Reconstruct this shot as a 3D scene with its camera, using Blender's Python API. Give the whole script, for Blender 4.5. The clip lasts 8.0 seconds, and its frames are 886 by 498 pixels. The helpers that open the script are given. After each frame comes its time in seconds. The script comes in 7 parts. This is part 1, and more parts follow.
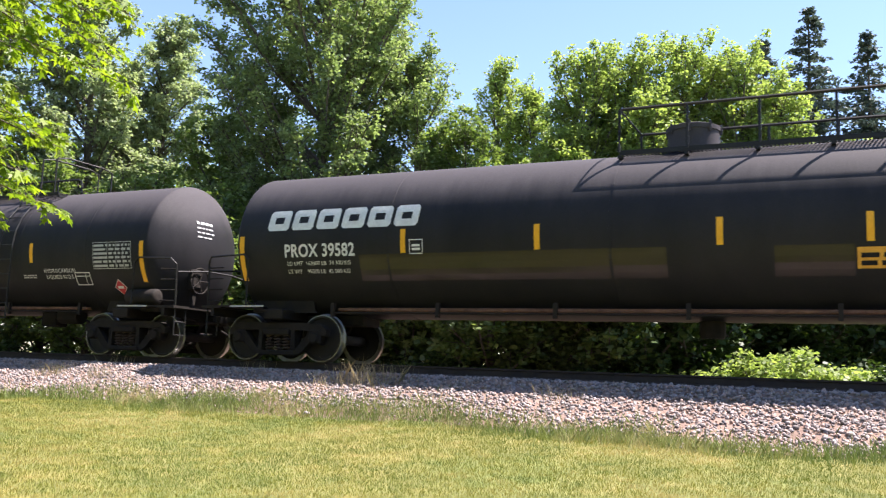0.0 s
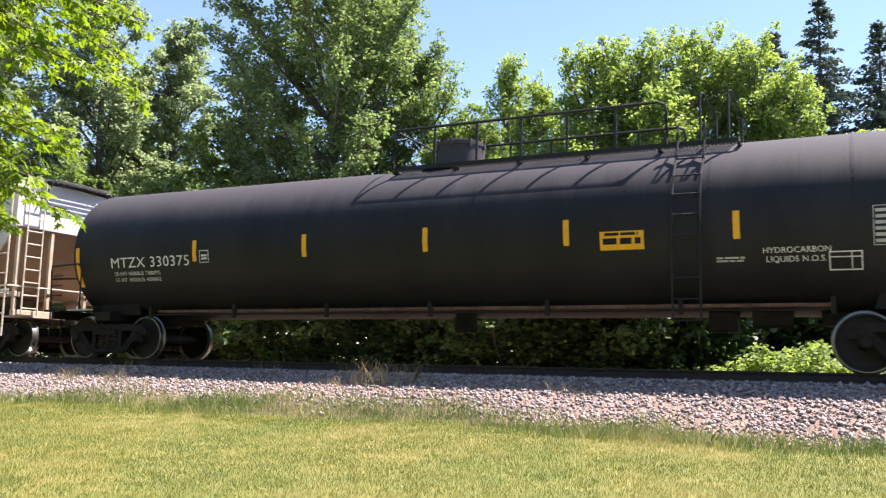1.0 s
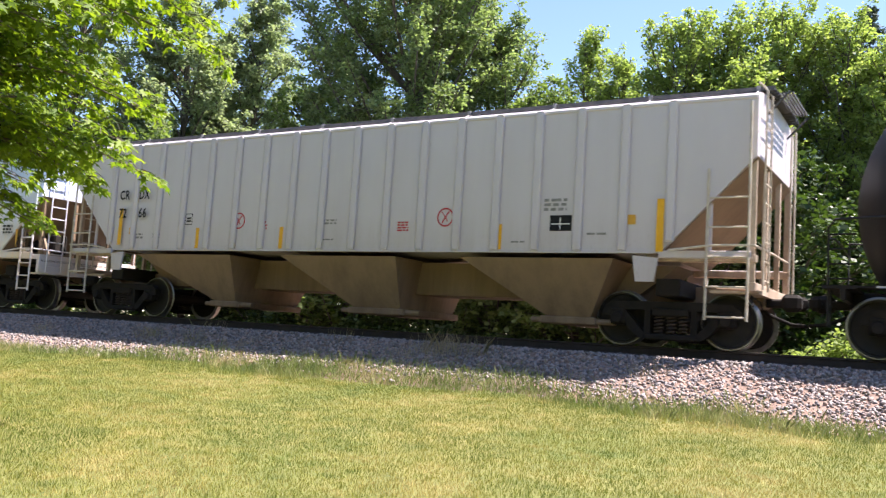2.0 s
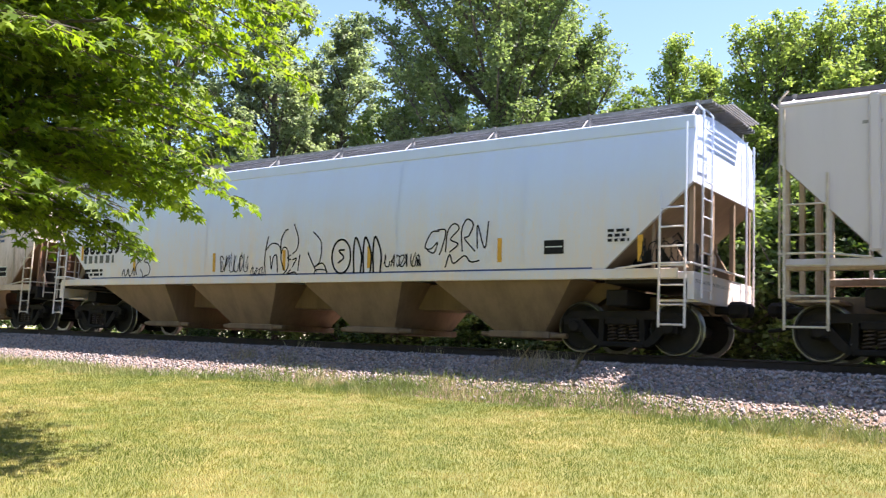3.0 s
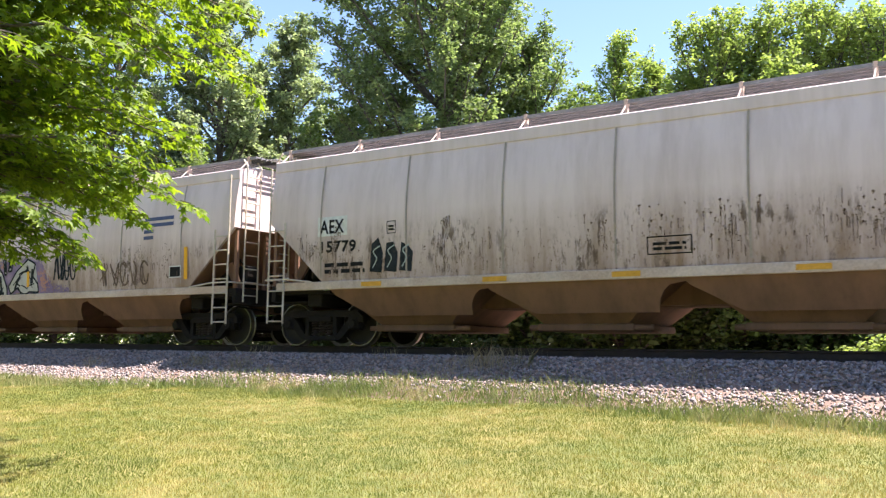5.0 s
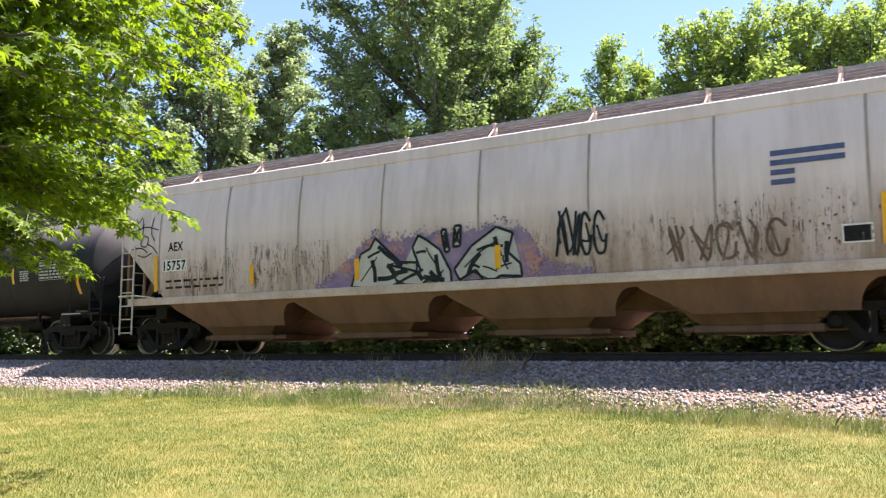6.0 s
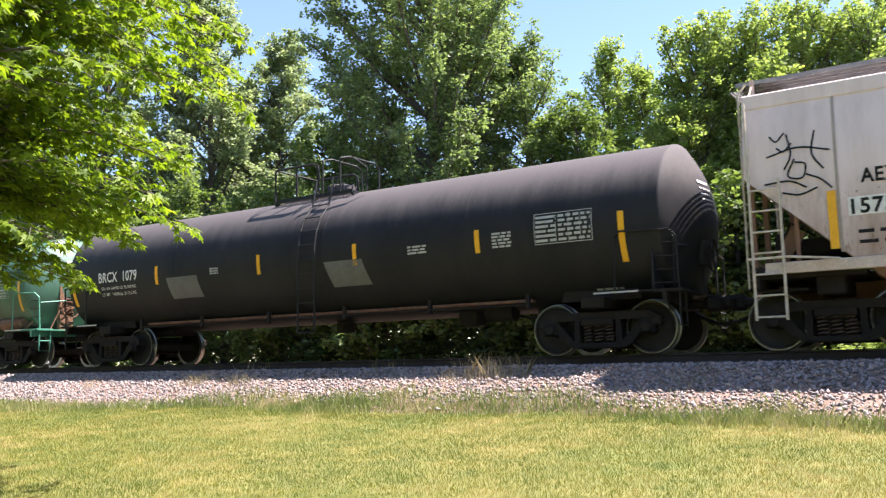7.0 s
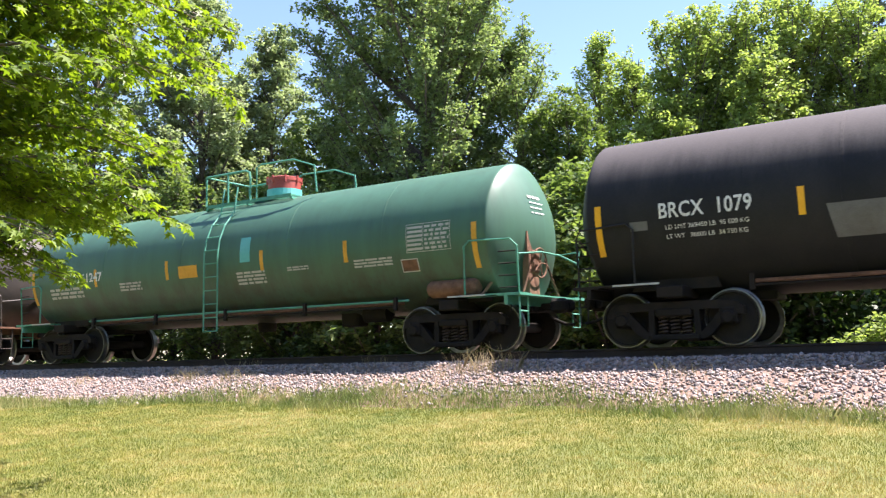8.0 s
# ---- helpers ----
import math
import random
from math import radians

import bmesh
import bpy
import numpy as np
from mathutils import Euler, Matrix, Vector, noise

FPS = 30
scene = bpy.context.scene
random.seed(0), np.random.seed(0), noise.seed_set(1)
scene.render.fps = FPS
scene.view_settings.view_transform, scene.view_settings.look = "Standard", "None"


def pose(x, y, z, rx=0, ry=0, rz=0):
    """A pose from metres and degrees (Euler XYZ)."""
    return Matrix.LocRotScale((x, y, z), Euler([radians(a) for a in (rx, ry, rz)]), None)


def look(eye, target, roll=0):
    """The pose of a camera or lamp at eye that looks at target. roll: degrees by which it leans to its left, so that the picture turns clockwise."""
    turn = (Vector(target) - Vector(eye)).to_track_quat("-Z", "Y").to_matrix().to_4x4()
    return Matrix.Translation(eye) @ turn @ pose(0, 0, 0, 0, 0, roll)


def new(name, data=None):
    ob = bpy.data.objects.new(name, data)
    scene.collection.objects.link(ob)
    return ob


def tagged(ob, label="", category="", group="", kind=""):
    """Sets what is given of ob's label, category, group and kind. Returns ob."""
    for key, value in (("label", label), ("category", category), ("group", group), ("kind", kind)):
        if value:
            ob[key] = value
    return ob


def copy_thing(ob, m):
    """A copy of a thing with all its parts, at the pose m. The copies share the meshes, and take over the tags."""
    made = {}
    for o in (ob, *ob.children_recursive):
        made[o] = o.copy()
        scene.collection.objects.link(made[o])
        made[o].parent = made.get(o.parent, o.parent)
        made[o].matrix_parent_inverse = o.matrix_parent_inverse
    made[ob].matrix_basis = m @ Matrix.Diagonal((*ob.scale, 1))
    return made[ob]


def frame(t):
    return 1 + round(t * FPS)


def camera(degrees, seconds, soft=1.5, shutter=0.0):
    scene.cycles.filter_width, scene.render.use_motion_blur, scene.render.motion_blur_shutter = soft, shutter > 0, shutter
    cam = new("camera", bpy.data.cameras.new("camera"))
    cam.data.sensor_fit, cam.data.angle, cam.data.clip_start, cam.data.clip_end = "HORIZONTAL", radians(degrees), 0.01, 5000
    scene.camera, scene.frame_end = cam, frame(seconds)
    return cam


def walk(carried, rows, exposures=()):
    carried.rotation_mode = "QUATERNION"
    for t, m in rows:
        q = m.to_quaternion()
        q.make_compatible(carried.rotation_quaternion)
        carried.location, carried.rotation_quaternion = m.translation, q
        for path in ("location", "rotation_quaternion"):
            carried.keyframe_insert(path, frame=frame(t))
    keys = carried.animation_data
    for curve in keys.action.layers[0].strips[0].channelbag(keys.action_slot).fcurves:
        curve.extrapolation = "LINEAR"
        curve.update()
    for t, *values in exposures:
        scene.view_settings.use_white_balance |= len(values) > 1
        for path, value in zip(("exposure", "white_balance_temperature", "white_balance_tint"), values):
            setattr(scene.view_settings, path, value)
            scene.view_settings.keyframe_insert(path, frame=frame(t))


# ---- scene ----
# ---- camera: eye on the lawn, panning by hand ----
cam = camera(53.3, 8.0, soft=1.25, shutter=0.05)
EYE = (0.0, 0.0, -0.065)          # z = 0 is the top of the rails
PAN = [  # seconds, yaw, pitch, roll
    (0.0, 24.98, 7.82, -2.08), (0.5, 25.57, 7.78, -1.30), (1.0, 25.85, 7.71, -1.27), (1.5, 26.57, 7.09, -2.68),
    (2.0, 30.41, 5.71, -3.59), (2.2, 32.24, 5.45, -3.46), (3.3, 37.04, 7.05, -2.22), (3.5, 37.40, 7.34, -2.13),
    (4.0, 36.39, 7.02, -1.48), (4.5, 34.86, 6.48, -0.33), (5.0, 33.24, 6.55, -0.70), (6.3, 32.80, 7.05, 0.41),
    (6.5, 32.84, 7.14, 0.67), (7.0, 33.11, 7.29, 1.16), (7.5, 32.98, 7.36, 1.02), (8.0, 32.59, 6.95, 1.39)]
walk(cam, [(t, pose(*EYE, 90 + p, r, y)) for t, y, p, r in PAN], [(0.0, 1.88, 6210, 20), (2.1, 1.83, 6210, 20), (3.4, 1.99, 6210, 20), (8.0, 1.96, 6210, 20)])

# train run: seconds, metres towards +x
RUN = [(0.0, 0.0), (0.5, 7.51), (1.0, 15.01), (1.5, 22.50), (2.0, 29.97), (2.2, 32.96), (3.3, 49.26), (3.5, 52.23),
       (4.0, 59.60), (4.5, 66.94), (5.0, 74.22), (6.3, 93.44), (6.5, 96.39), (7.0, 103.78), (7.5, 111.19), (8.0, 118.58)]
TRACK_Y = 15.375
WHEEL_R = 0.457

# ---- world and sun ----
SUN = Vector((0.38, 0.278, 0.86)).normalized()      # towards the sun
world = bpy.data.worlds.new("sky")
scene.world = world
world.use_nodes = True
wn = world.node_tree
sky = wn.nodes.new("ShaderNodeTexSky")
sky.sky_type = 'NISHITA'
sky.sun_disc = False
sky.sun_elevation = math.asin(SUN.z)
sky.sun_rotation = math.atan2(SUN.x, SUN.y)
sky.air_density, sky.dust_density, sky.ozone_density = 1.0, 0.12, 0.9
wn.links.new(sky.outputs[0], wn.nodes["Background"].inputs[0])
wn.nodes["Background"].inputs[1].default_value = 0.077
sun_data = bpy.data.lights.new("sun", 'SUN')
sun_data.energy, sun_data.angle, sun_data.color = 4.7, radians(0.53), (1.0, 0.925, 0.81)
sun = new("sun", sun_data)
sun.matrix_world = look((30, 30, 60), Vector((30, 30, 60)) - SUN)


# ---- materials ----
def nodes_of(name):
    m = bpy.data.materials.new(name)
    m.use_nodes = True
    nt = m.node_tree
    return m, nt, nt.nodes["Principled BSDF"]


def noise_node(nt, scale, detail=4.0, rough=0.6, stretch=None, coord="Object"):
    tc = nt.nodes.new("ShaderNodeTexCoord")
    mp = nt.nodes.new("ShaderNodeMapping")
    nt.links.new(tc.outputs[coord], mp.inputs[0])
    if stretch:
        mp.inputs["Scale"].default_value = stretch
    n = nt.nodes.new("ShaderNodeTexNoise")
    n.inputs["Scale"].default_value = scale
    n.inputs["Detail"].default_value = detail
    n.inputs["Roughness"].default_value = rough
    nt.links.new(mp.outputs[0], n.inputs["Vector"])
    return n


def ramp(nt, source, stops):
    r = nt.nodes.new("ShaderNodeValToRGB")
    e = r.color_ramp.elements
    while len(e) < len(stops):
        e.new(0.5)
    for el, (pos, col) in zip(e, stops):
        el.position = pos
        el.color = (*col, 1) if len(col) == 3 else col
    nt.links.new(source, r.inputs[0])
    return r


def mix(nt, fac, a, b, mode='MIX'):
    m = nt.nodes.new("ShaderNodeMix")
    m.data_type, m.blend_type = 'RGBA', mode
    for sock, v in ((m.inputs[0], fac), (m.inputs[6], a), (m.inputs[7], b)):
        if hasattr(v, "is_output"):
            nt.links.new(v, sock)
        elif isinstance(v, (int, float)):
            sock.default_value = v
        else:
            sock.default_value = (*v, 1)
    return m.outputs[2]


def add_bump(nt, bsdf, height, strength, dist):
    b = nt.nodes.new("ShaderNodeBump")
    b.inputs["Strength"].default_value, b.inputs["Distance"].default_value = strength, dist
    nt.links.new(height, b.inputs["Height"])
    nt.links.new(b.outputs[0], bsdf.inputs["Normal"])


def surface(name, dark, light, rough=0.6, metal=0.0, scale=3.0, bump=0.2, dist=0.003, stretch=None, fine=60.0, spec=0.4):
    """Two-scale mottled surface between two colours."""
    m, nt, b = nodes_of(name)
    big = noise_node(nt, scale, 5, 0.65, stretch)
    small = noise_node(nt, fine, 3, 0.6)
    c = ramp(nt, big.outputs[0], [(0.3, dark), (0.7, light)])
    f = ramp(nt, small.outputs[0], [(0.3, (0.75, 0.75, 0.75)), (0.7, (1.15, 1.15, 1.15))])
    nt.links.new(mix(nt, 0.6, c.outputs[0], f.outputs[0], 'MULTIPLY'), b.inputs["Base Color"])
    r = ramp(nt, big.outputs[0], [(0.3, (rough - 0.1,) * 3), (0.7, (min(1, rough + 0.12),) * 3)])
    nt.links.new(r.outputs[0], b.inputs["Roughness"])
    b.inputs["Metallic"].default_value = metal
    b.inputs["Specular IOR Level"].default_value = spec
    if bump:
        add_bump(nt, b, small.outputs[0], bump, dist)
    return m


def streaked(name, paint, grime, rust_or_bounce, low, high, amount=0.5, rough=0.55, streak=3.0, low_amount=0.6, spots=0.0):
    """Painted steel with vertical grime streaks; towards the sill (z from low to high) more wheel dirt, or ground
    bounce painted as colour.
    """
    m, nt, b = nodes_of(name)
    tc = nt.nodes.new("ShaderNodeTexCoord")
    sep = nt.nodes.new("ShaderNodeSeparateXYZ")
    nt.links.new(tc.outputs["Object"], sep.inputs[0])
    h = nt.nodes.new("ShaderNodeMapRange")
    h.inputs[1].default_value, h.inputs[2].default_value = low, high
    h.inputs[3].default_value, h.inputs[4].default_value = 1.0, 0.0
    nt.links.new(sep.outputs[2], h.inputs[0])
    st = noise_node(nt, streak, 6, 0.7, (1.0, 1.0, 0.10))
    cloud = noise_node(nt, 0.7, 5, 0.6)
    fine = noise_node(nt, 22, 4, 0.7, (1, 1, 0.35))
    s1 = ramp(nt, st.outputs[0], [(0.42, (0, 0, 0)), (0.75, (1, 1, 1))])
    c1 = ramp(nt, cloud.outputs[0], [(0.35, (0, 0, 0)), (0.75, (1, 1, 1))])
    f1 = ramp(nt, fine.outputs[0], [(0.55, (0, 0, 0)), (0.72, (1, 1, 1))])

    def scaled(sock, k):
        q = nt.nodes.new("ShaderNodeMath")
        q.operation = 'MULTIPLY'
        nt.links.new(sock, q.inputs[0])
        if hasattr(k, "is_output"):
            nt.links.new(k, q.inputs[1])
        else:
            q.inputs[1].default_value = k
        return q.outputs[0]
    col = mix(nt, scaled(s1.outputs[0], amount), paint, grime)
    col = mix(nt, scaled(c1.outputs[0], 0.35 * amount), col, grime)
    col = mix(nt, scaled(scaled(h.outputs[0], s1.outputs[0]), low_amount), col, rust_or_bounce)
    col = mix(nt, scaled(scaled(h.outputs[0], f1.outputs[0]), low_amount), col, rust_or_bounce)
    col = mix(nt, scaled(h.outputs[0], 0.42 * low_amount), col, rust_or_bounce)
    if spots:      # splashes that ran down
        sp = noise_node(nt, 7.0, 5, 0.75, (1, 1, 0.24))
        where = noise_node(nt, 1.1, 3, 0.6)
        s2 = ramp(nt, sp.outputs[0], [(0.52, (0, 0, 0)), (0.59, (1, 1, 1))])
        w2 = ramp(nt, where.outputs[0], [(0.42, (0, 0, 0)), (0.60, (1, 1, 1))])
        h2 = ramp(nt, h.outputs[0], [(0.12, (0, 0, 0)), (0.35, (1, 1, 1))])
        col = mix(nt, scaled(scaled(scaled(s2.outputs[0], w2.outputs[0]), h2.outputs[0]), spots), col, tuple(0.42 * q for q in rust_or_bounce))
    nt.links.new(col, b.inputs["Base Color"])
    b.inputs["Roughness"].default_value = rough
    add_bump(nt, b, cloud.outputs[0], 0.15, 0.02)
    return m


def leafy(name, dark, light, glow, mixing=0.35):
    """Leaves: two tones by leaf and by clump, with light passing through."""
    m, nt, b = nodes_of(name)
    geo = nt.nodes.new("ShaderNodeNewGeometry")
    big = noise_node(nt, 0.9, 3, 0.6)
    add = nt.nodes.new("ShaderNodeMath")
    add.operation = 'MULTIPLY_ADD'
    add.inputs[1].default_value, add.inputs[2].default_value = 0.6, -0.02
    nt.links.new(geo.outputs["Random Per Island"], add.inputs[0])
    add2 = nt.nodes.new("ShaderNodeMath")
    add2.operation = 'MULTIPLY_ADD'
    add2.inputs[1].default_value = 0.5
    nt.links.new(big.outputs[0], add2.inputs[0])
    nt.links.new(add.outputs[0], add2.inputs[2])
    c = ramp(nt, add2.outputs[0], [(0.1, dark), (0.85, light)])
    nt.links.new(c.outputs[0], b.inputs["Base Color"])
    b.inputs["Roughness"].default_value = 0.5
    b.inputs["Specular IOR Level"].default_value = 0.35
    tr = nt.nodes.new("ShaderNodeBsdfTranslucent")
    nt.links.new(mix(nt, 1.0, c.outputs[0], glow, 'MULTIPLY'), tr.inputs[0])
    ms = nt.nodes.new("ShaderNodeMixShader")
    ms.inputs[0].default_value = mixing
    nt.links.new(b.outputs[0], ms.inputs[1])
    nt.links.new(tr.outputs[0], ms.inputs[2])
    nt.links.new(ms.outputs[0], nt.nodes["Material Output"].inputs[0])
    return m


def sunlit_top_black(name, dark, light, lit_tone, low, high, rough=0.5, spec=0.14):
    """Black tank paint, mottled, with a paler dusty tone high on the shell that also paints in sunlight."""
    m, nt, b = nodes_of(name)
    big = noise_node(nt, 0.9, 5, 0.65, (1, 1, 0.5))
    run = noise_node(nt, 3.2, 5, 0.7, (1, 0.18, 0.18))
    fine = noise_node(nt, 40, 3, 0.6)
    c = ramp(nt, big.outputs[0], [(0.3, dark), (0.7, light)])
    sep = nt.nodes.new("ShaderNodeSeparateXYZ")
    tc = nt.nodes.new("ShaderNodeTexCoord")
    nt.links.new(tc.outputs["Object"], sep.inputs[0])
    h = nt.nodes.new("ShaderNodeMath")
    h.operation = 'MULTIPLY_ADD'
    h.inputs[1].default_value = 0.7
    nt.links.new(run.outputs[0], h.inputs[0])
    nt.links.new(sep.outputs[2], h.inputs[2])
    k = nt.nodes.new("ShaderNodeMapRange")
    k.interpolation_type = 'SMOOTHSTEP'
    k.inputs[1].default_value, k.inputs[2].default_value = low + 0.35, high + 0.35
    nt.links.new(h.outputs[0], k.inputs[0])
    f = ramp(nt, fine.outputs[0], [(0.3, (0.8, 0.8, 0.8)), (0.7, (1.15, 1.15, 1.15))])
    col = mix(nt, k.outputs[0], c.outputs[0], lit_tone)
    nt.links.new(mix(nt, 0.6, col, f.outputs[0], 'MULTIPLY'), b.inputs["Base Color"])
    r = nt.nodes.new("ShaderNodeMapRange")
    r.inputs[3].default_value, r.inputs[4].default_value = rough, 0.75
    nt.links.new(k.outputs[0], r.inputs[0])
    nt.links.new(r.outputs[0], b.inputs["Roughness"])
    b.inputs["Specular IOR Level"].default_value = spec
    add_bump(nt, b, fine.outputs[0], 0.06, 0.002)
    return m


# third colour and the two heights: the shell's painted sunlit top
M_BLACK = sunlit_top_black("black_tank_paint", (0.0155, 0.0155, 0.0180), (0.027, 0.0262, 0.0285), (0.066, 0.060, 0.064), 2.7, 3.45)
M_BLACK_OLD = sunlit_top_black("weathered_black_paint", (0.016, 0.0165, 0.0195), (0.030, 0.029, 0.031), (0.100, 0.090, 0.090), 2.55, 3.35, 0.55, 0.14)
M_BROWN = surface("brown_black_paint", (0.03, 0.024, 0.02), (0.07, 0.055, 0.045), 0.6, 0, 1.4, 0.1, 0.002, None, 40)
M_GREEN = streaked("green_tank_paint", (0.058, 0.145, 0.095), (0.042, 0.085, 0.058), (0.052, 0.036, 0.025), 0.75, 2.1, 0.65, 0.5, 2.0, 1.35)
M_GREEN_PIPE = surface("green_rail_paint", (0.06, 0.25, 0.17), (0.12, 0.34, 0.25), 0.5, 0, 6, 0.1)
M_TEAL = surface("teal_patch_paint", (0.10, 0.42, 0.40), (0.16, 0.50, 0.48), 0.5, 0, 4, 0.05)
M_RED = surface("red_dome_paint", (0.30, 0.05, 0.04), (0.42, 0.09, 0.07), 0.5, 0, 4, 0.1)
M_FRAME = surface("dusty_underframe_steel", (0.009, 0.008, 0.0075), (0.028, 0.022, 0.018), 0.8, 0, 5, 0.3, 0.004, spec=0.25)
M_RUST = surface("rusty_steel", (0.09, 0.04, 0.022), (0.24, 0.13, 0.08), 0.85, 0, 6, 0.4, 0.004)
M_TRUCK = surface("dusty_cast_steel", (0.010, 0.0085, 0.0075), (0.031, 0.025, 0.021), 0.85, 0, 4, 0.4, 0.005, spec=0.2)
M_WHEEL = surface("brown_wheel_steel", (0.014, 0.012, 0.011), (0.040, 0.032, 0.027), 0.7, 0.2, 5, 0.2)
M_TREAD = surface("polished_tread_steel", (0.20, 0.19, 0.18), (0.38, 0.37, 0.36), 0.38, 1.0, 8, 0.05)
M_SPRING = surface("spring_steel", (0.04, 0.03, 0.025), (0.09, 0.06, 0.045), 0.6, 0.3, 9, 0.1)
M_YELLOW = surface("yellow_reflective_tape", (0.78, 0.38, 0.010), (0.88, 0.46, 0.02), 0.45, 0, 8, 0.03)
M_YELLOW_OLD = surface("worn_yellow_tape", (0.60, 0.30, 0.03), (0.75, 0.40, 0.05), 0.55, 0, 8, 0.05)
M_WHITE = surface("white_stencil_paint", (0.62, 0.62, 0.60), (0.80, 0.80, 0.78), 0.6, 0, 12, 0.05)
M_DIMWHITE = surface("faded_white_stencil", (0.36, 0.36, 0.35), (0.52, 0.52, 0.50), 0.7, 0, 12, 0.05)
M_GREYPATCH = surface("grey_primer_patch", (0.10, 0.10, 0.10), (0.15, 0.15, 0.15), 0.6, 0, 4, 0.05)
M_BLACKINK = surface("black_stencil_paint", (0.014, 0.014, 0.015), (0.030, 0.029, 0.030), 0.8, 0, 12, 0.03, spec=0.08)
M_FADEDINK = surface("faded_black_stencil", (0.20, 0.185, 0.18), (0.32, 0.30, 0.29), 0.8, 0, 12, 0.03, spec=0.1)
M_REDINK = surface("red_stencil_paint", (0.45, 0.03, 0.045), (0.55, 0.05, 0.065), 0.6, 0, 10, 0.03)
M_BLUEINK = surface("faded_blue_paint", (0.05, 0.07, 0.16), (0.10, 0.12, 0.24), 0.6, 0, 10, 0.03)
M_WHITE_HOPPER = streaked("white_hopper_paint", (0.61, 0.555, 0.57), (0.51, 0.45, 0.44), (0.30, 0.20, 0.12), 1.2, 2.2, 0.35, 0.5, 2.0, 0.30)
# blue paints in the sky's reflection, cream low down the ground's bounce light
M_BLUE_HOPPER = streaked("sky_tinted_hopper_paint", (0.62, 0.70, 0.90), (0.62, 0.62, 0.70), (0.80, 0.64, 0.50), 1.3, 3.15, 0.35, 0.30, 2.0, 1.25)
M_DIRTY_HOPPER = streaked("dirty_cream_hopper_paint", (0.75, 0.625, 0.61), (0.45, 0.35, 0.31), (0.265, 0.165, 0.105), 1.15, 2.62, 0.60, 0.6, 2.2, 1.35, 0.85)
M_TAN = streaked("dirt_covered_slope_sheet", (0.27, 0.185, 0.118), (0.15, 0.098, 0.062), (0.10, 0.06, 0.04), 0.2, 1.6, 0.6, 0.75, 2.5, 0.5)
M_RUSTYBAY = streaked("rusty_slope_sheet", (0.235, 0.125, 0.075), (0.125, 0.070, 0.044), (0.075, 0.048, 0.033), 0.2, 1.6, 0.6, 0.8, 2.5, 0.5)
M_TAN_POST = surface("dusty_tan_post_paint", (0.34, 0.24, 0.165), (0.58, 0.47, 0.37), 0.75, 0, 4, 0.2, 0.003, (1, 1, 0.4))
M_GRATE = surface("dark_walkway_grating", (0.07, 0.075, 0.08), (0.16, 0.145, 0.14), 0.6, 0.4, 6, 0.1)
M_ROOFGREY = surface("grey_walkway_steel", (0.20, 0.195, 0.19), (0.34, 0.33, 0.32), 0.6, 0.4, 6, 0.1)
M_CREAMPIPE = surface("cream_ladder_paint", (0.42, 0.34, 0.25), (0.66, 0.60, 0.50), 0.6, 0, 7, 0.2)
M_PURPLE = surface("purple_spray_paint", (0.17, 0.115, 0.25), (0.34, 0.25, 0.38), 0.55, 0, 3, 0.03)
M_PINK = surface("orange_pink_spray_paint", (0.45, 0.20, 0.14), (0.50, 0.28, 0.25), 0.55, 0, 5, 0.03)
M_SILVER = surface("grey_green_spray_paint", (0.30, 0.36, 0.35), (0.46, 0.50, 0.48), 0.45, 0, 3, 0.03)
M_DKTEAL = surface("dark_teal_spray_paint", (0.014, 0.018, 0.022), (0.040, 0.046, 0.052), 0.8, 0, 6, 0.03, spec=0.08)
M_RAIL = surface("brown_rail_steel", (0.030, 0.022, 0.018), (0.07, 0.05, 0.04), 0.8, 0.1, 4, 0.3)
M_RAILTOP = surface("polished_rail_head", (0.40, 0.40, 0.40), (0.60, 0.60, 0.60), 0.25, 1.0, 8, 0.03)
M_TIE = surface("creosoted_timber", (0.020, 0.016, 0.013), (0.055, 0.045, 0.036), 0.9, 0, 2, 0.6, 0.01, (0.4, 4, 4), 30)
M_BARK = surface("grey_brown_bark", (0.07, 0.055, 0.042), (0.17, 0.145, 0.12), 0.9, 0, 3, 0.8, 0.02, (3, 3, 0.6), 18)
M_POPLAR = leafy("poplar_leaf", (0.165, 0.205, 0.115), (0.365, 0.415, 0.250), (1.15, 1.25, 0.8), 0.52)
M_COTTONWOOD = leafy("cottonwood_leaf", (0.105, 0.150, 0.065), (0.290, 0.345, 0.165), (1.15, 1.3, 0.7), 0.50)
M_MAPLE = leafy("boxelder_leaf", (0.175, 0.235, 0.070), (0.350, 0.420, 0.150), (1.2, 1.28, 0.65), 0.54)
M_LOCUST = leafy("bright_maple_leaf", (0.055, 0.115, 0.012), (0.235, 0.315, 0.032), (1.45, 1.5, 0.40), 0.48)
M_WOODS = leafy("shaded_woods_leaf", (0.080, 0.125, 0.042), (0.215, 0.280, 0.100), (1.3, 1.4, 0.6), 0.46)
M_SPRUCE = leafy("blue_spruce_needle", (0.050, 0.072, 0.066), (0.110, 0.140, 0.128), (1, 1.1, 0.9), 0.25)
# leaf colour darkened to paint in the shade at the wood's foot
M_SHADE_LEAF = leafy("shade_dark_leaf", (0.022, 0.046, 0.012), (0.066, 0.105, 0.030), (1.3, 1.4, 0.5), 0.32)
M_GLOSSPATCH = surface("reflection_band_gloss", (0.020, 0.016, 0.014), (0.030, 0.024, 0.021), 0.16, 0, 1.0, 0.02)
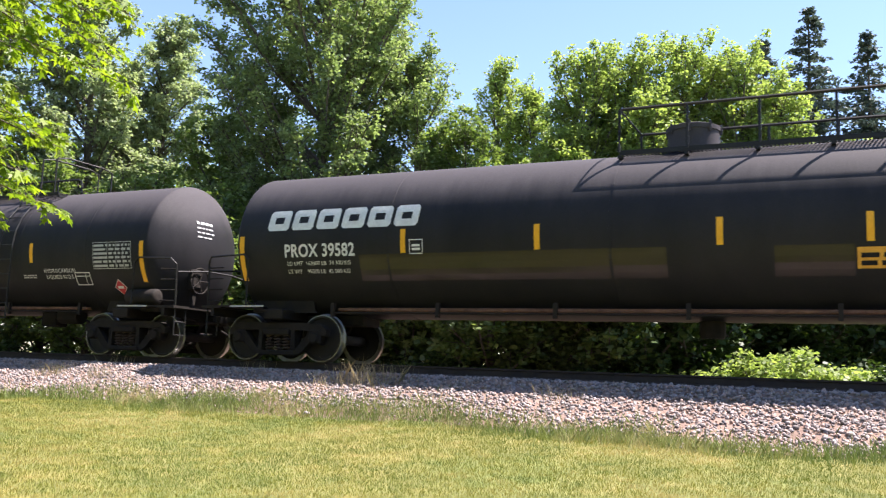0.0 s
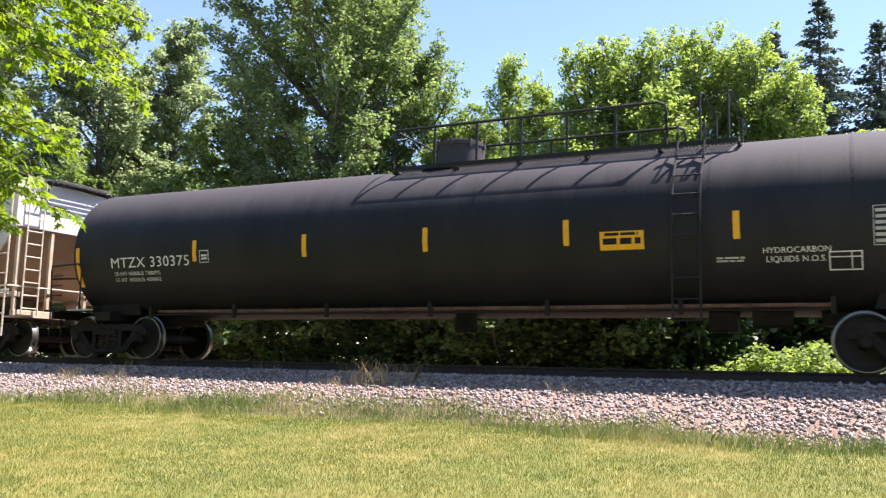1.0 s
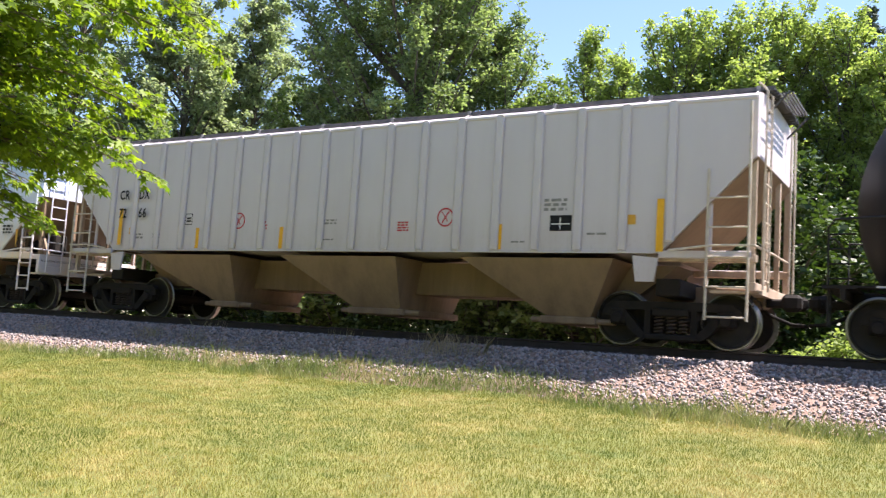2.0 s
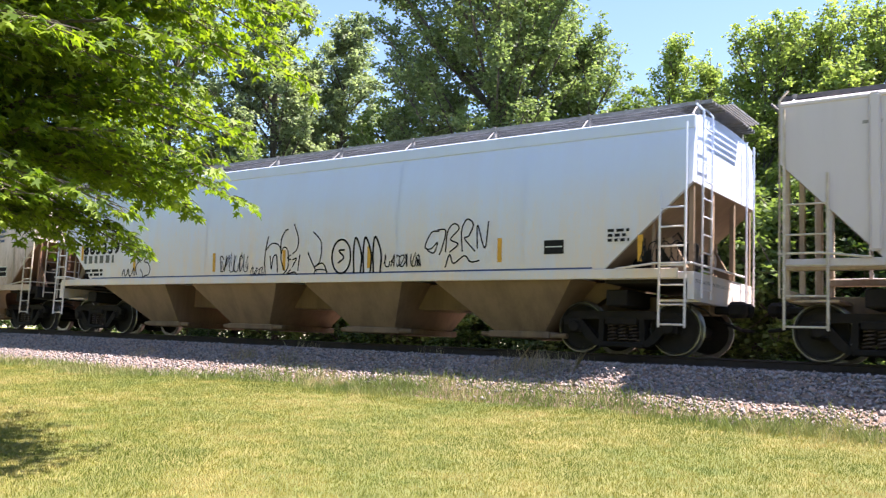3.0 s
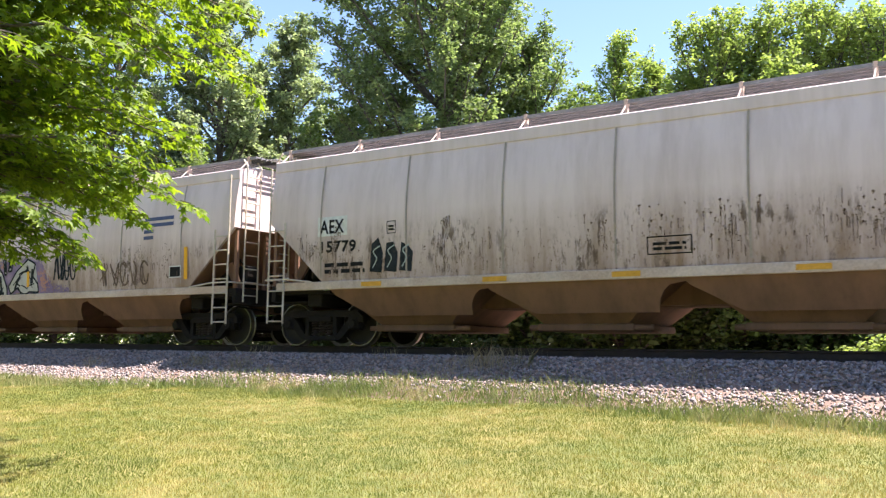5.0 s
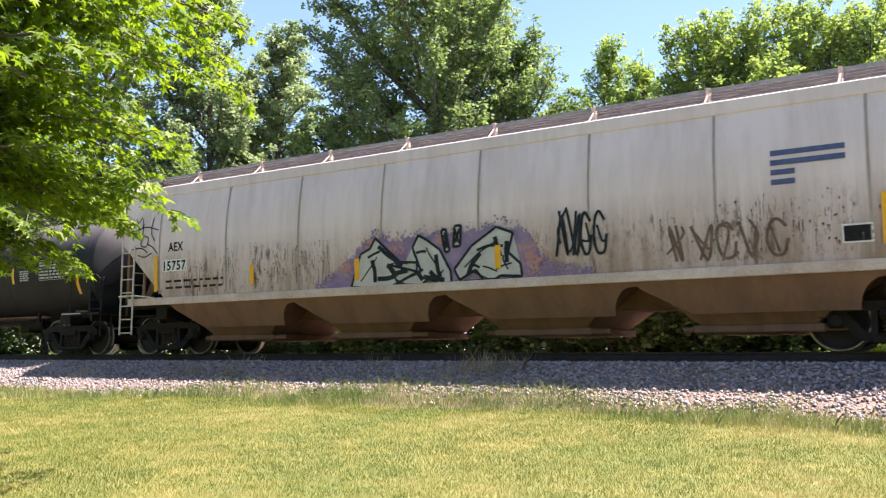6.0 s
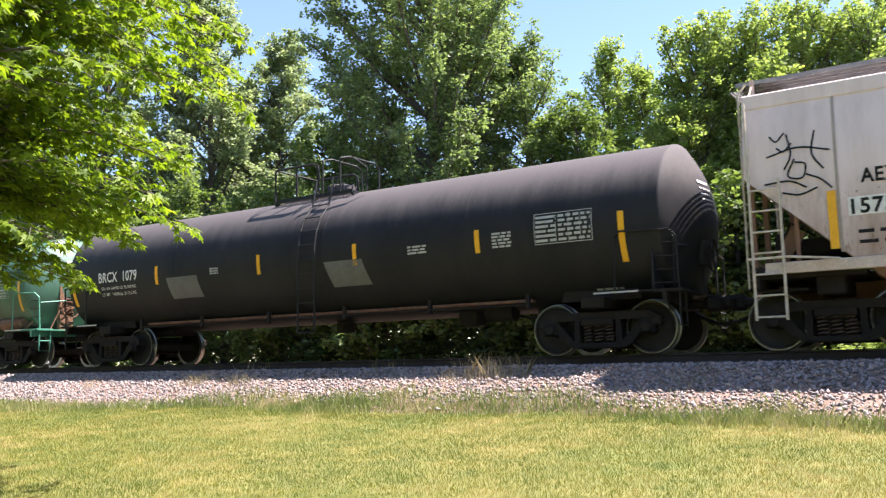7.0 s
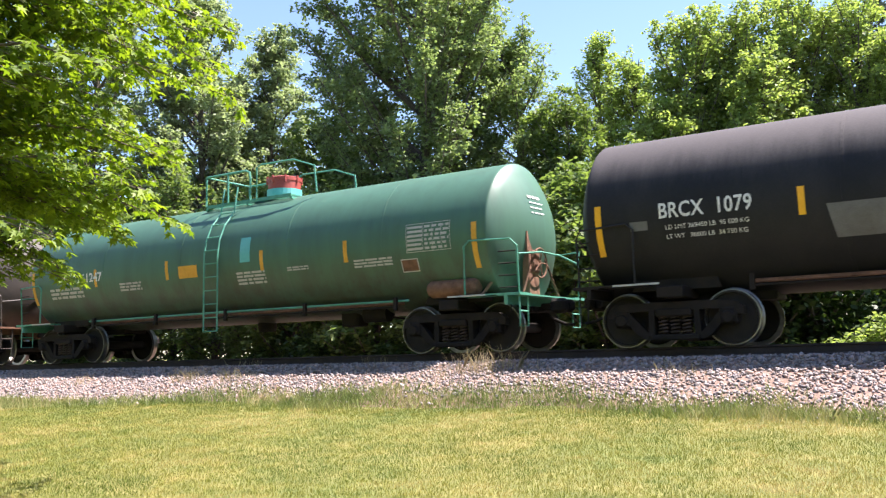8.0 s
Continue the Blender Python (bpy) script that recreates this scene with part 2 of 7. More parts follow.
M_PALE = surface("pale_grey_spray_paint", (0.40, 0.39, 0.38), (0.58, 0.565, 0.545), 0.5, 0, 3, 0.03)
M_RAILBLACK = surface("black_hand_rail_paint", (0.006, 0.006, 0.006), (0.014, 0.013, 0.013), 0.6, 0, 6, 0.05)


# ---- mesh helpers ----
def part(name, bm, material, parent=None, label=""):
    """Links a bmesh as one mesh object under a thing or a part."""
    me = bpy.data.meshes.new(name)
    bm.to_mesh(me)
    bm.free()
    me.materials.append(material)
    ob = new(name, me)
    if parent is not None:
        ob.parent = parent
    if label:
        ob["label"] = label
    return ob


def share(name, mesh, parent, m):
    ob = new(name, mesh)
    ob.parent = parent
    ob.matrix_basis = m
    return ob


def smooth(ob, angle=40):
    me = ob.data
    for f in me.polygons:
        f.use_smooth = True
    me.set_sharp_from_angle(angle=radians(angle))
    return ob


def box(bm, x0, x1, y0, y1, z0, z1, bevel=0.0):
    r = bmesh.ops.create_cube(bm, size=1)
    bmesh.ops.transform(bm, verts=r["verts"], matrix=Matrix.Translation(((x0 + x1) / 2, (y0 + y1) / 2, (z0 + z1) / 2))
                        @ Matrix.Diagonal((x1 - x0, y1 - y0, z1 - z0, 1)))
    if bevel:
        edges = list({e for v in r["verts"] for e in v.link_edges})
        bmesh.ops.bevel(bm, geom=edges, offset=bevel, segments=1, affect='EDGES')
    return bm


def rod(bm, a, b, r, seg=8):
    a, b = Vector(a), Vector(b)
    d = b - a
    m = Matrix.Translation((a + b) / 2) @ d.to_track_quat("Z", "Y").to_matrix().to_4x4()
    bmesh.ops.create_cone(bm, cap_ends=True, segments=seg, radius1=r, radius2=r, depth=d.length, matrix=m)
    return bm


def pipe(bm, pts, r, seg=6):
    """A bent pipe through the points."""
    pts = [Vector(p) for p in pts]
    rings = []
    for i, p in enumerate(pts):
        d = (pts[min(i + 1, len(pts) - 1)] - pts[max(i - 1, 0)]).normalized()
        q = d.to_track_quat("Z", "Y").to_matrix()
        rings.append([bm.verts.new(p + q @ Vector((r * math.cos(k * math.tau / seg), r * math.sin(k * math.tau / seg), 0)))
                      for k in range(seg)])
    for u, v in zip(rings, rings[1:]):
        for k in range(seg):
            bm.faces.new((u[k], u[(k + 1) % seg], v[(k + 1) % seg], v[k]))
    bm.faces.new(rings[0][::-1])
    bm.faces.new(rings[-1])
    return bm


def lathe(bm, profile, seg, axis="X", centre=(0, 0, 0)):
    """Turns a profile of (along, radius) about an axis."""
    c = Vector(centre)
    rings = []
    for a, r in profile:
        ring = []
        for k in range(seg):
            u, v = math.cos(k * math.tau / seg), math.sin(k * math.tau / seg)
            o = {"X": (a, r * u, r * v), "Y": (r * v, a, r * u), "Z": (r * u, r * v, a)}[axis]
            ring.append(bm.verts.new(c + Vector(o)))
        rings.append(ring)
    for p, q in zip(rings, rings[1:]):
        for k in range(seg):
            bm.faces.new((p[k], p[(k + 1) % seg], q[(k + 1) % seg], q[k]))
    bm.faces.new(rings[0][::-1])
    bm.faces.new(rings[-1])
    return bm


def slab(bm, outline, y0, y1):
    """A plate of an outline in x, z between two y."""
    a = [bm.verts.new((x, y0, z)) for x, z in outline]
    b = [bm.verts.new((x, y1, z)) for x, z in outline]
    bm.faces.new(a)
    bm.faces.new(b[::-1])
    n = len(a)
    for k in range(n):
        bm.faces.new((a[k], b[k], b[(k + 1) % n], a[(k + 1) % n]))
    bmesh.ops.recalc_face_normals(bm, faces=bm.faces)
    return bm


def thing(name, label, category, group="", m=None):
    ob = new(name)
    tagged(ob, label, category, group)
    if m is not None:
        ob.matrix_basis = m
    return ob


def text_bm(words, height, spread=1.0, bold=0.0, slant=0.0, width=0.0):
    """Letters as a flat bmesh in x, z, left bottom at the origin; height is that of capitals."""
    cu = bpy.data.curves.new("letters", 'FONT')
    cu.body = words
    cu.size = height / 0.70
    cu.offset = bold
    cu.shear = slant
    cu.space_character = spread
    cu.resolution_u = 3
    ob = bpy.data.objects.new("letters", cu)
    me = ob.to_mesh()
    bm = bmesh.new()
    bm.from_mesh(me)
    ob.to_mesh_clear()
    bpy.data.objects.remove(ob)
    bpy.data.curves.remove(cu)
    x0, x1 = min(v.co.x for v in bm.verts), max(v.co.x for v in bm.verts)
    k = width / (x1 - x0) if width else 1.0
    for v in bm.verts:
        v.co = Vector(((v.co.x - x0) * k, 0, v.co.y))
    return bm


def bars_bm(w, h, lines, gaps=3, seed=1, fill=0.62):
    """Unreadable small print: rows of plain bars."""
    rnd = random.Random(seed)
    bm = bmesh.new()
    step = h / lines
    for k in range(lines):
        z = h - (k + 1) * step
        x = 0.0
        while x < w - 0.02:
            l = min(w - x, rnd.uniform(0.5, 1.5) * w / gaps)
            quad(bm, x, z, x + l, z + step * fill)
            x += l + step * 0.5
    return bm


def quad(bm, x0, z0, x1, z1, x2=None, x3=None):
    vs = [bm.verts.new((x0, 0, z0)), bm.verts.new((x1, 0, z0)), bm.verts.new((x1 if x2 is None else x2, 0, z1)),
          bm.verts.new((x0 if x3 is None else x3, 0, z1))]
    bm.faces.new(vs)
    return bm


def outline_bm(w, h, t=0.02):
    bm = bmesh.new()
    quad(bm, 0, 0, w, t)
    quad(bm, 0, h - t, w, h)
    quad(bm, 0, t, t, h - t)
    quad(bm, w - t, t, w, h - t)
    return bm


def curve_points(pts, n=6):
    """A smooth line through a few points (Catmull-Rom)."""
    p = [Vector((*q, 0)) for q in pts]
    p = [p[0] * 2 - p[1]] + p + [p[-1] * 2 - p[-2]]
    out = []
    for i in range(1, len(p) - 2):
        a, b, c, d = p[i - 1:i + 3]
        for k in range(n):
            t = k / n
            out.append(0.5 * (2 * b + (c - a) * t + (2 * a - 5 * b + 4 * c - d) * t * t + (3 * b - a - 3 * c + d) * t ** 3))
    out.append(p[-2])
    return out


def stroke(bm, pts, width):
    """A sprayed line as a flat ribbon in x, z."""
    line = curve_points(pts)
    prev = None
    for i, p in enumerate(line):
        d = line[min(i + 1, len(line) - 1)] - line[max(i - 1, 0)]
        d = d.normalized() if d.length > 1e-6 else Vector((1, 0, 0))
        n = Vector((-d.y, d.x, 0)) * width / 2
        cur = (bm.verts.new((p.x + n.x, 0, p.y + n.y)), bm.verts.new((p.x - n.x, 0, p.y - n.y)))
        if prev:
            bm.faces.new((prev[0], prev[1], cur[1], cur[0]))
        prev = cur
    return bm


def lay(bm, x, z, depth):
    """Lays a flat bmesh (x, z) at x, z upon a side whose y at height z is depth(z); cuts it finely enough to bend."""
    for v in bm.verts:
        v.co = Vector((v.co.x + x, 0, v.co.z + z))
    tall = max(v.co.z for v in bm.verts) - min(v.co.z for v in bm.verts)
    if tall > 0.2:
        zs = np.arange(min(v.co.z for v in bm.verts) + 0.1, max(v.co.z for v in bm.verts), 0.1)
        for zc in zs:
            g = list(bm.verts) + list(bm.edges) + list(bm.faces)
            bmesh.ops.bisect_plane(bm, geom=g, plane_co=(0, 0, zc), plane_no=(0, 0, 1))
    for v in bm.verts:
        v.co.y = depth(v.co.z)
    bmesh.ops.recalc_face_normals(bm, faces=bm.faces)
    for f in bm.faces:
        if f.normal.y > 0:
            f.normal_flip()
    return bm


# ---- trucks and couplers, shared by all cars ----
def wheel_mesh():
    bm = bmesh.new()
    lathe(bm, [(0.0, 0.07), (0.0, 0.12), (0.03, 0.14), (0.045, 0.30), (0.02, 0.385), (-0.015, 0.40), (-0.015, 0.434), (-0.013, 0.452),
               (0.07, 0.457), (0.095, 0.462), (0.105, 0.482), (0.13, 0.482), (0.13, 0.40), (0.09, 0.38), (0.09, 0.14), (0.13, 0.12), (0.13, 0.07)],
          40, "Y")
    bmesh.ops.recalc_face_normals(bm, faces=bm.faces)
    me = bpy.data.meshes.new("wheel")
    bm.faces.ensure_lookup_table()
    for f in bm.faces:
        c = f.calc_center_median()
        f.material_index = 1 if math.hypot(c.x, c.z) > 0.435 else 0
        f.smooth = True
    bm.to_mesh(me)
    bm.free()
    me.materials.append(M_WHEEL)
    me.materials.append(M_TREAD)
    me.set_sharp_from_angle(angle=radians(35))
    return me


def mesh_of(name, bm, material, sm=35):
    me = bpy.data.meshes.new(name)
    bm.to_mesh(me)
    bm.free()
    me.materials.append(material)
    if sm:
        for f in me.polygons:
            f.use_smooth = True
        me.set_sharp_from_angle(angle=radians(sm))
    return me


def frame_bm():
    """A cast side frame with two window openings, journal jaws and a spring seat; y = 0 is its middle."""
    bm = bmesh.new()
    t = 0.085
    top = [(-1.13, 0.50), (-1.13, 0.62), (-0.98, 0.72), (-0.62, 0.74), (0.62, 0.74), (0.98, 0.72), (1.13, 0.62), (1.13, 0.50), (0.99, 0.50), (0.98, 0.585), (0.62, 0.60), (-0.62, 0.60), (-0.98, 0.585), (-0.99, 0.50)]
    slab(bm, top, -t, t)
    for s in (-1, 1):
        arm = [(s * 0.98, 0.60), (s * 0.78, 0.60), (s * 0.42, 0.21), (s * 0.20, 0.21), (s * 0.20, 0.13), (s * 0.50, 0.13), (s * 0.62, 0.20), (s * 0.80, 0.40)]
        slab(bm, arm if s > 0 else arm[::-1], -t * 0.9, t * 0.9)
        slab(bm, [(s * 0.34, 0.18), (s * 0.44, 0.18), (s * 0.42, 0.62), (s * 0.33, 0.62)], -t * 0.95, t * 0.95)
        box(bm, s * 0.889 - 0.13, s * 0.889 + 0.13, -0.11, 0.10, 0.34, 0.62, 0.03)
        lathe(bm, [(-0.17, 0.05), (-0.17, 0.085), (-0.145, 0.105), (-0.06, 0.115), (0.1, 0.115)], 16, "Y", (s * 0.889, 0, 0.457))
    box(bm, -0.42, 0.42, -t * 1.25, t * 1.25, 0.11, 0.21, 0.02)
    box(bm, -0.30, 0.30, -0.13, 0.13, 0.50, 0.63, 0.02)
    bmesh.ops.recalc_face_normals(bm, faces=bm.faces)
    return bm


def springs_bm():
    bm = bmesh.new()
    for cx in (0.0,):
        pts = [(cx + 0.075 * math.cos(a), 0.075 * math.sin(a), 0.21 + 0.29 * a / (math.tau * 5)) for a in np.linspace(0, math.tau * 5, 51)]
        pipe(bm, pts, 0.017, 5)
    return bm


WHEEL = wheel_mesh()
SIDE_FRAME = mesh_of("side_frame", frame_bm(), M_TRUCK)
SPRINGS = mesh_of("spring", springs_bm(), M_SPRING)
AXLE = mesh_of("wheelset", lathe(bmesh.new(), [(-1.08, 0.03), (-1.08, 0.075), (-0.9, 0.08), (-0.72, 0.10), (0.72, 0.10), (0.9, 0.08), (1.08, 0.075), (1.08, 0.03)], 14, "Y"), M_WHEEL)


def bolster_mesh():
    bm = bmesh.new()
    box(bm, -0.19, 0.19, -0.98, 0.98, 0.42, 0.68, 0.03)
    lathe(bm, [(0.66, 0.10), (0.66, 0.22), (0.80, 0.22), (0.80, 0.10)], 18, "Z")
    for s in (-1, 1):
        box(bm, s * 0.40 - 0.06, s * 0.40 + 0.06, -0.85, 0.85, 0.30, 0.46, 0.02)
    return mesh_of("bolster", bm, M_FRAME)


def coupler_mesh():
    bm = bmesh.new()
    box(bm, 0.0, 0.62, -0.09, 0.09, 0.76, 0.90, 0.03)
    box(bm, 0.55, 0.86, -0.20, 0.06, 0.70, 0.98, 0.06)
    box(bm, 0.72, 0.92, 0.06, 0.22, 0.72, 0.96, 0.06)
    pipe(bm, [(0.1, 0.3, 0.75), (0.35, 0.34, 0.62), (0.65, 0.30, 0.50), (0.9, 0.15, 0.48)], 0.03, 8)
    pipe(bm, [(0.25, -0.12, 0.72), (0.3, -0.5, 0.80), (0.3, -1.25, 0.86), (0.34, -1.35, 0.70)], 0.016, 6)
    return mesh_of("coupler", bm, M_FRAME)


BOLSTER = bolster_mesh()
COUPLER = coupler_mesh()
WHEELSETS = []


def add_trucks(car, centres):
    for c in centres:
        share("bolster", BOLSTER, car, pose(c, 0, 0))
        for s in (-1, 1):
            share("side_frame", SIDE_FRAME, car, pose(c, s * 1.0, 0, 0, 0, 0 if s < 0 else 180))
            for dx in (-0.2, 0.0, 0.2):
                share("spring", SPRINGS, car, pose(c + dx, s * 1.0, 0))
            ax = share("wheelset", AXLE, car, pose(c + s * 0.889, 0, WHEEL_R))
            for side in (-1, 1):
                share("wheel", WHEEL, ax, pose(0, side * 0.84, 0, 0, 0, 0 if side < 0 else 180))
            WHEELSETS.append((ax, c + s * 0.889))


def add_couplers(car, ends):
    """ends: (x of the draft-gear face, direction)"""
    for x, s in ends:
        share("coupler", COUPLER, car, pose(x, 0, 0, 0, 0, 0 if s > 0 else 180))


# ---- tank cars ----
def tank_profile(half, r, head):
    pts = []
    for k in range(9):       # dished head with a tight knuckle at the rim
        rr = max(0.03, (r - 0.02) * k / 8)
        pts.append((-half + head * (rr / r) ** 2, rr))
    pts.append((-half + head + 0.012, r - 0.004))
    pts.append((-half + head + 0.035, r))
    return pts + [(-a, r2) for a, r2 in pts[::-1]]


def tank_car(name, label, at, half, trucks, strips, end_strips, shell, frame_mat, rail_mat, r=1.46, zc=2.35, seams=(), strip_mat=None, strip_z=(2.0, 2.43)):
    """One tank car; at: x of its middle. Returns the car and the function that gives the near side's y."""
    car = thing(name, label, "tank car", "freight cars of the train", pose(at, TRACK_Y, 0))
    body = part("tank", lathe(bmesh.new(), tank_profile(half, r, 0.50), 72, "X", (0, 0, zc)), shell, car)
    smooth(body, 50)

    def depth(z, off=0.006):
        return -math.sqrt(max(0.01, (r + off) ** 2 - (z - zc) ** 2))
    for x in seams:
        part("weld_band", lathe(bmesh.new(), [(x - 0.03, r - 0.01), (x - 0.025, r + 0.004), (x + 0.025, r + 0.004), (x + 0.03, r - 0.01)], 72, "X", (0, 0, zc)), shell, body)
    for x in strips:
        part("reflector_strip", lay(quad(bmesh.new(), -0.05, 0, 0.05, strip_z[1] - strip_z[0]), x, strip_z[0], depth), strip_mat or M_YELLOW, car, "yellow reflective strip")
    for x in end_strips:
        part("reflector_strip", lay(quad(bmesh.new(), -0.055, 0, 0.055, 0.85), x, 1.55, depth), strip_mat or M_YELLOW, car, "long yellow reflective strip")
    add_trucks(car, trucks)
    for s, c in zip((-1, 1), trucks):
        bm = bmesh.new()
        x0, x1 = sorted((c - s * 1.5, c + s * 1.35))
        box(bm, x0, x1, -0.35, 0.35, 0.74, 1.02, 0.02)
        box(bm, c - 0.22, c + 0.22, -1.25, 1.25, 0.80, 1.0, 0.02)
        for y in (-0.85, 0.85):      # saddle webs up to the shell
            slab(bm, [(c - 0.75, 0.95), (c + 0.75, 0.95), (c + 0.55, 1.6), (c - 0.55, 1.6)], y - 0.03, y + 0.03)
        part("stub_sill", bm, frame_mat, car)
        bm = bmesh.new()
        x0, x1 = sorted((c + s * 0.35, c + s * 1.62))
        for y0, y1 in ((-1.42, -0.95), (0.95, 1.42)):
            box(bm, x0, x1, y0, y1, 1.02, 1.05)
        box(bm, *sorted((c + s * 1.15, c + s * 1.62)), -1.42, 1.42, 1.0, 1.03)
        box(bm, *sorted((c + s * 1.30, c + s * 1.37)), -1.42, 1.42, 0.84, 1.0)
        part("end_platform", bm, frame_mat, car)
        bm = bmesh.new()
        box(bm, *sorted((c + s * 0.1, c + s * 0.9)), -1.432, -1.423, 1.018, 1.05)
        part("platform_edge", bm, M_DIMWHITE, car, "white edge marking on the platform")
        # end hand rails
        e = c + s * 1.55
        bm = bmesh.new()
        pipe(bm, [(c + s * 0.5, -1.45, 1.05), (c + s * 0.5, -1.45, 1.95), (c + s * 0.62, -1.45, 2.05), (e - s * 0.1, -1.42, 2.02), (e, -1.35, 1.9), (e, -1.3, 1.05)], 0.02)
        pipe(bm, [(e, -1.3, 1.75), (e + s * 0.02, -0.4, 1.85), (e + s * 0.02, 0.4, 1.85), (e, 1.3, 1.75)], 0.02)
        pipe(bm, [(c + s * 0.5, 1.45, 1.05), (c + s * 0.5, 1.45, 1.95), (e, 1.40, 2.0), (e, 1.3, 1.05)], 0.02)
        for y in (-1.3, 1.3):
            pipe(bm, [(e, y, 1.05), (e, y, 0.45), (e, y * 0.75, 0.45), (e, y * 0.75, 1.02)], 0.017)
            rod(bm, (e, y, 0.72), (e, y * 0.75, 0.72), 0.015, 6)
        part("end_hand_rail", bm, rail_mat, car)
        for k in range(4):   # ladder rungs at the corner
            part("grab_iron", rod(bmesh.new(), (e, -1.3, 1.15 + 0.22 * k), (e - s * 0.38, -1.36, 1.15 + 0.22 * k), 0.013, 6), M_FRAME, car)
    add_couplers(car, [(trucks[0] - 1.05, -1), (trucks[1] + 1.05, 1)])
    # pipe runs and skid along the bottom of the shell
    bm = bmesh.new()
    a, b = trucks[0] + 1.3, trucks[1] - 1.3
    box(bm, a, b, -0.95, -0.80, 0.985, 1.045, 0.01)
    part("side_rail", bm, M_RUST, car, "rusty steel rail along the belly of the tank")
    bm = bmesh.new()
    pipe(bm, [(a, -1.15, 0.93), (b, -1.15, 0.93)], 0.016)
    n = int((b - a) / 2.0)
    for k in range(n + 1):
        x = a + (b - a) * k / n
        box(bm, x - 0.035, x + 0.035, -1.17, -1.10, 0.86, 1.12)
    part("brake_pipe", bm, frame_mat, car)
    bm = lathe(bmesh.new(), [(0.62, 0.13), (0.62, 0.20), (0.70, 0.22), (0.95, 0.22)], 16, "Z", (0.2, 0, 0))
    part("outlet_valve", bm, frame_mat, car)
    part("control_valve", box(bmesh.new(), trucks[1] - 3.2, trucks[1] - 2.75, -0.5, -0.1, 0.62, 0.96, 0.03), frame_mat, car)
    bm = lathe(bmesh.new(), [(-0.3, 0.05), (-0.3, 0.17), (0.3, 0.17), (0.3, 0.05)], 16, "X", (trucks[1] - 2.2, -0.5, 0.85))
    part("brake_cylinder", bm, frame_mat, car)
    part("brake_rod", rod(bmesh.new(), (trucks[1] - 2, -0.4, 0.8), (trucks[1] - 0.6, -0.3, 0.55), 0.02, 6), frame_mat, car)
    return car, depth


def top_platform(car, x0, x1, rail_mat, dome_x, dome_r, dome_z, dome_mat, rails, r=1.46, zc=2.35, floor_z=3.72, half=0.85, height=0.75, posts=6):
    """A walkway with hand rails round the manway on top of a tank. rails: (x from, x to) of the railed stretch."""
    bm = bmesh.new()
    for k in range(int((x1 - x0) / 0.06)):
        x = x0 + k * 0.06
        box(bm, x, x + 0.028, -half, -half + 0.55, floor_z, floor_z + 0.025)
        box(bm, x, x + 0.028, half - 0.55, half, floor_z, floor_z + 0.025)
    for y in (-half, -half + 0.53, half - 0.55, half - 0.02):
        box(bm, x0, x1, y, y + 0.02, floor_z - 0.05, floor_z + 0.03)
    n = max(2, int((x1 - x0) / 1.1))
    for k in range(n + 1):
        x = x0 + (x1 - x0) * k / n
        box(bm, x - 0.03, x + 0.03, -half, half, floor_z - 0.10, floor_z - 0.05)
    part("walkway", bm, rail_mat, car)
    a, b = rails
    for y in (-half, half):
        bm = bmesh.new()
        z = floor_z
        pipe(bm, [(a, y, z), (a, y, z + height - 0.03), (a + 0.05, y, z + height), (b - 0.15, y, z + height), (b - 0.03, y, z + height - 0.05), (b, y, z + height - 0.2), (b, y, z)], 0.028)
        pipe(bm, [(a, y, z + height * 0.45), (b, y, z + height * 0.45)] if y > 0 else [(b, y, z + 0.05), (b + 0.01, y, z + 0.06)], 0.016)
        for k in range(1, posts):
            x = a + (b - a) * k / posts
            rod(bm, (x, y, z), (x, y, z + height), 0.026, 6)
        part("hand_rail", bm, rail_mat, car)
    part("cross_rail", pipe(bmesh.new(), [(a, -half, floor_z + height), (a, half, floor_z + height)], 0.02), rail_mat, car)
    bm = bmesh.new()
    lathe(bm, [(zc + r - 0.05, dome_r * 0.96), (dome_z - 0.10, dome_r * 0.96), (dome_z - 0.10, dome_r), (dome_z - 0.02, dome_r), (dome_z, dome_r * 0.9), (dome_z + 0.03, dome_r * 0.5), (dome_z + 0.04, 0.05)], 28, "Z", (dome_x, 0, 0))
    dome = smooth(part("manway_dome", bm, dome_mat, car), 40)
    bm = bmesh.new()
    for k in range(8):
        a2 = math.tau * k / 8
        rod(bm, (dome_x + dome_r * math.cos(a2), dome_r * math.sin(a2), dome_z - 0.16), (dome_x + dome_r * math.cos(a2), dome_r * math.sin(a2), dome_z + 0.02), 0.025, 6)
    tagged(part("cover_bolt", bm, dome_mat, dome), kind="stuff")


def side_ladder(car, x0, x1, top, bottom, depth, mat, hoop=True, zc=2.35):
    bm = bmesh.new()
    zs = np.linspace(bottom, top, 9)
    for x in (x0, x1):
        pts = []
        for z in zs:
            pts.append((x, depth(max(z, zc)) - 0.07 if z < zc else depth(z) - 0.07, z))
        if hoop:
            pts += [(x, -0.95, top + 0.33), (x, -0.9, top + 0.6)]
        pipe(bm, pts, 0.02)
    n = int((top - bottom) / 0.3)
    for k in range(n + 1):
        z = bottom + (top - bottom) * k / n
        y = (depth(max(z, zc))) - 0.07
        rod(bm, (x0, y, z), (x1, y, z), 0.014, 6)
    part("ladder", bm, mat, car)


def sign(car, name, bm, x, z, depth, mat, label=""):
    ob = part(name, lay(bm, x, z, depth), mat, car, label)
    if "print" in name:
        tagged(ob, kind="stuff")
    return ob


def raised(depth, k):
    return lambda z: depth(z) - k


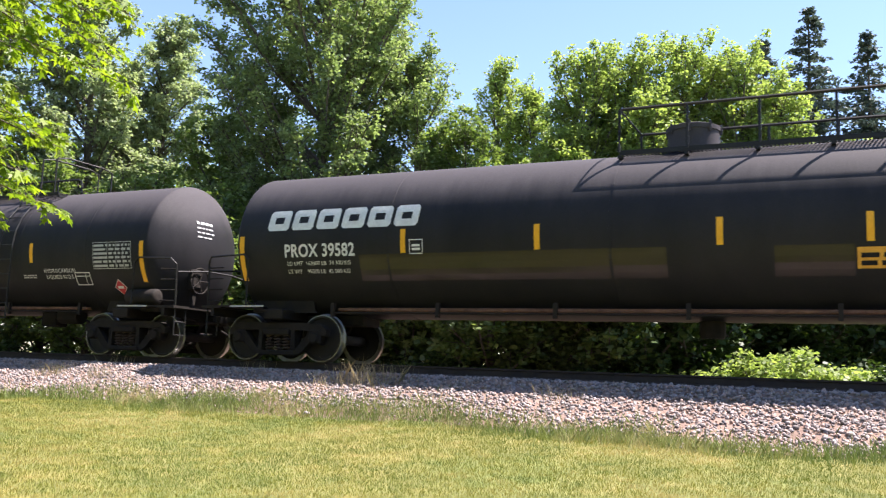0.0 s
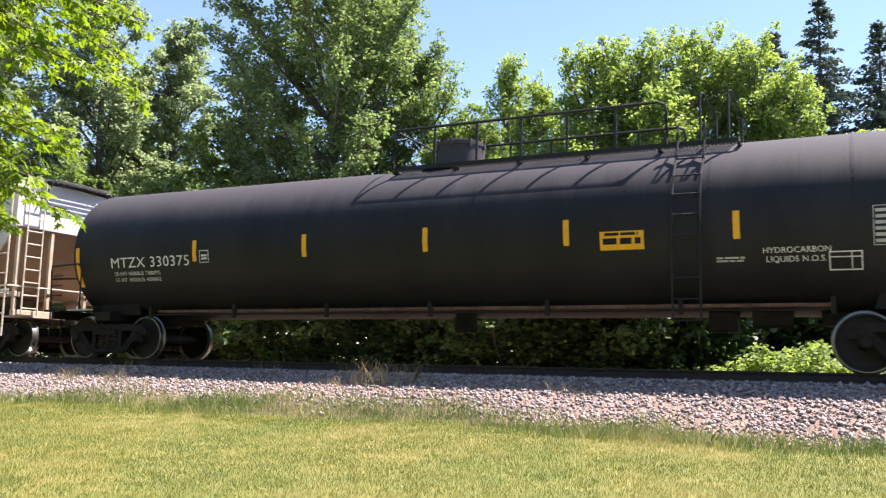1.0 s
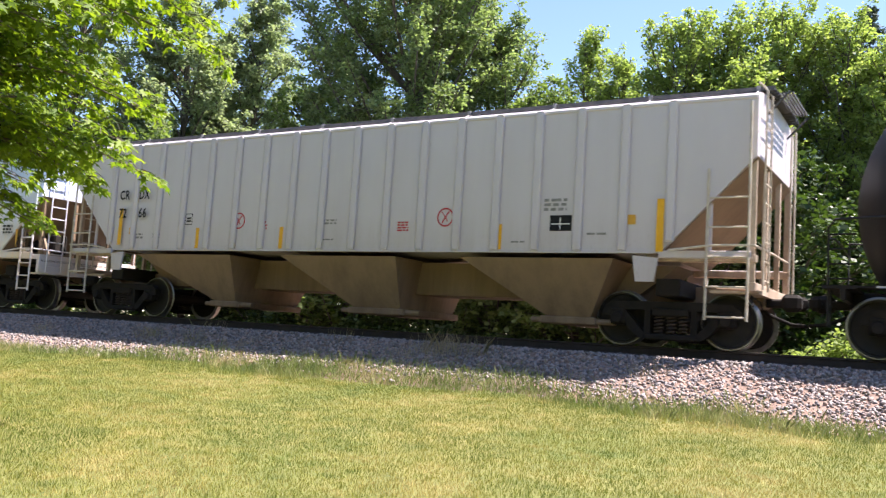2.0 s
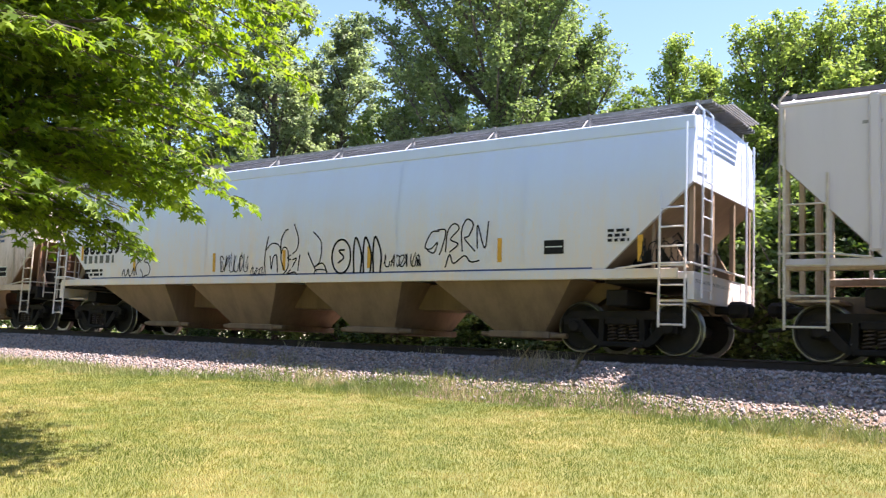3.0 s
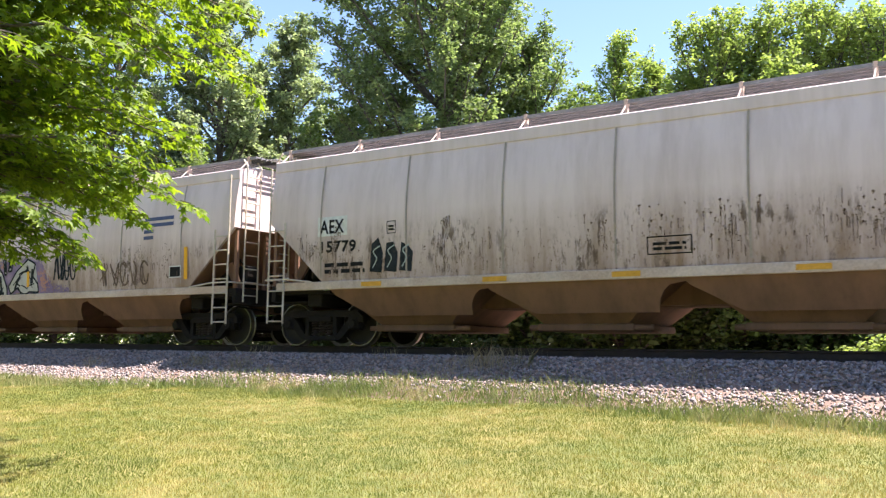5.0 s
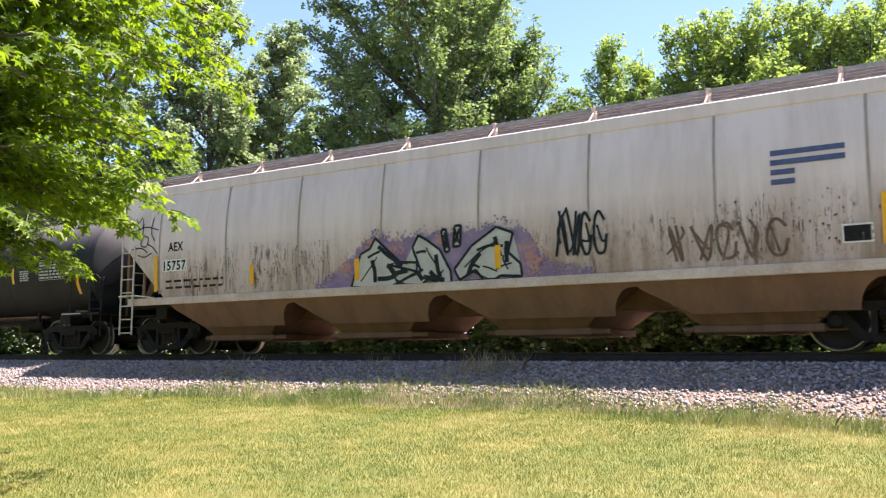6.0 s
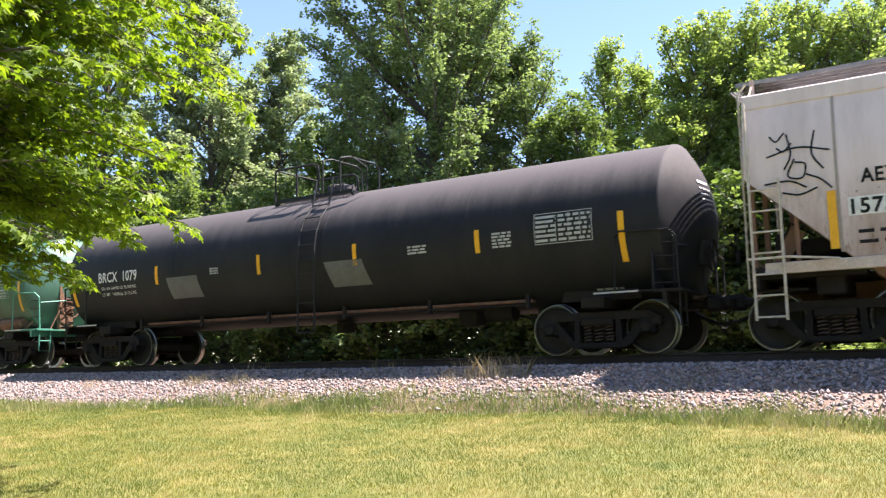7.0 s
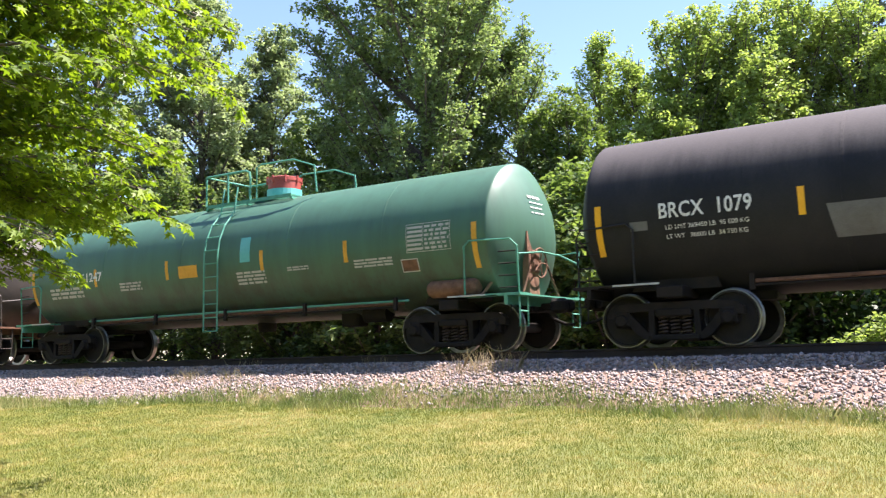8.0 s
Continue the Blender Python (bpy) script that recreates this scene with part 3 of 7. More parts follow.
def table_print(car, x, z, w, h, depth, mat, seed, cells=True):
    sign(car, "test_data_print", bars_bm(w * 0.38, h, 6, 1, seed, 0.55), x, z, depth, mat, "block of small white print")
    sign(car, "test_data_print", bars_bm(w * 0.58, h, 6, 6, seed + 1, 0.55), x + w * 0.42, z, depth, mat, "block of small white print")
    framed(car, x, z, w, h, depth, mat)


def framed(car, x, z, w, h, depth, mat):
    """Thin ruled lines round and through a printed table."""
    bm = outline_bm(w + 0.06, h + 0.05, 0.012)
    for k in (0.38, 0.60, 0.80):
        quad(bm, (w + 0.06) * k, 0.012, (w + 0.06) * k + 0.008, h + 0.03)
    sign(car, "table_rule", bm, x - 0.03, z - 0.04, depth, mat, "thin white ruled table frame")


def box_print(car, x, z, w, h, depth, mat, t=0.015, seed=5):
    sign(car, "stencil_frame", outline_bm(w, h, t), x, z, depth, mat, "stencilled square outline with small print")
    sign(car, "stencil_print", bars_bm(w * 0.6, h * 0.5, 2, 1, seed), x + w * 0.2, z + h * 0.25, depth, mat, "stencilled small print")


def diamond(car, x, z, size, depth):
    bm = bmesh.new()
    bm.faces.new([bm.verts.new(v) for v in ((0, 0, -size), (size, 0, 0), (0, 0, size), (-size, 0, 0))])
    sign(car, "hazard_placard", bm, x, z, depth, M_WHITE, "red and white diamond hazard placard")
    bm = bmesh.new()
    k = size * 0.88
    bm.faces.new([bm.verts.new(v) for v in ((0, 0, -k), (k, 0, 0), (0, 0, k), (-k, 0, 0))])
    sign(car, "placard_face", bm, x, z, raised(depth, 0.004), M_REDINK)
    sign(car, "placard_print", quad(bmesh.new(), -size * 0.5, 0, size * 0.5, size * 0.28), x, z - size * 0.14, raised(depth, 0.008), M_WHITE)


def car_a():
    at = -2.4
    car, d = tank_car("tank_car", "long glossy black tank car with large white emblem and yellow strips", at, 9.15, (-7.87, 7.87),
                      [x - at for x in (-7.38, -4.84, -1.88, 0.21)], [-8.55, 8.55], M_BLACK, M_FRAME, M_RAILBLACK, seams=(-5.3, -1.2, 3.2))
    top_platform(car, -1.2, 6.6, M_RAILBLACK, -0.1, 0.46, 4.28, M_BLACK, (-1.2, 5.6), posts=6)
    # emblem: six slanted rounded blocks with a slot, and no letters
    for k in range(6):
        bm = bmesh.new()
        w, h, r = 0.485, 0.40, 0.09
        x0 = 0.555 * k
        for lo, hi in ((0.0, 0.135), (0.135, 0.265), (0.265, 0.40)):
            for a, b in (((0, w),) if lo != 0.135 else ((0, 0.14), (w - 0.14, w))):
                sh = lambda z: 0.10 * z
                cut = 0.05 if lo != 0.135 else 0
                vs = [(a + (cut if lo == 0 else 0), lo), (b - (cut if lo == 0 else 0), lo), (b - (cut if hi > 0.3 else 0), hi), (a + (cut if hi > 0.3 else 0), hi)]
                vs = [(a, lo + cut), (a + cut, lo), (b - cut, lo), (b, lo + cut), (b, hi), (a, hi)] if lo == 0 else vs if not cut else [(a, lo), (b, lo), (b, hi - cut), (b - cut, hi), (a + cut, hi), (a, hi - cut)]
                bm.faces.new([bm.verts.new((x0 + x + sh(z), 0, z)) for x, z in vs])
        sign(car, "emblem_block", bm, -10.36 - at, 2.49, d, M_WHITE, "slanted white rounded block of the emblem")
    sign(car, "car_mark", text_bm("PROX 39582", 0.235, 1.05, 0.008, 0, 1.55), -9.94 - at, 1.98, d, M_WHITE, "white stencilled car mark")
    for k, words in enumerate(("LD LMT  163600 LB  74 300 KG", "LT WT    99200 LB  45 000 KG")):
        sign(car, "weight_stencil", text_bm(words, 0.075, 1.0), -9.90 - at, 1.82 - 0.15 * k, d, M_WHITE, "small white weight stencil")
    box_print(car, -7.25 - at, 1.98, 0.27, 0.26, d, M_WHITE)
    sign(car, "notice_plate", quad(bmesh.new(), 0, 0, 0.75, 0.30), 0.03 - at, 1.62, d, M_YELLOW_OLD, "yellow notice plate with black print")
    sign(car, "notice_print", bars_bm(0.65, 0.22, 2, 2, 4), 0.08 - at, 1.66, raised(d, 0.004), M_BLACKINK)
    # glossy brown patches stand in for the ground's reflection on the shell
    sign(car, "reflection_patch", quad(bmesh.new(), 0, 0, 5.6, 0.47), -8.3 - at, 1.52, raised(d, -0.003), M_GLOSSPATCH, "glossy brown patch standing in for a reflection")
    sign(car, "reflection_patch", quad(bmesh.new(), 0, 0, 1.1, 0.45), -1.1 - at, 1.52, raised(d, -0.003), M_GLOSSPATCH, "glossy brown patch standing in for a reflection")
    return car


def car_b():
    at = -22.19
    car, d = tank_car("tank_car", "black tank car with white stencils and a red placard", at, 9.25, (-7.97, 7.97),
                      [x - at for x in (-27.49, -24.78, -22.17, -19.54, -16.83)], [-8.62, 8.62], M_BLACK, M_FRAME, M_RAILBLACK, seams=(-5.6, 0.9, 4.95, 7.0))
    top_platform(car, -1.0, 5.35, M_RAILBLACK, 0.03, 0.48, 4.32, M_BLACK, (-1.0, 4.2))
    bm = bmesh.new()
    for x in (4.75, 5.2):
        pipe(bm, [(x, -0.85, 3.72), (x, -0.85, 4.55), (x, -0.55, 4.62), (x, 0.55, 4.62), (x, 0.85, 4.55), (x, 0.85, 3.72)], 0.022)
    part("ladder_hoop", bm, M_RAILBLACK, car)
    side_ladder(car, 4.4, 4.83, 3.4, 0.75, d, M_RAILBLACK)
    sign(car, "car_mark", text_bm("MTZX 330375", 0.215, 1.06, 0.0, 0, 2.17), -29.81 - at, 1.93, d, M_WHITE, "white stencilled car mark")
    for k, words in enumerate(("LD LMT 162800LB  73800KG", "LT WT  100200LB  45500KG")):
        sign(car, "weight_stencil", text_bm(words, 0.075, 1.0), -29.75 - at, 1.77 - 0.13 * k, d, M_WHITE, "small white weight stencil")
    box_print(car, -27.36 - at, 1.97, 0.24, 0.25, d, M_WHITE)
    sign(car, "notice_plate", quad(bmesh.new(), 0, 0, 0.72, 0.30), -18.97 - at, 1.90, d, M_YELLOW, "yellow notice plate with black print")
    sign(car, "notice_print", bars_bm(0.62, 0.11, 1, 2, 4, 0.9), -18.92 - at, 1.99, raised(d, 0.004), M_BLACKINK)
    sign(car, "notice_print", bars_bm(0.55, 0.05, 1, 3, 6, 0.9), -18.89 - at, 2.13, raised(d, 0.004), M_BLACKINK)
    sign(car, "cargo_stencil", text_bm("HYDROCARBON", 0.085, 1.05), -16.46 - at, 1.77, d, M_WHITE, "white stencilled cargo name")
    sign(car, "cargo_stencil", text_bm("LIQUIDS N.O.S.", 0.085, 1.05), -16.42 - at, 1.64, d, M_WHITE, "white stencilled cargo name")
    sign(car, "small_print", bars_bm(0.42, 0.09, 2, 3, 8), -17.15 - at, 1.66, d, M_DIMWHITE)
    sign(car, "stencil_frame", outline_bm(0.45, 0.27, 0.018), -15.55 - at, 1.50, d, M_WHITE, "white stencilled frame with bars")
    sign(car, "stencil_bar", quad(bmesh.new(), 0, 0, 0.015, 0.22), -15.25 - at, 1.53, d, M_WHITE)
    sign(car, "stencil_bar", quad(bmesh.new(), 0, 0, 0.42, 0.015), -15.53 - at, 1.68, d, M_WHITE)
    table_print(car, -14.92 - at, 1.87, 1.03, 0.52, d, M_DIMWHITE, 3)
    diamond(car, -14.33 - at, 1.45, 0.17, d)
    # air reservoir on the end platform, and brake wheel
    bm = lathe(bmesh.new(), [(-0.42, 0.04), (-0.42, 0.12), (-0.37, 0.17), (0.37, 0.17), (0.42, 0.12), (0.42, 0.04)], 20, "X", (8.5, -1.15, 1.24))
    smooth(part("air_reservoir", bm, M_FRAME, car), 50)
    head_print(car, 9.25, 2.35, 3)
    brake_stand(car, 9.30, M_FRAME)
    return car


def head_print(car, half, zc, seed):
    """Small white print upon the dished end of a tank."""
    rnd = random.Random(seed)
    for k in range(4):
        z = 2.92 - 0.10 * k
        bm = bmesh.new()
        y = -0.40
        while y < 0.02:
            w = rnd.uniform(0.06, 0.14)
            hgt = 0.055 if k == 0 else 0.026
            bm.faces.new([bm.verts.new((half - 0.5 * ((y + a) ** 2 + (z + b - zc) ** 2) / 2.10 + 0.012, y + a, z + b)) for a, b in ((0, 0), (w, 0), (w, hgt), (0, hgt))])
            y += w + 0.035
        tagged(part("end_print", bm, M_WHITE, car), kind="stuff")


def brake_stand(car, x, mat, s=1):
    bm = bmesh.new()
    ring = [(x, 0.55 * 0 + 0.28 * math.cos(a) - 0.35, 1.65 + 0.28 * math.sin(a)) for a in np.linspace(0, math.tau, 21)]
    pipe(bm, ring, 0.018)
    for a in np.linspace(0, math.tau, 6)[:-1]:
        rod(bm, (x, -0.35, 1.65), (x, -0.35 + 0.28 * math.cos(a), 1.65 + 0.28 * math.sin(a)), 0.012, 6)
    box(bm, x - s * 0.14 - 0.07, x - s * 0.14 + 0.07, -0.5, -0.2, 1.45, 1.9, 0.03)
    box(bm, x - s * 0.16 - 0.03, x - s * 0.16 + 0.03, -0.40, -0.30, 1.0, 1.5)
    part("brake_wheel", bm, mat, car)


def car_g():
    at = -116.55
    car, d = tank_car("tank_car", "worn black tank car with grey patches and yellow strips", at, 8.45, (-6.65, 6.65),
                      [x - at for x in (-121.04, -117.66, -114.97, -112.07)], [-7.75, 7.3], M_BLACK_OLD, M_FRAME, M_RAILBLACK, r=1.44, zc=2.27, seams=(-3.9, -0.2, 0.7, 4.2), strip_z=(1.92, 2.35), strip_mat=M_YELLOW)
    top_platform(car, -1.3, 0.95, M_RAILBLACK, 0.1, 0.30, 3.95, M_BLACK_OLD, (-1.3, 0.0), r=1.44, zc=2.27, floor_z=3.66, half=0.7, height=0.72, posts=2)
    bm = bmesh.new()
    for x in (0.12, 0.62):
        pipe(bm, [(x, -0.7, 3.66), (x, -0.7, 4.42), (x, -0.4, 4.5), (x, 0.5, 4.5), (x, 0.7, 4.4), (x, 0.7, 3.66)], 0.022)
    pipe(bm, [(0.62, -0.7, 4.4), (1.0, -0.72, 4.36), (1.38, -0.74, 4.1), (1.38, -0.74, 3.6)], 0.02)
    part("ladder_hoop", bm, M_RAILBLACK, car)
    side_ladder(car, 0.12, 0.58, 3.35, 0.6, d, M_RAILBLACK, zc=2.27)
    sign(car, "car_mark", text_bm("BRCX  1079", 0.245, 1.06, 0.006, 0, 1.48), -123.24 - at, 2.09, d, M_WHITE, "white stencilled car mark")
    for k, words in enumerate(("LD LMT 269450 LB  95 000 KG", "LT WT   76600 LB  34 750 KG")):
        sign(car, "weight_stencil", text_bm(words, 0.072, 1.0), -123.15 - at, 1.90 - 0.15 * k, d, M_WHITE, "small white weight stencil")
    sign(car, "primer_patch", quad(bmesh.new(), 0, 0, 0.30, 0.15), -123.75 - at, 1.92, d, M_GREYPATCH)
    bm = bmesh.new()
    quad(bm, 0.1, 0, 1.15, 0.50, 1.05, 0.0)
    sign(car, "primer_patch", bm, -120.7 - at, 1.55, d, M_GREYPATCH, "grey painted-over patch")
    bm = bmesh.new()
    quad(bm, 0.15, 0, 1.15, 0.52, 1.0, 0.0)
    sign(car, "primer_patch", bm, -115.8 - at, 1.52, d, M_GREYPATCH, "grey painted-over patch")
    for x, z, w, h, n in ((-119.2, 2.03, 0.28, 0.16, 3), (-113.65, 2.02, 0.45, 0.18, 3), (-111.75, 1.98, 0.40, 0.30, 5)):
        sign(car, "small_print", bars_bm(w, h, n, 3, int(-x)), x - at, z, d, M_DIMWHITE, "small white print")
    table_print(car, -110.85 - at, 2.0, 1.05, 0.50, d, M_DIMWHITE, 9)
    sign(car, "small_print", bars_bm(0.5, 0.06, 1, 3, 8), -109.95 - at, 1.12, d, M_DIMWHITE)
    # end cage with mesh guard over the head
    bm = bmesh.new()
    x = 8.1
    arch = [(x, -1.2, 1.1), (x, -1.2, 1.9), (x - 0.12, -1.0, 2.3), (x - 0.05, -0.6, 2.5), (x, 0, 2.55), (x, 0.6, 2.45), (x, 1.2, 1.9), (x, 1.2, 1.1)]
    pipe(bm, arch, 0.022)
    for k in range(9):
        rod(bm, (x, -1.15 + 0.28 * k, 1.9), (x, -1.0 + 0.25 * k, 2.42 - 0.02 * abs(k - 4)), 0.008, 5)
    for k in range(4):
        rod(bm, (x, -1.2, 1.9 + 0.13 * k), (x, 1.2, 1.9 + 0.13 * k), 0.008, 5)
    box(bm, x - 0.35, x - 0.30, -1.35, -0.3, 1.05, 1.95, 0.02)
    part("end_guard", bm, M_BLACK_OLD, car, "dark mesh guard before the tank end")
    brake_stand(car, 8.5, M_FRAME)
    head_print(car, 8.45, 2.27, 7)
    return car


def car_h():
    at = -133.5
    car, d = tank_car("tank_car", "weathered green tank car with teal ladder and red-topped dome", at, 7.5, (-6.03, 6.03),
                      [x - at for x in (-137.8, -135.15, -132.11, -129.79)], [-6.9, 6.75], M_GREEN, M_FRAME, M_GREEN_PIPE, r=1.44, zc=2.25, seams=(-4.0, -1.2, 2.1, 4.6), strip_mat=M_YELLOW_OLD, strip_z=(1.88, 2.32))
    top_platform(car, -1.1, 1.6, M_GREEN_PIPE, 0.75, 0.40, 4.22, M_RED, (-1.1, 0.35), r=1.44, zc=2.25, floor_z=3.64, half=0.72, height=0.72, posts=2)
    bm = lathe(bmesh.new(), [(3.66, 0.41), (3.92, 0.41)], 28, "Z", (0.75, 0, 0))
    part("dome_band", bm, M_TEAL, car, "teal painted lower part of the dome")
    for y in (-0.72, 0.72):
        bm = bmesh.new()
        pipe(bm, [(0.55, y, 3.64), (0.55, y, 4.38), (0.7, y, 4.44), (1.7, y, 4.42), (2.3, y, 4.2), (2.36, y, 3.60)], 0.022)
        part("hand_rail", bm, M_GREEN_PIPE, car)
    side_ladder(car, -0.30, 0.13, 3.35, 0.62, d, M_GREEN_PIPE, zc=2.25)
    bm = bmesh.new()
    pipe(bm, [(-5.0, d(1.05) - 0.25, 1.05), (0, d(1.05) - 0.3, 1.06), (5.0, d(1.05) - 0.25, 1.05)], 0.025)
    part("side_hand_rail", bm, M_GREEN_PIPE, car)
    sign(car, "car_mark", text_bm("TILX 261247", 0.21, 1.02, 0.008, 0, 1.78), -139.32 - at, 2.03, d, M_WHITE, "white stencilled car mark")
    sign(car, "weight_stencil", bars_bm(1.35, 0.30, 3, 5, 21), -139.7 - at, 1.66, d, M_DIMWHITE, "small white weight stencil")
    sign(car, "paint_patch", quad(bmesh.new(), 0, 0, 0.30, 0.55), -132.75 - at, 2.10, d, M_TEAL, "teal repainted patch")
    sign(car, "notice_plate", quad(bmesh.new(), 0, 0, 0.62, 0.28), -134.75 - at, 1.88, d, M_YELLOW_OLD, "faded orange notice plate")
    for x, z, w, h, n in ((-136.9, 1.72, 0.8, 0.22, 3), (-132.9, 1.62, 0.85, 0.3, 4), (-131.4, 1.82, 0.6, 0.1, 2), (-129.6, 1.75, 0.95, 0.18, 3)):
        sign(car, "small_print", bars_bm(w, h, n, 4, int(-x)), x - at, z, d, M_DIMWHITE, "small white print")
    table_print(car, -128.25 - at, 1.98, 0.95, 0.50, d, M_DIMWHITE, 19)
    sign(car, "info_plate", quad(bmesh.new(), 0, 0, 0.40, 0.25), -128.45 - at, 1.58, d, M_RUST, "dark rusty information plate")
    sign(car, "info_frame", outline_bm(0.40, 0.25, 0.02), -128.45 - at, 1.58, raised(d, 0.004), M_DIMWHITE)
    brake_stand(car, 7.55, M_RUST)
    bm = bmesh.new()
    slab(bm, [(7.30, 1.02), (7.46, 1.02), (7.42, 2.25), (7.34, 2.25)], -0.62, -0.22)
    part("brake_tower", bm, M_RUST, car, "rusty brown brake tower on the end platform")
    bm = bmesh.new()
    pipe(bm, [(6.75, -1.2, 1.05), (7.1, -0.8, 1.7), (7.36, -0.45, 2.15)], 0.03)
    pipe(bm, [(7.36, -0.3, 2.2), (7.45, 0.2, 1.6), (7.5, 0.5, 1.05)], 0.025)
    pipe(bm, [(7.40, -0.5, 2.1), (7.5, -0.7, 1.5), (7.45, -0.9, 1.05)], 0.02)
    part("brake_rigging", bm, M_RUST, car)
    for c in car.children:
        if c.name.startswith("end_platform"):
            c.data.materials[0] = M_GREEN_PIPE
    bm = lathe(bmesh.new(), [(-0.55, 0.04), (-0.55, 0.12), (-0.48, 0.17), (0.48, 0.17), (0.55, 0.12), (0.55, 0.04)], 20, "X", (6.1, -1.12, 1.22))
    smooth(part("air_reservoir", bm, M_RUST, car), 50)
    head_print(car, 7.5, 2.25, 11)
    return car


def car_i():
    at = -149.6
    car, d = tank_car("tank_car", "brownish black tank car with yellow strips", at, 7.6, (-6.0, 6.0), [-4.2, -1.4, 1.4, 4.2], [-6.9, 6.9],
                      M_BROWN, M_RUST, M_BROWN, r=1.44, zc=2.25, seams=(-3, 0, 3), strip_z=(1.88, 2.32))
    top_platform(car, -1.2, 1.5, M_BROWN, 0.5, 0.42, 4.15, M_BROWN, (-1.2, 1.5), r=1.44, zc=2.25, floor_z=3.64, half=0.7, posts=3)
    return car


# ---- covered hopper cars ----
def hopper_car(name, label, at, x0, x1, trucks, sill, eave, ridge, cut_in, cut_z, bays, paint, bay_mat, curved, ribs, seams, rib_mat, roof_posts, grate_mat, sill_mat, bay_floor=0.30):
    """One covered hopper; x0, x1: ends of the side at the eaves; cut_in: how far in the side starts at the sill; cut_z: height at which the end slope reaches the end."""
    car = thing(name, label, "hopper car", "freight cars of the train", pose(at, TRACK_Y, 0))
    W = 1.60

    def depth(z, off=0.006):
        if curved:
            k = (z - sill) / (eave - sill)
            k = min(1.05, max(0, k))
            return -(W - 0.04 + 0.06 * math.sin(min(1.0, k / 0.7) * math.pi / 2) - (0.16 * (max(0, k - 0.42) / 0.58) ** 2) + off)
        return -(W + off)

    def section(zl):
        """near bottom, up, over the roof, to far bottom"""
        pts = []
        for k in range(7):
            z = zl + (eave - zl) * k / 6
            pts.append((depth(z, 0.0), z))
        for k in range(1, 12):
            a = math.pi * k / 12
            pts.append((depth(eave, 0) * math.cos(a), eave + (ridge - eave) * math.sin(a) ** 0.8))
        for k in range(7):
            z = eave + (zl - eave) * k / 6
            pts.append((-depth(z, 0.0), z))
        return pts
    a, b = x0 - at, x1 - at
    stations = [(a, cut_z), (a + cut_in, sill), (a + cut_in + 0.01, sill)] + [(x, sill) for x in np.linspace(a + cut_in + 0.5, b - cut_in - 0.5, 12)] + [(b - cut_in - 0.01, sill), (b - cut_in, sill), (b, cut_z)]
    bm = bmesh.new()
    rings = [[bm.verts.new((x, y, z)) for y, z in section(zl)] for x, zl in stations]
    for p, q in zip(rings, rings[1:]):
        n = len(p)
        for k in range(n):
            bm.faces.new((p[k], p[(k + 1) % n], q[(k + 1) % n], q[k]))
    bm.faces.new(rings[0][::-1])
    bm.faces.new(rings[-1])
    bmesh.ops.recalc_face_normals(bm, faces=bm.faces)
    body = smooth(part("body", bm, paint, car), 25)
    for s, e in ((-1, a), (1, b)):     # dirt-covered slope sheet under each end
        bm = bmesh.new()
        i = e - s * cut_in
        vs = [bm.verts.new(v) for v in ((e + s * 0.004, -W + 0.06, cut_z - 0.012), (i, -W + 0.06, sill - 0.012), (i, W - 0.06, sill - 0.012), (e + s * 0.004, W - 0.06, cut_z - 0.012))]
        ws = [bm.verts.new(v.co + Vector((-s * 0.02, 0, -0.03))) for v in vs]
        bm.faces.new(vs), bm.faces.new(ws[::-1])
        for k in range(4):
            bm.faces.new((vs[k], ws[k], ws[(k + 1) % 4], vs[(k + 1) % 4]))
        bmesh.ops.recalc_face_normals(bm, faces=bm.faces)
        part("end_slope_sheet", bm, bay_mat, car, "dirt-coloured sloping end sheet")
    for x in ribs:       # outside posts
        for s in (-1, 1):
            bm = bmesh.new()
            y = s * (W + 0.045)
            zl = sill if a + cut_in < x < b - cut_in else sill + (cut_z - sill) * (1 - min(x - a, b - x) / cut_in)
            box(bm, x - 0.085, x + 0.085, min(y, s * W), max(y, s * W), zl, eave + 0.02, 0.035)
            part("side_post", bm, rib_mat, body)
    for x in seams:
        bm = bmesh.new()
        quad(bm, -0.02, 0, 0.02, eave - sill - 0.22)
        part("side_seam", lay(bm, x, sill + 0.12, lambda z: depth(z, 0.010)), rib_mat, body)
    bm = bmesh.new()
    for s in (-1, 1):
        y = depth(sill, 0)
        lo, hi = sorted((s * abs(y), s * (abs(y) + 0.05)))
        if ribs:      # posted body: sill shows only past the bays, with a jacking plate at each corner
            box(bm, a + cut_in + 0.03, b - cut_in - 0.03, lo - s * 0.02, hi - s * 0.02, sill - 0.025, sill + 0.01, 0.004)
            for c0, c1, c2 in ((a + 0.05, a + cut_in + 0.02, 1), (b - cut_in - 0.02, b - 0.05, -1)):
                box(bm, c0, c1, lo, hi, sill - 0.10, sill + 0.02, 0.01)
                j = a + cut_in + 0.02 if c2 > 0 else b - cut_in - 0.02
                slab(bm, [(j, sill - 0.10), (j + c2 * 0.42, sill - 0.06), (j + c2 * 0.36, sill - 0.48), (j + c2 * 0.06, sill - 0.48)], lo, hi - 0.01)
        else:
            box(bm, a + cut_in * 0.15, b - cut_in * 0.15, lo, hi, sill - 0.14, sill + 0.03, 0.012)
    part("side_sill", bm, sill_mat, car)
    bm = bmesh.new()
    for s in (-1, 1):
        lo, hi = sorted((s * (abs(depth(eave, 0)) - 0.03), s * (abs(depth(eave, 0)) + (0.015 if ribs else 0.05))))
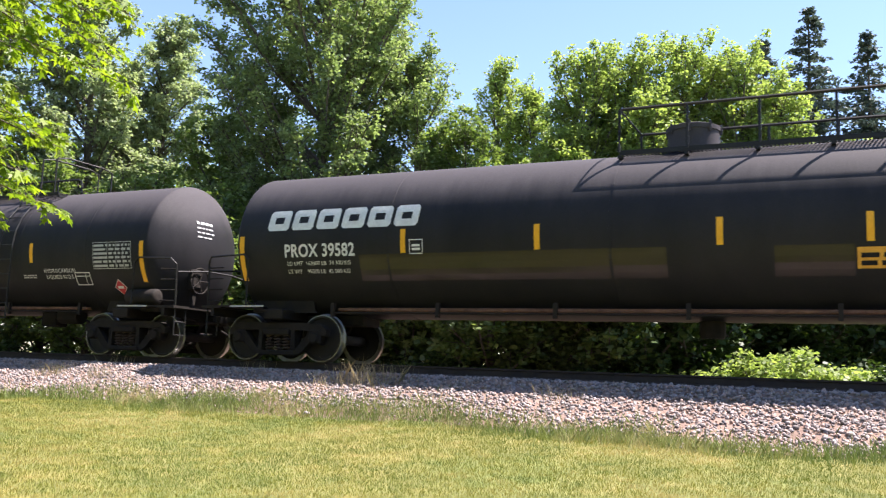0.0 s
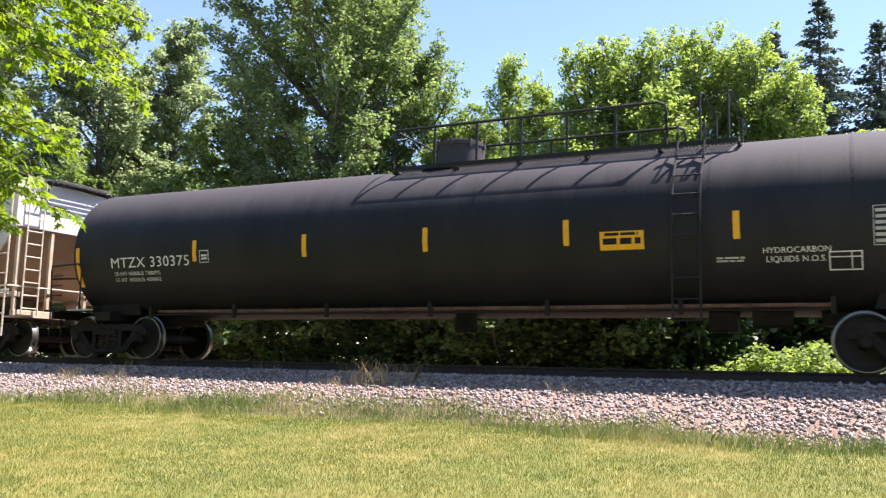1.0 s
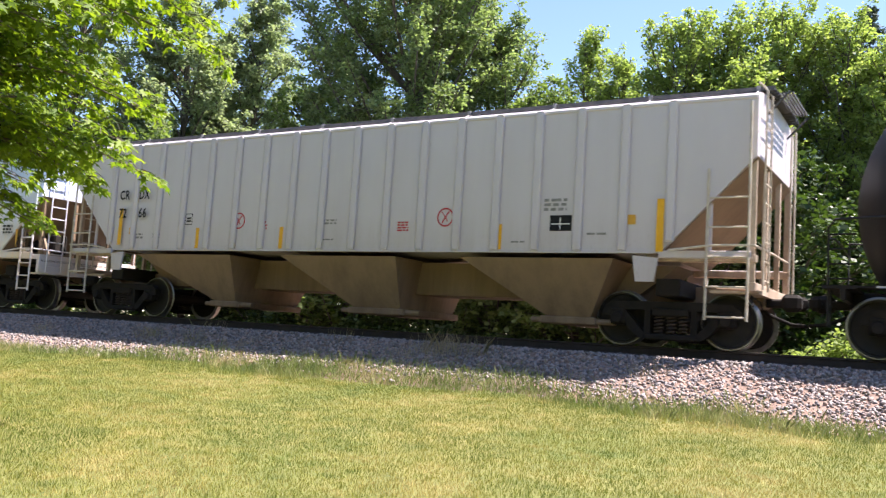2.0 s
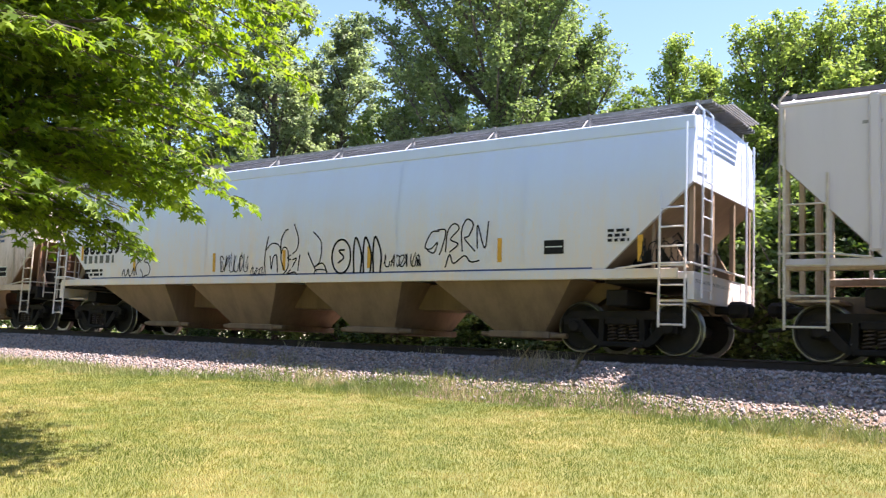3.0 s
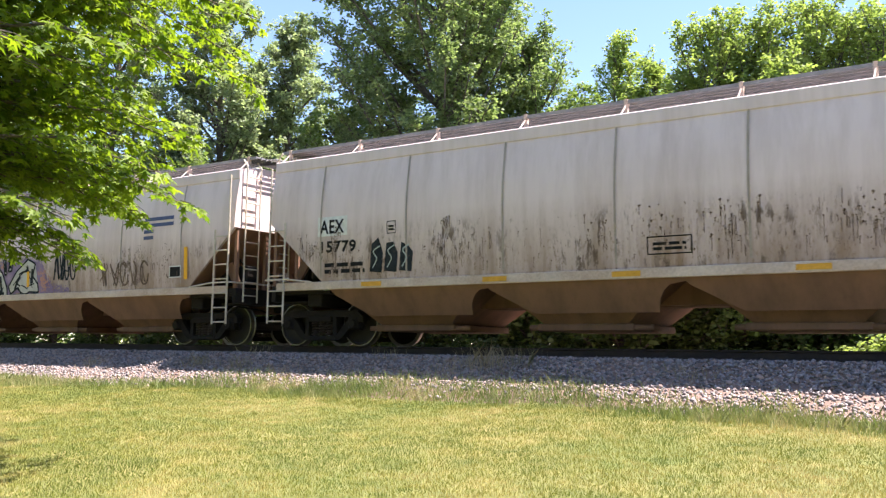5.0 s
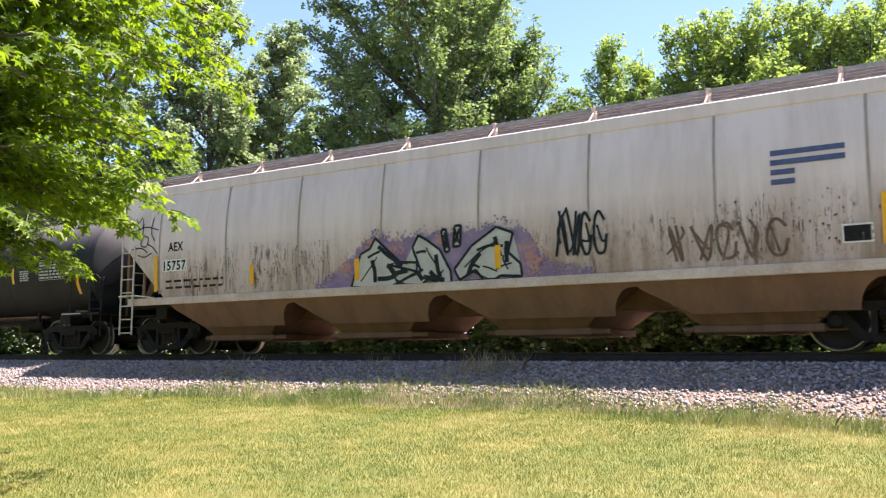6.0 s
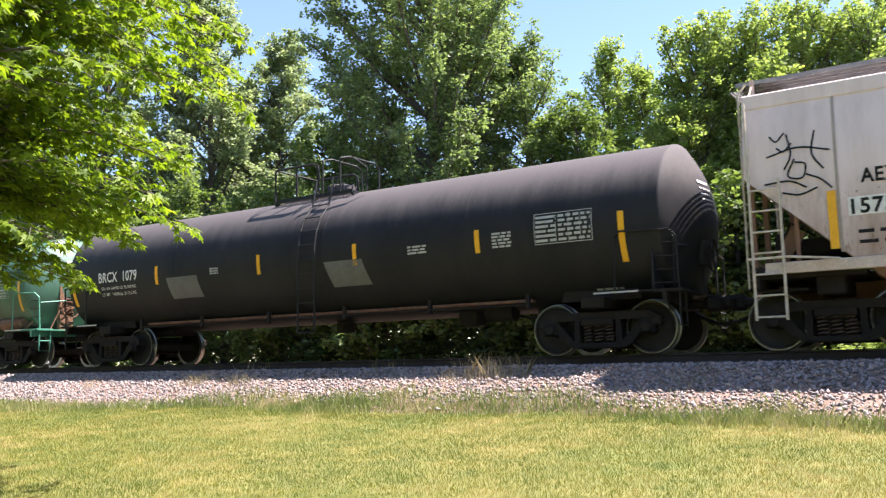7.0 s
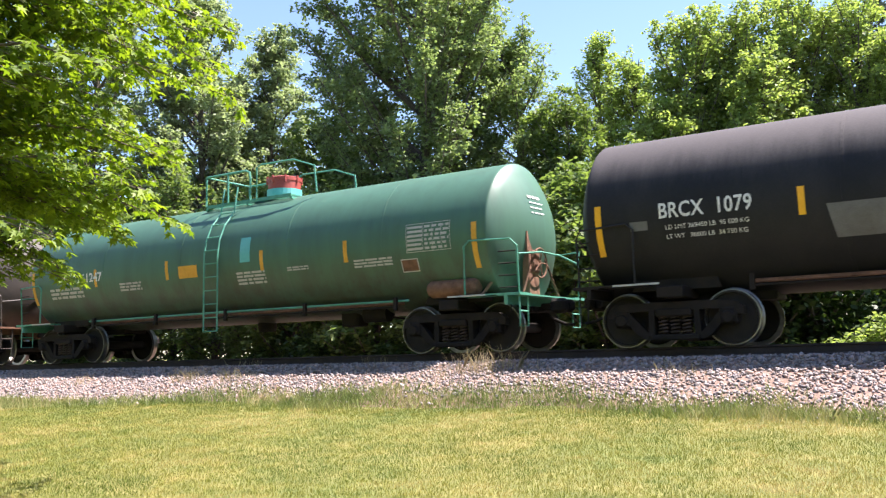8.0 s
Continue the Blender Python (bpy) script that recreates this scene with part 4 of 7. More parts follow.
        box(bm, a, b, lo, hi, eave - (0.17 if curved else 0.05), eave + (0.03 if ribs else 0.07), 0.02)
    part("top_chord", bm, paint, car)
    # bays
    for (t0, t1, q0, q1) in bays:
        bm = bmesh.new()
        tz = sill - 0.10
        top = [(t0 - at, -W + 0.07, tz), (t1 - at, -W + 0.07, tz), (t1 - at, W - 0.07, tz), (t0 - at, W - 0.07, tz)]
        low = [(q0 - at, -1.02, bay_floor + 0.12), (q1 - at, -1.02, bay_floor + 0.12), (q1 - at, 1.02, bay_floor + 0.12), (q0 - at, 1.02, bay_floor + 0.12)]
        u = [bm.verts.new(v) for v in top]
        v = [bm.verts.new(w) for w in low]
        bm.faces.new(u), bm.faces.new(v[::-1])
        for k in range(4):
            bm.faces.new((u[k], u[(k + 1) % 4], v[(k + 1) % 4], v[k]))
        bmesh.ops.recalc_face_normals(bm, faces=bm.faces)
        bay = part("hopper_bay", bm, bay_mat, car, "dirt-covered sloping hopper bay")
        if sill_mat is M_CREAMSILL:      # side skirt with a rounded foot on one flank, as deep as the arches between bays
            z0, z1 = bay_floor + 0.30, tz
            line = [(t0 - at - 0.12, z1), (t1 - at + 0.30, z1), (t1 - at + 0.28, z1 - 0.10)]
            line += [(t1 - at + 0.18 - 0.42 * math.sin(q), z1 - 0.10 - (z1 - 0.10 - z0) * (1 - math.cos(q))) for q in np.linspace(0.35, math.pi / 2, 7)]
            line += [(q0 - at - 0.05, z0), (q0 - at - 0.28, z0 + 0.12), (t0 - at + 0.05, z1 - 0.16)]
            skirt = slab(bmesh.new(), line, -0.02, 0.0)
            for vert in skirt.verts:
                vert.co.y += -1.55 + 0.42 * (z1 - vert.co.z) / (z1 - bay_floor)
            part("bay_skirt", skirt, bay_mat, bay)
        bm = bmesh.new()
        box(bm, q0 - at - 0.12, q1 - at + 0.12, -1.08, 1.08, bay_floor, bay_floor + 0.13, 0.02)
        rod(bm, (q0 - at - 0.3, -1.0, bay_floor + 0.06), (q1 - at + 0.45, -1.0, bay_floor + 0.06), 0.05, 8)
        part("outlet_gate", bm, bay_mat, bay)
    bm = bmesh.new()      # centre hood between the bays
    slab(bm, [(a + cut_in, sill - 0.12), (b - cut_in, sill - 0.12), (b - cut_in - 0.8, 0.75), (a + cut_in + 0.8, 0.75)], -0.55, 0.55)
    box(bm, trucks[0] - 1.3, trucks[1] + 1.3, -0.32, 0.32, 0.74, 1.05, 0.02)
    part("centre_sill", bm, bay_mat, car)
    add_trucks(car, trucks)
    add_couplers(car, [(trucks[0] - 1.0, -1), (trucks[1] + 1.0, 1)])
    for s, c, e in ((-1, trucks[0], a), (1, trucks[1], b)):
        bm = bmesh.new()
        box(bm, *sorted((c - s * 0.3, e)), -1.5, -1.35, sill - 0.14, sill - 0.02, 0.01)
        box(bm, *sorted((c - s * 0.3, e)), 1.35, 1.5, sill - 0.14, sill - 0.02, 0.01)
        box(bm, *sorted((e - s * 0.12, e)), -1.5, 1.5, 0.92, 1.06 if ribs else sill - 0.02, 0.01)
        box(bm, *sorted((e - s * 0.75, e)), -1.2, 1.2, 0.90, 0.94)
        part("end_frame", bm, M_TAN_POST if ribs else M_FRAME if sill_mat is M_CREAMSILL else sill_mat, car)
        if not ribs:      # air brake gear under the end slope
            tank = lathe(bmesh.new(), [(-0.42, 0.04), (-0.42, 0.13), (-0.36, 0.18), (0.36, 0.18), (0.42, 0.13), (0.42, 0.04)], 16, "X", (e - s * 0.95, -0.75, sill + 0.28))
            smooth(part("air_reservoir", tank, M_FRAME, car), 50)
            part("control_valve", box(bmesh.new(), *sorted((e - s * 0.55, e - s * 0.25)), -0.95, -0.55, sill + 0.05, sill + 0.55, 0.04), M_FRAME, car)
            part("brake_cylinder", lathe(bmesh.new(), [(-0.25, 0.05), (-0.25, 0.13), (0.25, 0.13), (0.25, 0.05)], 14, "X", (e - s * 0.6, 0.45, sill + 0.35)), M_FRAME, car)
            for y in (-1.1, 1.1):
                part("slope_brace", slab(bmesh.new(), [(e - s * 0.15, sill - 0.1), (e - s * 0.35, sill - 0.1), (e - s * 0.75, sill + 0.50), (e - s * 0.55, sill + 0.62)], y - 0.03, y + 0.03), bay_mat, car)
            part("end_floor", box(bmesh.new(), *sorted((e - s * 1.6, e)), -1.45, 1.45, sill - 0.20, sill - 0.14), M_FRAME, car)
            part("brake_hose", pipe(bmesh.new(), [(e - s * 0.2, -0.6, sill + 0.1), (e - s * 0.5, -0.95, sill + 0.7), (e - s * 0.8, -0.8, sill + 0.5), (e - s * 0.9, -0.75, sill + 0.4)], 0.02), M_FRAME, car)
        part("body_bolster", box(bmesh.new(), c - 0.2, c + 0.2, -1.3, 1.3, 0.82, 1.1, 0.02), M_FRAME, car)
        for y in (-1.45, -0.55, 0.55, 1.45):      # open end cage: posts up to the roof
            part("end_post", box(bmesh.new(), *sorted((e - s * 0.10, e - s * 0.02)), y - 0.04, y + 0.04, sill - (0.5 if ribs else 0.1), cut_z + 0.1), M_TAN_POST if ribs else rib_mat if not curved else bay_mat, car)
        for y in (-1.5, 1.5):
            part("corner_post", rod(bmesh.new(), (e - s * 0.7, y, sill), (e - s * 0.7, y, sill + (cut_z - sill) * 0.55), 0.035, 6), rib_mat if not curved else bay_mat, car)
        bm = bmesh.new()      # ladders: at the side corner and on the end
        yl = -W - 0.09
        wide, step = (0.70, 0.46) if ribs else (0.52, 0.32)
        for x in (e - s * 0.08, e - s * wide):
            pipe(bm, [(x, yl, 0.45), (x, yl, eave - 0.1 if x == e - s * 0.08 else sill + 1.3)], 0.022)
        for k in range(11):
            z = 0.5 + step * k
            if z < (eave if k < 9 else 0):
                full = z < sill + 1.3
                rod(bm, (e - s * 0.08, yl, z), (e - s * (wide if full else 0.08), yl, z), 0.016, 6)
        for y in (-1.35, -0.92):
            pipe(bm, [(e + s * 0.08, y, 0.95), (e + s * 0.08, y, eave + 0.15), (e - s * 0.05, y, ridge + 0.1)], 0.020)
        for k in range(10):
            z = 1.1 + 0.3 * k
            rod(bm, (e + s * 0.08, -1.35, z), (e + s * 0.08, -0.92, z), 0.014, 6)
        for y in (0.92, 1.35):
            pipe(bm, [(e + s * 0.08, y, 0.95), (e + s * 0.08, y, eave + 0.1)], 0.020)
        pipe(bm, [(e - s * 1.3, yl, sill + 0.02), (e - s * 0.6, yl, sill + 0.10), (e, yl, sill + 0.10), (e + s * 0.05, -0.5, sill + 0.1), (e + s * 0.05, 0.9, sill + 0.1)], 0.02)
        part("ladder", bm, M_CREAMPIPE if sill_mat is not M_BLUE_HOPPER else sill_mat, car)
    # roof walkway on brackets, hatches below it
    bm = bmesh.new()
    wz = ridge + (0.17 if curved else 0.05)
    for s in (-1, 1):
        y0, y1 = sorted((s * 1.15, s * 0.50))
        for k in range(int((b - a + 0.3) / 0.08)):
            x = a - 0.15 + 0.08 * k
            box(bm, x, x + 0.035, y0, y1, wz, wz + 0.02)
        for y in np.linspace(y0, y1, 5):
            box(bm, a - 0.15, b + 0.15, y - 0.012, y + 0.012, wz - 0.04, wz + 0.025)
    for s, e in ((-1, a), (1, b)):
        box(bm, *sorted((e - s * 0.45, e + s * 0.12)), -1.15, 1.15, wz, wz + 0.03)
        for k in range(5):      # open grating step past the end
            box(bm, *sorted((e + s * (0.13 + 0.05 * k), e + s * (0.155 + 0.05 * k))), -0.75, 0.75, wz, wz + 0.03)
        if ribs:
            for y in (-0.9, 0.9):
                rod(bm, (e + s * 0.34, y, wz), (e, y, eave - 0.12), 0.02, 6)
    part("roof_walkway", bm, grate_mat, car)
    bm = bmesh.new()
    box(bm, -0.03, 0.03, -0.04, 0.04, eave + 0.02, wz + 0.04)
    rod(bm, (0, 0.02, wz - 0.02), (0, -0.30, eave + 0.05), 0.014, 6)
    bracket = mesh_of("walkway_bracket", bm, sill_mat if sill_mat is M_CREAMSILL else M_ROOFGREY, 0)
    for x in np.linspace(a + 0.1, b - 0.1, roof_posts):
        for s in (-1, 1):
            share("walkway_bracket", bracket, car, pose(x, s * 1.14, 0, 0, 0, 0 if s < 0 else 180))
    bm = bmesh.new()
    box(bm, a + 0.6, b - 0.6, -0.42, 0.42, ridge - 0.05, ridge + 0.16, 0.04)
    part("roof_hatch", bm, M_ROOFGREY, car)
    return car, depth


def car_c():
    at = -40.7
    ribs = [x - at for x in np.linspace(-47.28, -34.01, 18)]
    car, d = hopper_car("hopper_car", "white ribbed covered hopper car with tan dirt on its bays", at, -48.62, -32.70, (-6.6, 6.6), 1.50, 3.93, 4.12, 1.45, 3.0,
                        [(-46.4, -43.5, -44.3, -43.7), (-42.1, -39.25, -40.5, -39.4), (-37.85, -34.95, -36.3, -35.5)], M_WHITE_HOPPER, M_TAN, False, ribs, (), M_WHITE_HOPPER, 10, M_GRATE, M_WHITE_HOPPER)
    for x in (-44.44, -42.05, -39.46, -37.04):
        sign(car, "reflector_strip", quad(bmesh.new(), -0.05, 0, 0.05, 0.45), x - at, 1.53, d, M_YELLOW, "yellow reflective strip")
    for x, z in ((-34.15, 1.5), (-46.9, 1.6)):
        sign(car, "reflector_strip", quad(bmesh.new(), -0.06, 0, 0.06, 0.85), x - at, z, raised(d, 0.055), M_YELLOW, "long yellow reflective strip")
    for words, x, z in (("CR", -47.0, 2.66), ("DX", -46.34, 2.66), ("72", -46.98, 2.235), ("66", -46.32, 2.235)):
        sign(car, "car_mark", text_bm(words, 0.21, 1.1, 0.008, 0, 0.34 if words in ("CR", "DX") else 0.25), x - at, z, raised(d, 0.056), M_BLACKINK, "black stencilled car mark")
    for x in (-43.25, -38.16):
        bm = bmesh.new()
        ring = [(0.16 * math.cos(q), 0.16 * math.sin(q)) for q in np.linspace(0, math.tau, 17)]
        stroke(bm, ring, 0.03)
        stroke(bm, [(-0.06, -0.10), (0.0, 0.0), (0.08, 0.11)], 0.03)
        stroke(bm, [(-0.08, 0.10), (0.0, 0.0), (0.05, -0.08)], 0.02)
        sign(car, "round_mark", bm, x - at, 2.12, d, M_REDINK, "red ring mark with a crossed stroke")
    for x, z, w, h, n, m in ((-42.7, 1.93, 0.25, 0.2, 3, M_REDINK), (-41.0, 2.02, 0.35, 0.12, 2, M_FADEDINK), (-41.1, 1.7, 0.4, 0.05, 1, M_FADEDINK), (-39.2, 1.87, 0.25, 0.2, 4, M_REDINK), (-36.2, 2.2, 0.42, 0.24, 3, M_FADEDINK),
                             (-35.4, 1.78, 0.35, 0.06, 1, M_FADEDINK), (-46.4, 1.75, 0.22, 0.15, 2, M_FADEDINK), (-45.85, 1.75, 0.22, 0.15, 2, M_FADEDINK), (-47.45, 3.5, 0.3, 0.08, 1, M_FADEDINK), (-36.8, 1.65, 0.3, 0.05, 1, M_FADEDINK)):
        sign(car, "small_print", bars_bm(w, h, n, 3, int(-x * 3)), x - at, z, d, m, "block of small print")
    sign(car, "data_panel", quad(bmesh.new(), 0, 0, 0.40, 0.27), -36.08 - at, 1.85, d, M_BLACKINK, "black data panel")
    sign(car, "data_panel_bar", quad(bmesh.new(), 0, 0, 0.34, 0.02), -36.05 - at, 1.96, raised(d, 0.004), M_WHITE)
    sign(car, "data_panel_bar", quad(bmesh.new(), 0, 0, 0.02, 0.2), -35.9 - at, 1.88, raised(d, 0.004), M_WHITE)
    box_print(car, -44.85 - at, 2.05, 0.22, 0.25, d, M_BLACKINK)
    sign(car, "yellow_label", quad(bmesh.new(), 0, 0, 0.18, 0.16), -34.75 - at, 1.95, d, M_YELLOW_OLD)
    sign(car, "yellow_label", quad(bmesh.new(), 0, 0, 0.16, 0.16), -46.65 - at, 1.85, d, M_YELLOW_OLD)
    return car


def scrawl(bm, w, h, n, width, seed):
    """A made-up loose scrawl of loops, no letters."""
    rnd = random.Random(seed)
    step = w / n
    for k in range(n):
        x = k * step
        kind = rnd.random()
        stroke(bm, [(x + step * rnd.uniform(-0.1, 0.9), h * rnd.uniform(0, 0.4)), (x + step * rnd.uniform(0.2, 0.8), h * rnd.uniform(0.3, 0.8)), (x + step * rnd.uniform(0.1, 1.2), h * rnd.uniform(0.6, 1.15))], width * 0.8)
        if kind < 0.4:
            q = [(x + step * 0.5 + step * 0.42 * math.cos(a) + rnd.uniform(-0.03, 0.03), h * 0.5 + h * 0.45 * math.sin(a)) for a in np.linspace(0.6, 6.2, 7)]
        elif kind < 0.75:
            q = [(x + step * rnd.uniform(0, 1.1), h * (j % 2) * rnd.uniform(0.75, 1.0) + h * 0.05) for j in range(4)]
        else:
            q = [(x + step * 0.2, h), (x + step * 0.1, h * 0.5), (x + step * 0.3, 0.03), (x + step * 0.9, h * 0.1), (x + step * 1.05, h * 0.5)]
        stroke(bm, q, width)
    return bm


def car_d():
    at = -59.4
    car, d = hopper_car("hopper_car", "pale grey-blue smooth-sided hopper car with black graffiti scrawls", at, -68.66, -50.0, (-7.95, 7.95), 1.40, 3.93, 4.12, 1.6, 2.85,
                        [(-66.6, -63.8, -64.9, -63.8), (-62.8, -59.7, -61.7, -60.4), (-58.9, -56.05, -57.8, -56.6), (-55.3, -52.2, -54.1, -53.0)], M_BLUE_HOPPER, M_TAN, True, (),
                        [x - at for x in (-65.2, -62.2, -59.2, -56.2, -53.2)], M_BLUE_HOPPER, 10, M_ROOFGREY, M_BLUE_HOPPER, bay_floor=0.22)
    for x, z in ((-65.07, 1.62), (-61.86, 1.55), (-59.45, 1.55), (-56.92, 1.55), (-53.7, 1.6), (-50.9, 1.55)):
        sign(car, "reflector_strip", quad(bmesh.new(), -0.05, 0, 0.05, 0.45), x - at, z, d, M_YELLOW_OLD, "yellow reflective strip")
    sign(car, "reflector_strip", quad(bmesh.new(), -0.05, 0, 0.05, 0.4), -67.5 - at, 1.95, d, M_YELLOW_OLD, "yellow reflective strip")
    sign(car, "car_mark", text_bm("NDYX", 0.32, 1.12, 0.012, 0, 1.11), -67.45 - at, 2.62, d, M_BLACKINK, "black stencilled car mark")
    sign(car, "car_mark", text_bm("863339", 0.29, 1.22, 0.018, 0, 1.68), -67.44 - at, 2.12, d, M_BLACKINK, "black stencilled car mark")
    sign(car, "painted_over_print", bars_bm(1.4, 0.22, 1, 9, 3, 0.95), -67.4 - at, 1.86, d, M_GREYPATCH, "grey painted-over lettering")
    sign(car, "painted_over_print", bars_bm(1.1, 0.14, 1, 8, 5, 0.95), -67.4 - at, 2.46, d, M_GREYPATCH, "grey painted-over lettering")
    sign(car, "weight_stencil", bars_bm(0.85, 0.22, 2, 3, 12), -67.35 - at, 1.52, d, M_BLACKINK, "small black weight stencil")
    box_print(car, -65.65 - at, 2.12, 0.25, 0.24, d, M_BLACKINK)
    tag = [("tag_loop", -65.0, 1.42, [[(-.6, .08), (-.52, .25), (-.47, .10), (-.38, .12), (-.32, .26), (-.27, .08), (-.16, .14), (-.08, .28), (-.05, .08)],
                                       [(0.05, .1), (.0, .3), (.15, .45), (.28, .5), (.16, .62), (.1, .7), (.22, .73), (.45, .70), (.55, .62), (.36, .45), (.52, .40), (.62, .25), (.55, .10), (.38, .06), (.34, -.05), (.30, .12), (.2, .25)]], 0.032),
           ("tag_scrawl", -61.65, 1.52, None, (1.0, 0.42, 6, 0.022, 3)),
           ("tag_scrawl", -60.55, 1.42, None, (0.45, 0.22, 3, 0.020, 8)),
           ("tag_arc", -60.05, 1.38, [[(.02, .0), (-.03, .35), (.0, .65), (.08, .95)], [(-.02, .62), (.2, .78), (.42, .74), (.52, .55)], [(.15, .5), (.2, .2), (.25, .45), (.36, .5), (.40, .12)],
                                       [(.62, .15), (.5, .45), (.58, .68), (.72, .6), (.74, .25), (.6, .08)], [(.5, .55), (.5, .85), (.62, 1.05), (.72, 1.08)], [(.9, 1.2), (1.05, .85), (.98, .6), (.72, .45), (.86, .4), (1.0, .42), (.84, .2), (.72, .08), (.95, .12), (1.05, .0)],
                                       [(1.05, .15), (1.1, .5)], [(1.35, .55), (1.5, .3), (1.62, .12)], [(1.5, 1.0), (1.75, .75), (1.72, .35), (1.55, .22), (1.8, .30), (1.95, .10)], [(1.55, .0), (1.6, .15), (1.9, .14), (1.92, -.02)]], 0.030),
           ("tag_scrawl", -56.5, 1.55, None, (0.95, 0.26, 7, 0.026, 15)),
           ("tag_arc", -55.45, 1.52, [[(.35, .72), (.15, .7), (.0, .42), (.15, .38), (.3, .5), (.22, .3), (.05, .35)], [(.3, .75), (.5, .72), (.42, .4), (.35, .25)], [(.5, .3), (.55, .7), (.7, .85), (.82, .75), (.62, .55), (.8, .45), (.6, .3)],
                                       [(.9, .3), (.88, .7), (1.0, .92), (1.15, .82), (1.05, .6), (.95, .55), (1.2, .3)], [(1.25, .35), (1.25, .8), (1.42, .35), (1.5, .86)], [(.5, .0), (.6, .25), (.7, .08), (.95, .22), (1.1, .1), (1.3, .12)]], 0.028),
           ("tag_scrawl", -50.95, 1.5, None, (0.8, 0.40, 4, 0.022, 9)),
           ("tag_arc", -68.3, 3.0, [[(0, .3), (.4, .34)], [(.1, .42), (.2, .1), (.28, .4)], [(.02, .12), (.2, .2), (.38, .05)], [(.2, .48), (.22, .3)]], 0.022)]
    for nm, x, z, lines, w in tag:
        bm = bmesh.new()
        if lines:
            for l in lines:
                stroke(bm, l, w)
        else:
            scrawl(bm, *w)
        sign(car, nm, bm, x - at, z, raised(d, 0.003), M_BLACKINK, "black spray-painted scrawl")
    bm = bmesh.new()        # ringed heavy scrawl
    stroke(bm, [(0.25 + 0.27 * math.cos(q), 0.36 + 0.36 * math.sin(q)) for q in np.linspace(0, math.tau, 15)], 0.045)
    stroke(bm, [(0.35, 0.5), (0.18, 0.48), (0.32, 0.34), (0.16, 0.22)], 0.04)
    for k in range(3):
        stroke(bm, [(0.62 + 0.27 * k, 0.0), (0.60 + 0.27 * k, 0.45), (0.66 + 0.27 * k, 0.75), (0.82 + 0.27 * k, 0.40), (0.80 + 0.27 * k, 0.0)], 0.045)
    sign(car, "tag_ring", bm, -57.95 - at, 1.45, raised(d, 0.003), M_BLACKINK, "black spray-painted ring and strokes")
    sign(car, "data_panel", quad(bmesh.new(), 0, 0, 0.40, 0.25), -52.75 - at, 1.72, d, M_BLACKINK, "black data panel")
    sign(car, "data_panel_bar", quad(bmesh.new(), 0, 0, 0.34, 0.02), -52.72 - at, 1.84, raised(d, 0.004), M_WHITE)
    sign(car, "small_print", bars_bm(0.4, 0.25, 3, 3, 44), -51.5 - at, 1.9, d, M_BLACKINK, "block of small print")
    sign(car, "blue_line", quad(bmesh.new(), 0, 0, 15.2, 0.03), -67.0 - at, 1.44, d, M_BLUEINK, "thin faded blue line along the sill")
    return car


def dirty_hopper(at, x0, x1, trucks, seams):
    k0 = x0 + 1.75
    n = (x1 - 1.75 - k0)
    bays = [(k0 + n * f0, k0 + n * f1, k0 + n * f0 + 0.9, k0 + n * f1 - 0.9) for f0, f1 in ((0.0, 0.24), (0.255, 0.49), (0.51, 0.745), (0.76, 1.0))]
    return hopper_car("hopper_car", "cream hopper car with brown grime streaks and rusty bays", at, x0, x1, trucks, 1.28, 3.90, 4.10, 1.5, 2.62, bays, M_DIRTY_HOPPER, M_RUSTYBAY, True, (), seams, M_GRIME, 10, M_ROOFGREY, M_CREAMSILL, bay_floor=0.30)


M_WORN = surface("worn_tan_paint", (0.46, 0.37, 0.31), (0.60, 0.51, 0.45), 0.8, 0, 4, 0.1, spec=0.15)
M_GRIME = surface("dark_grime_seam", (0.30, 0.25, 0.21), (0.42, 0.36, 0.31), 0.7, 0, 3, 0.1)
M_CREAMSILL = surface("dirty_cream_sill_paint", (0.46, 0.34, 0.265), (0.68, 0.575, 0.50), 0.75, 0, 1.5, 0.15, 0.003, None, 25, 0.15)
M_SPOT = surface("dark_brown_grime", (0.085, 0.055, 0.04), (0.22, 0.15, 0.11), 0.8, 0, 5, 0.1)


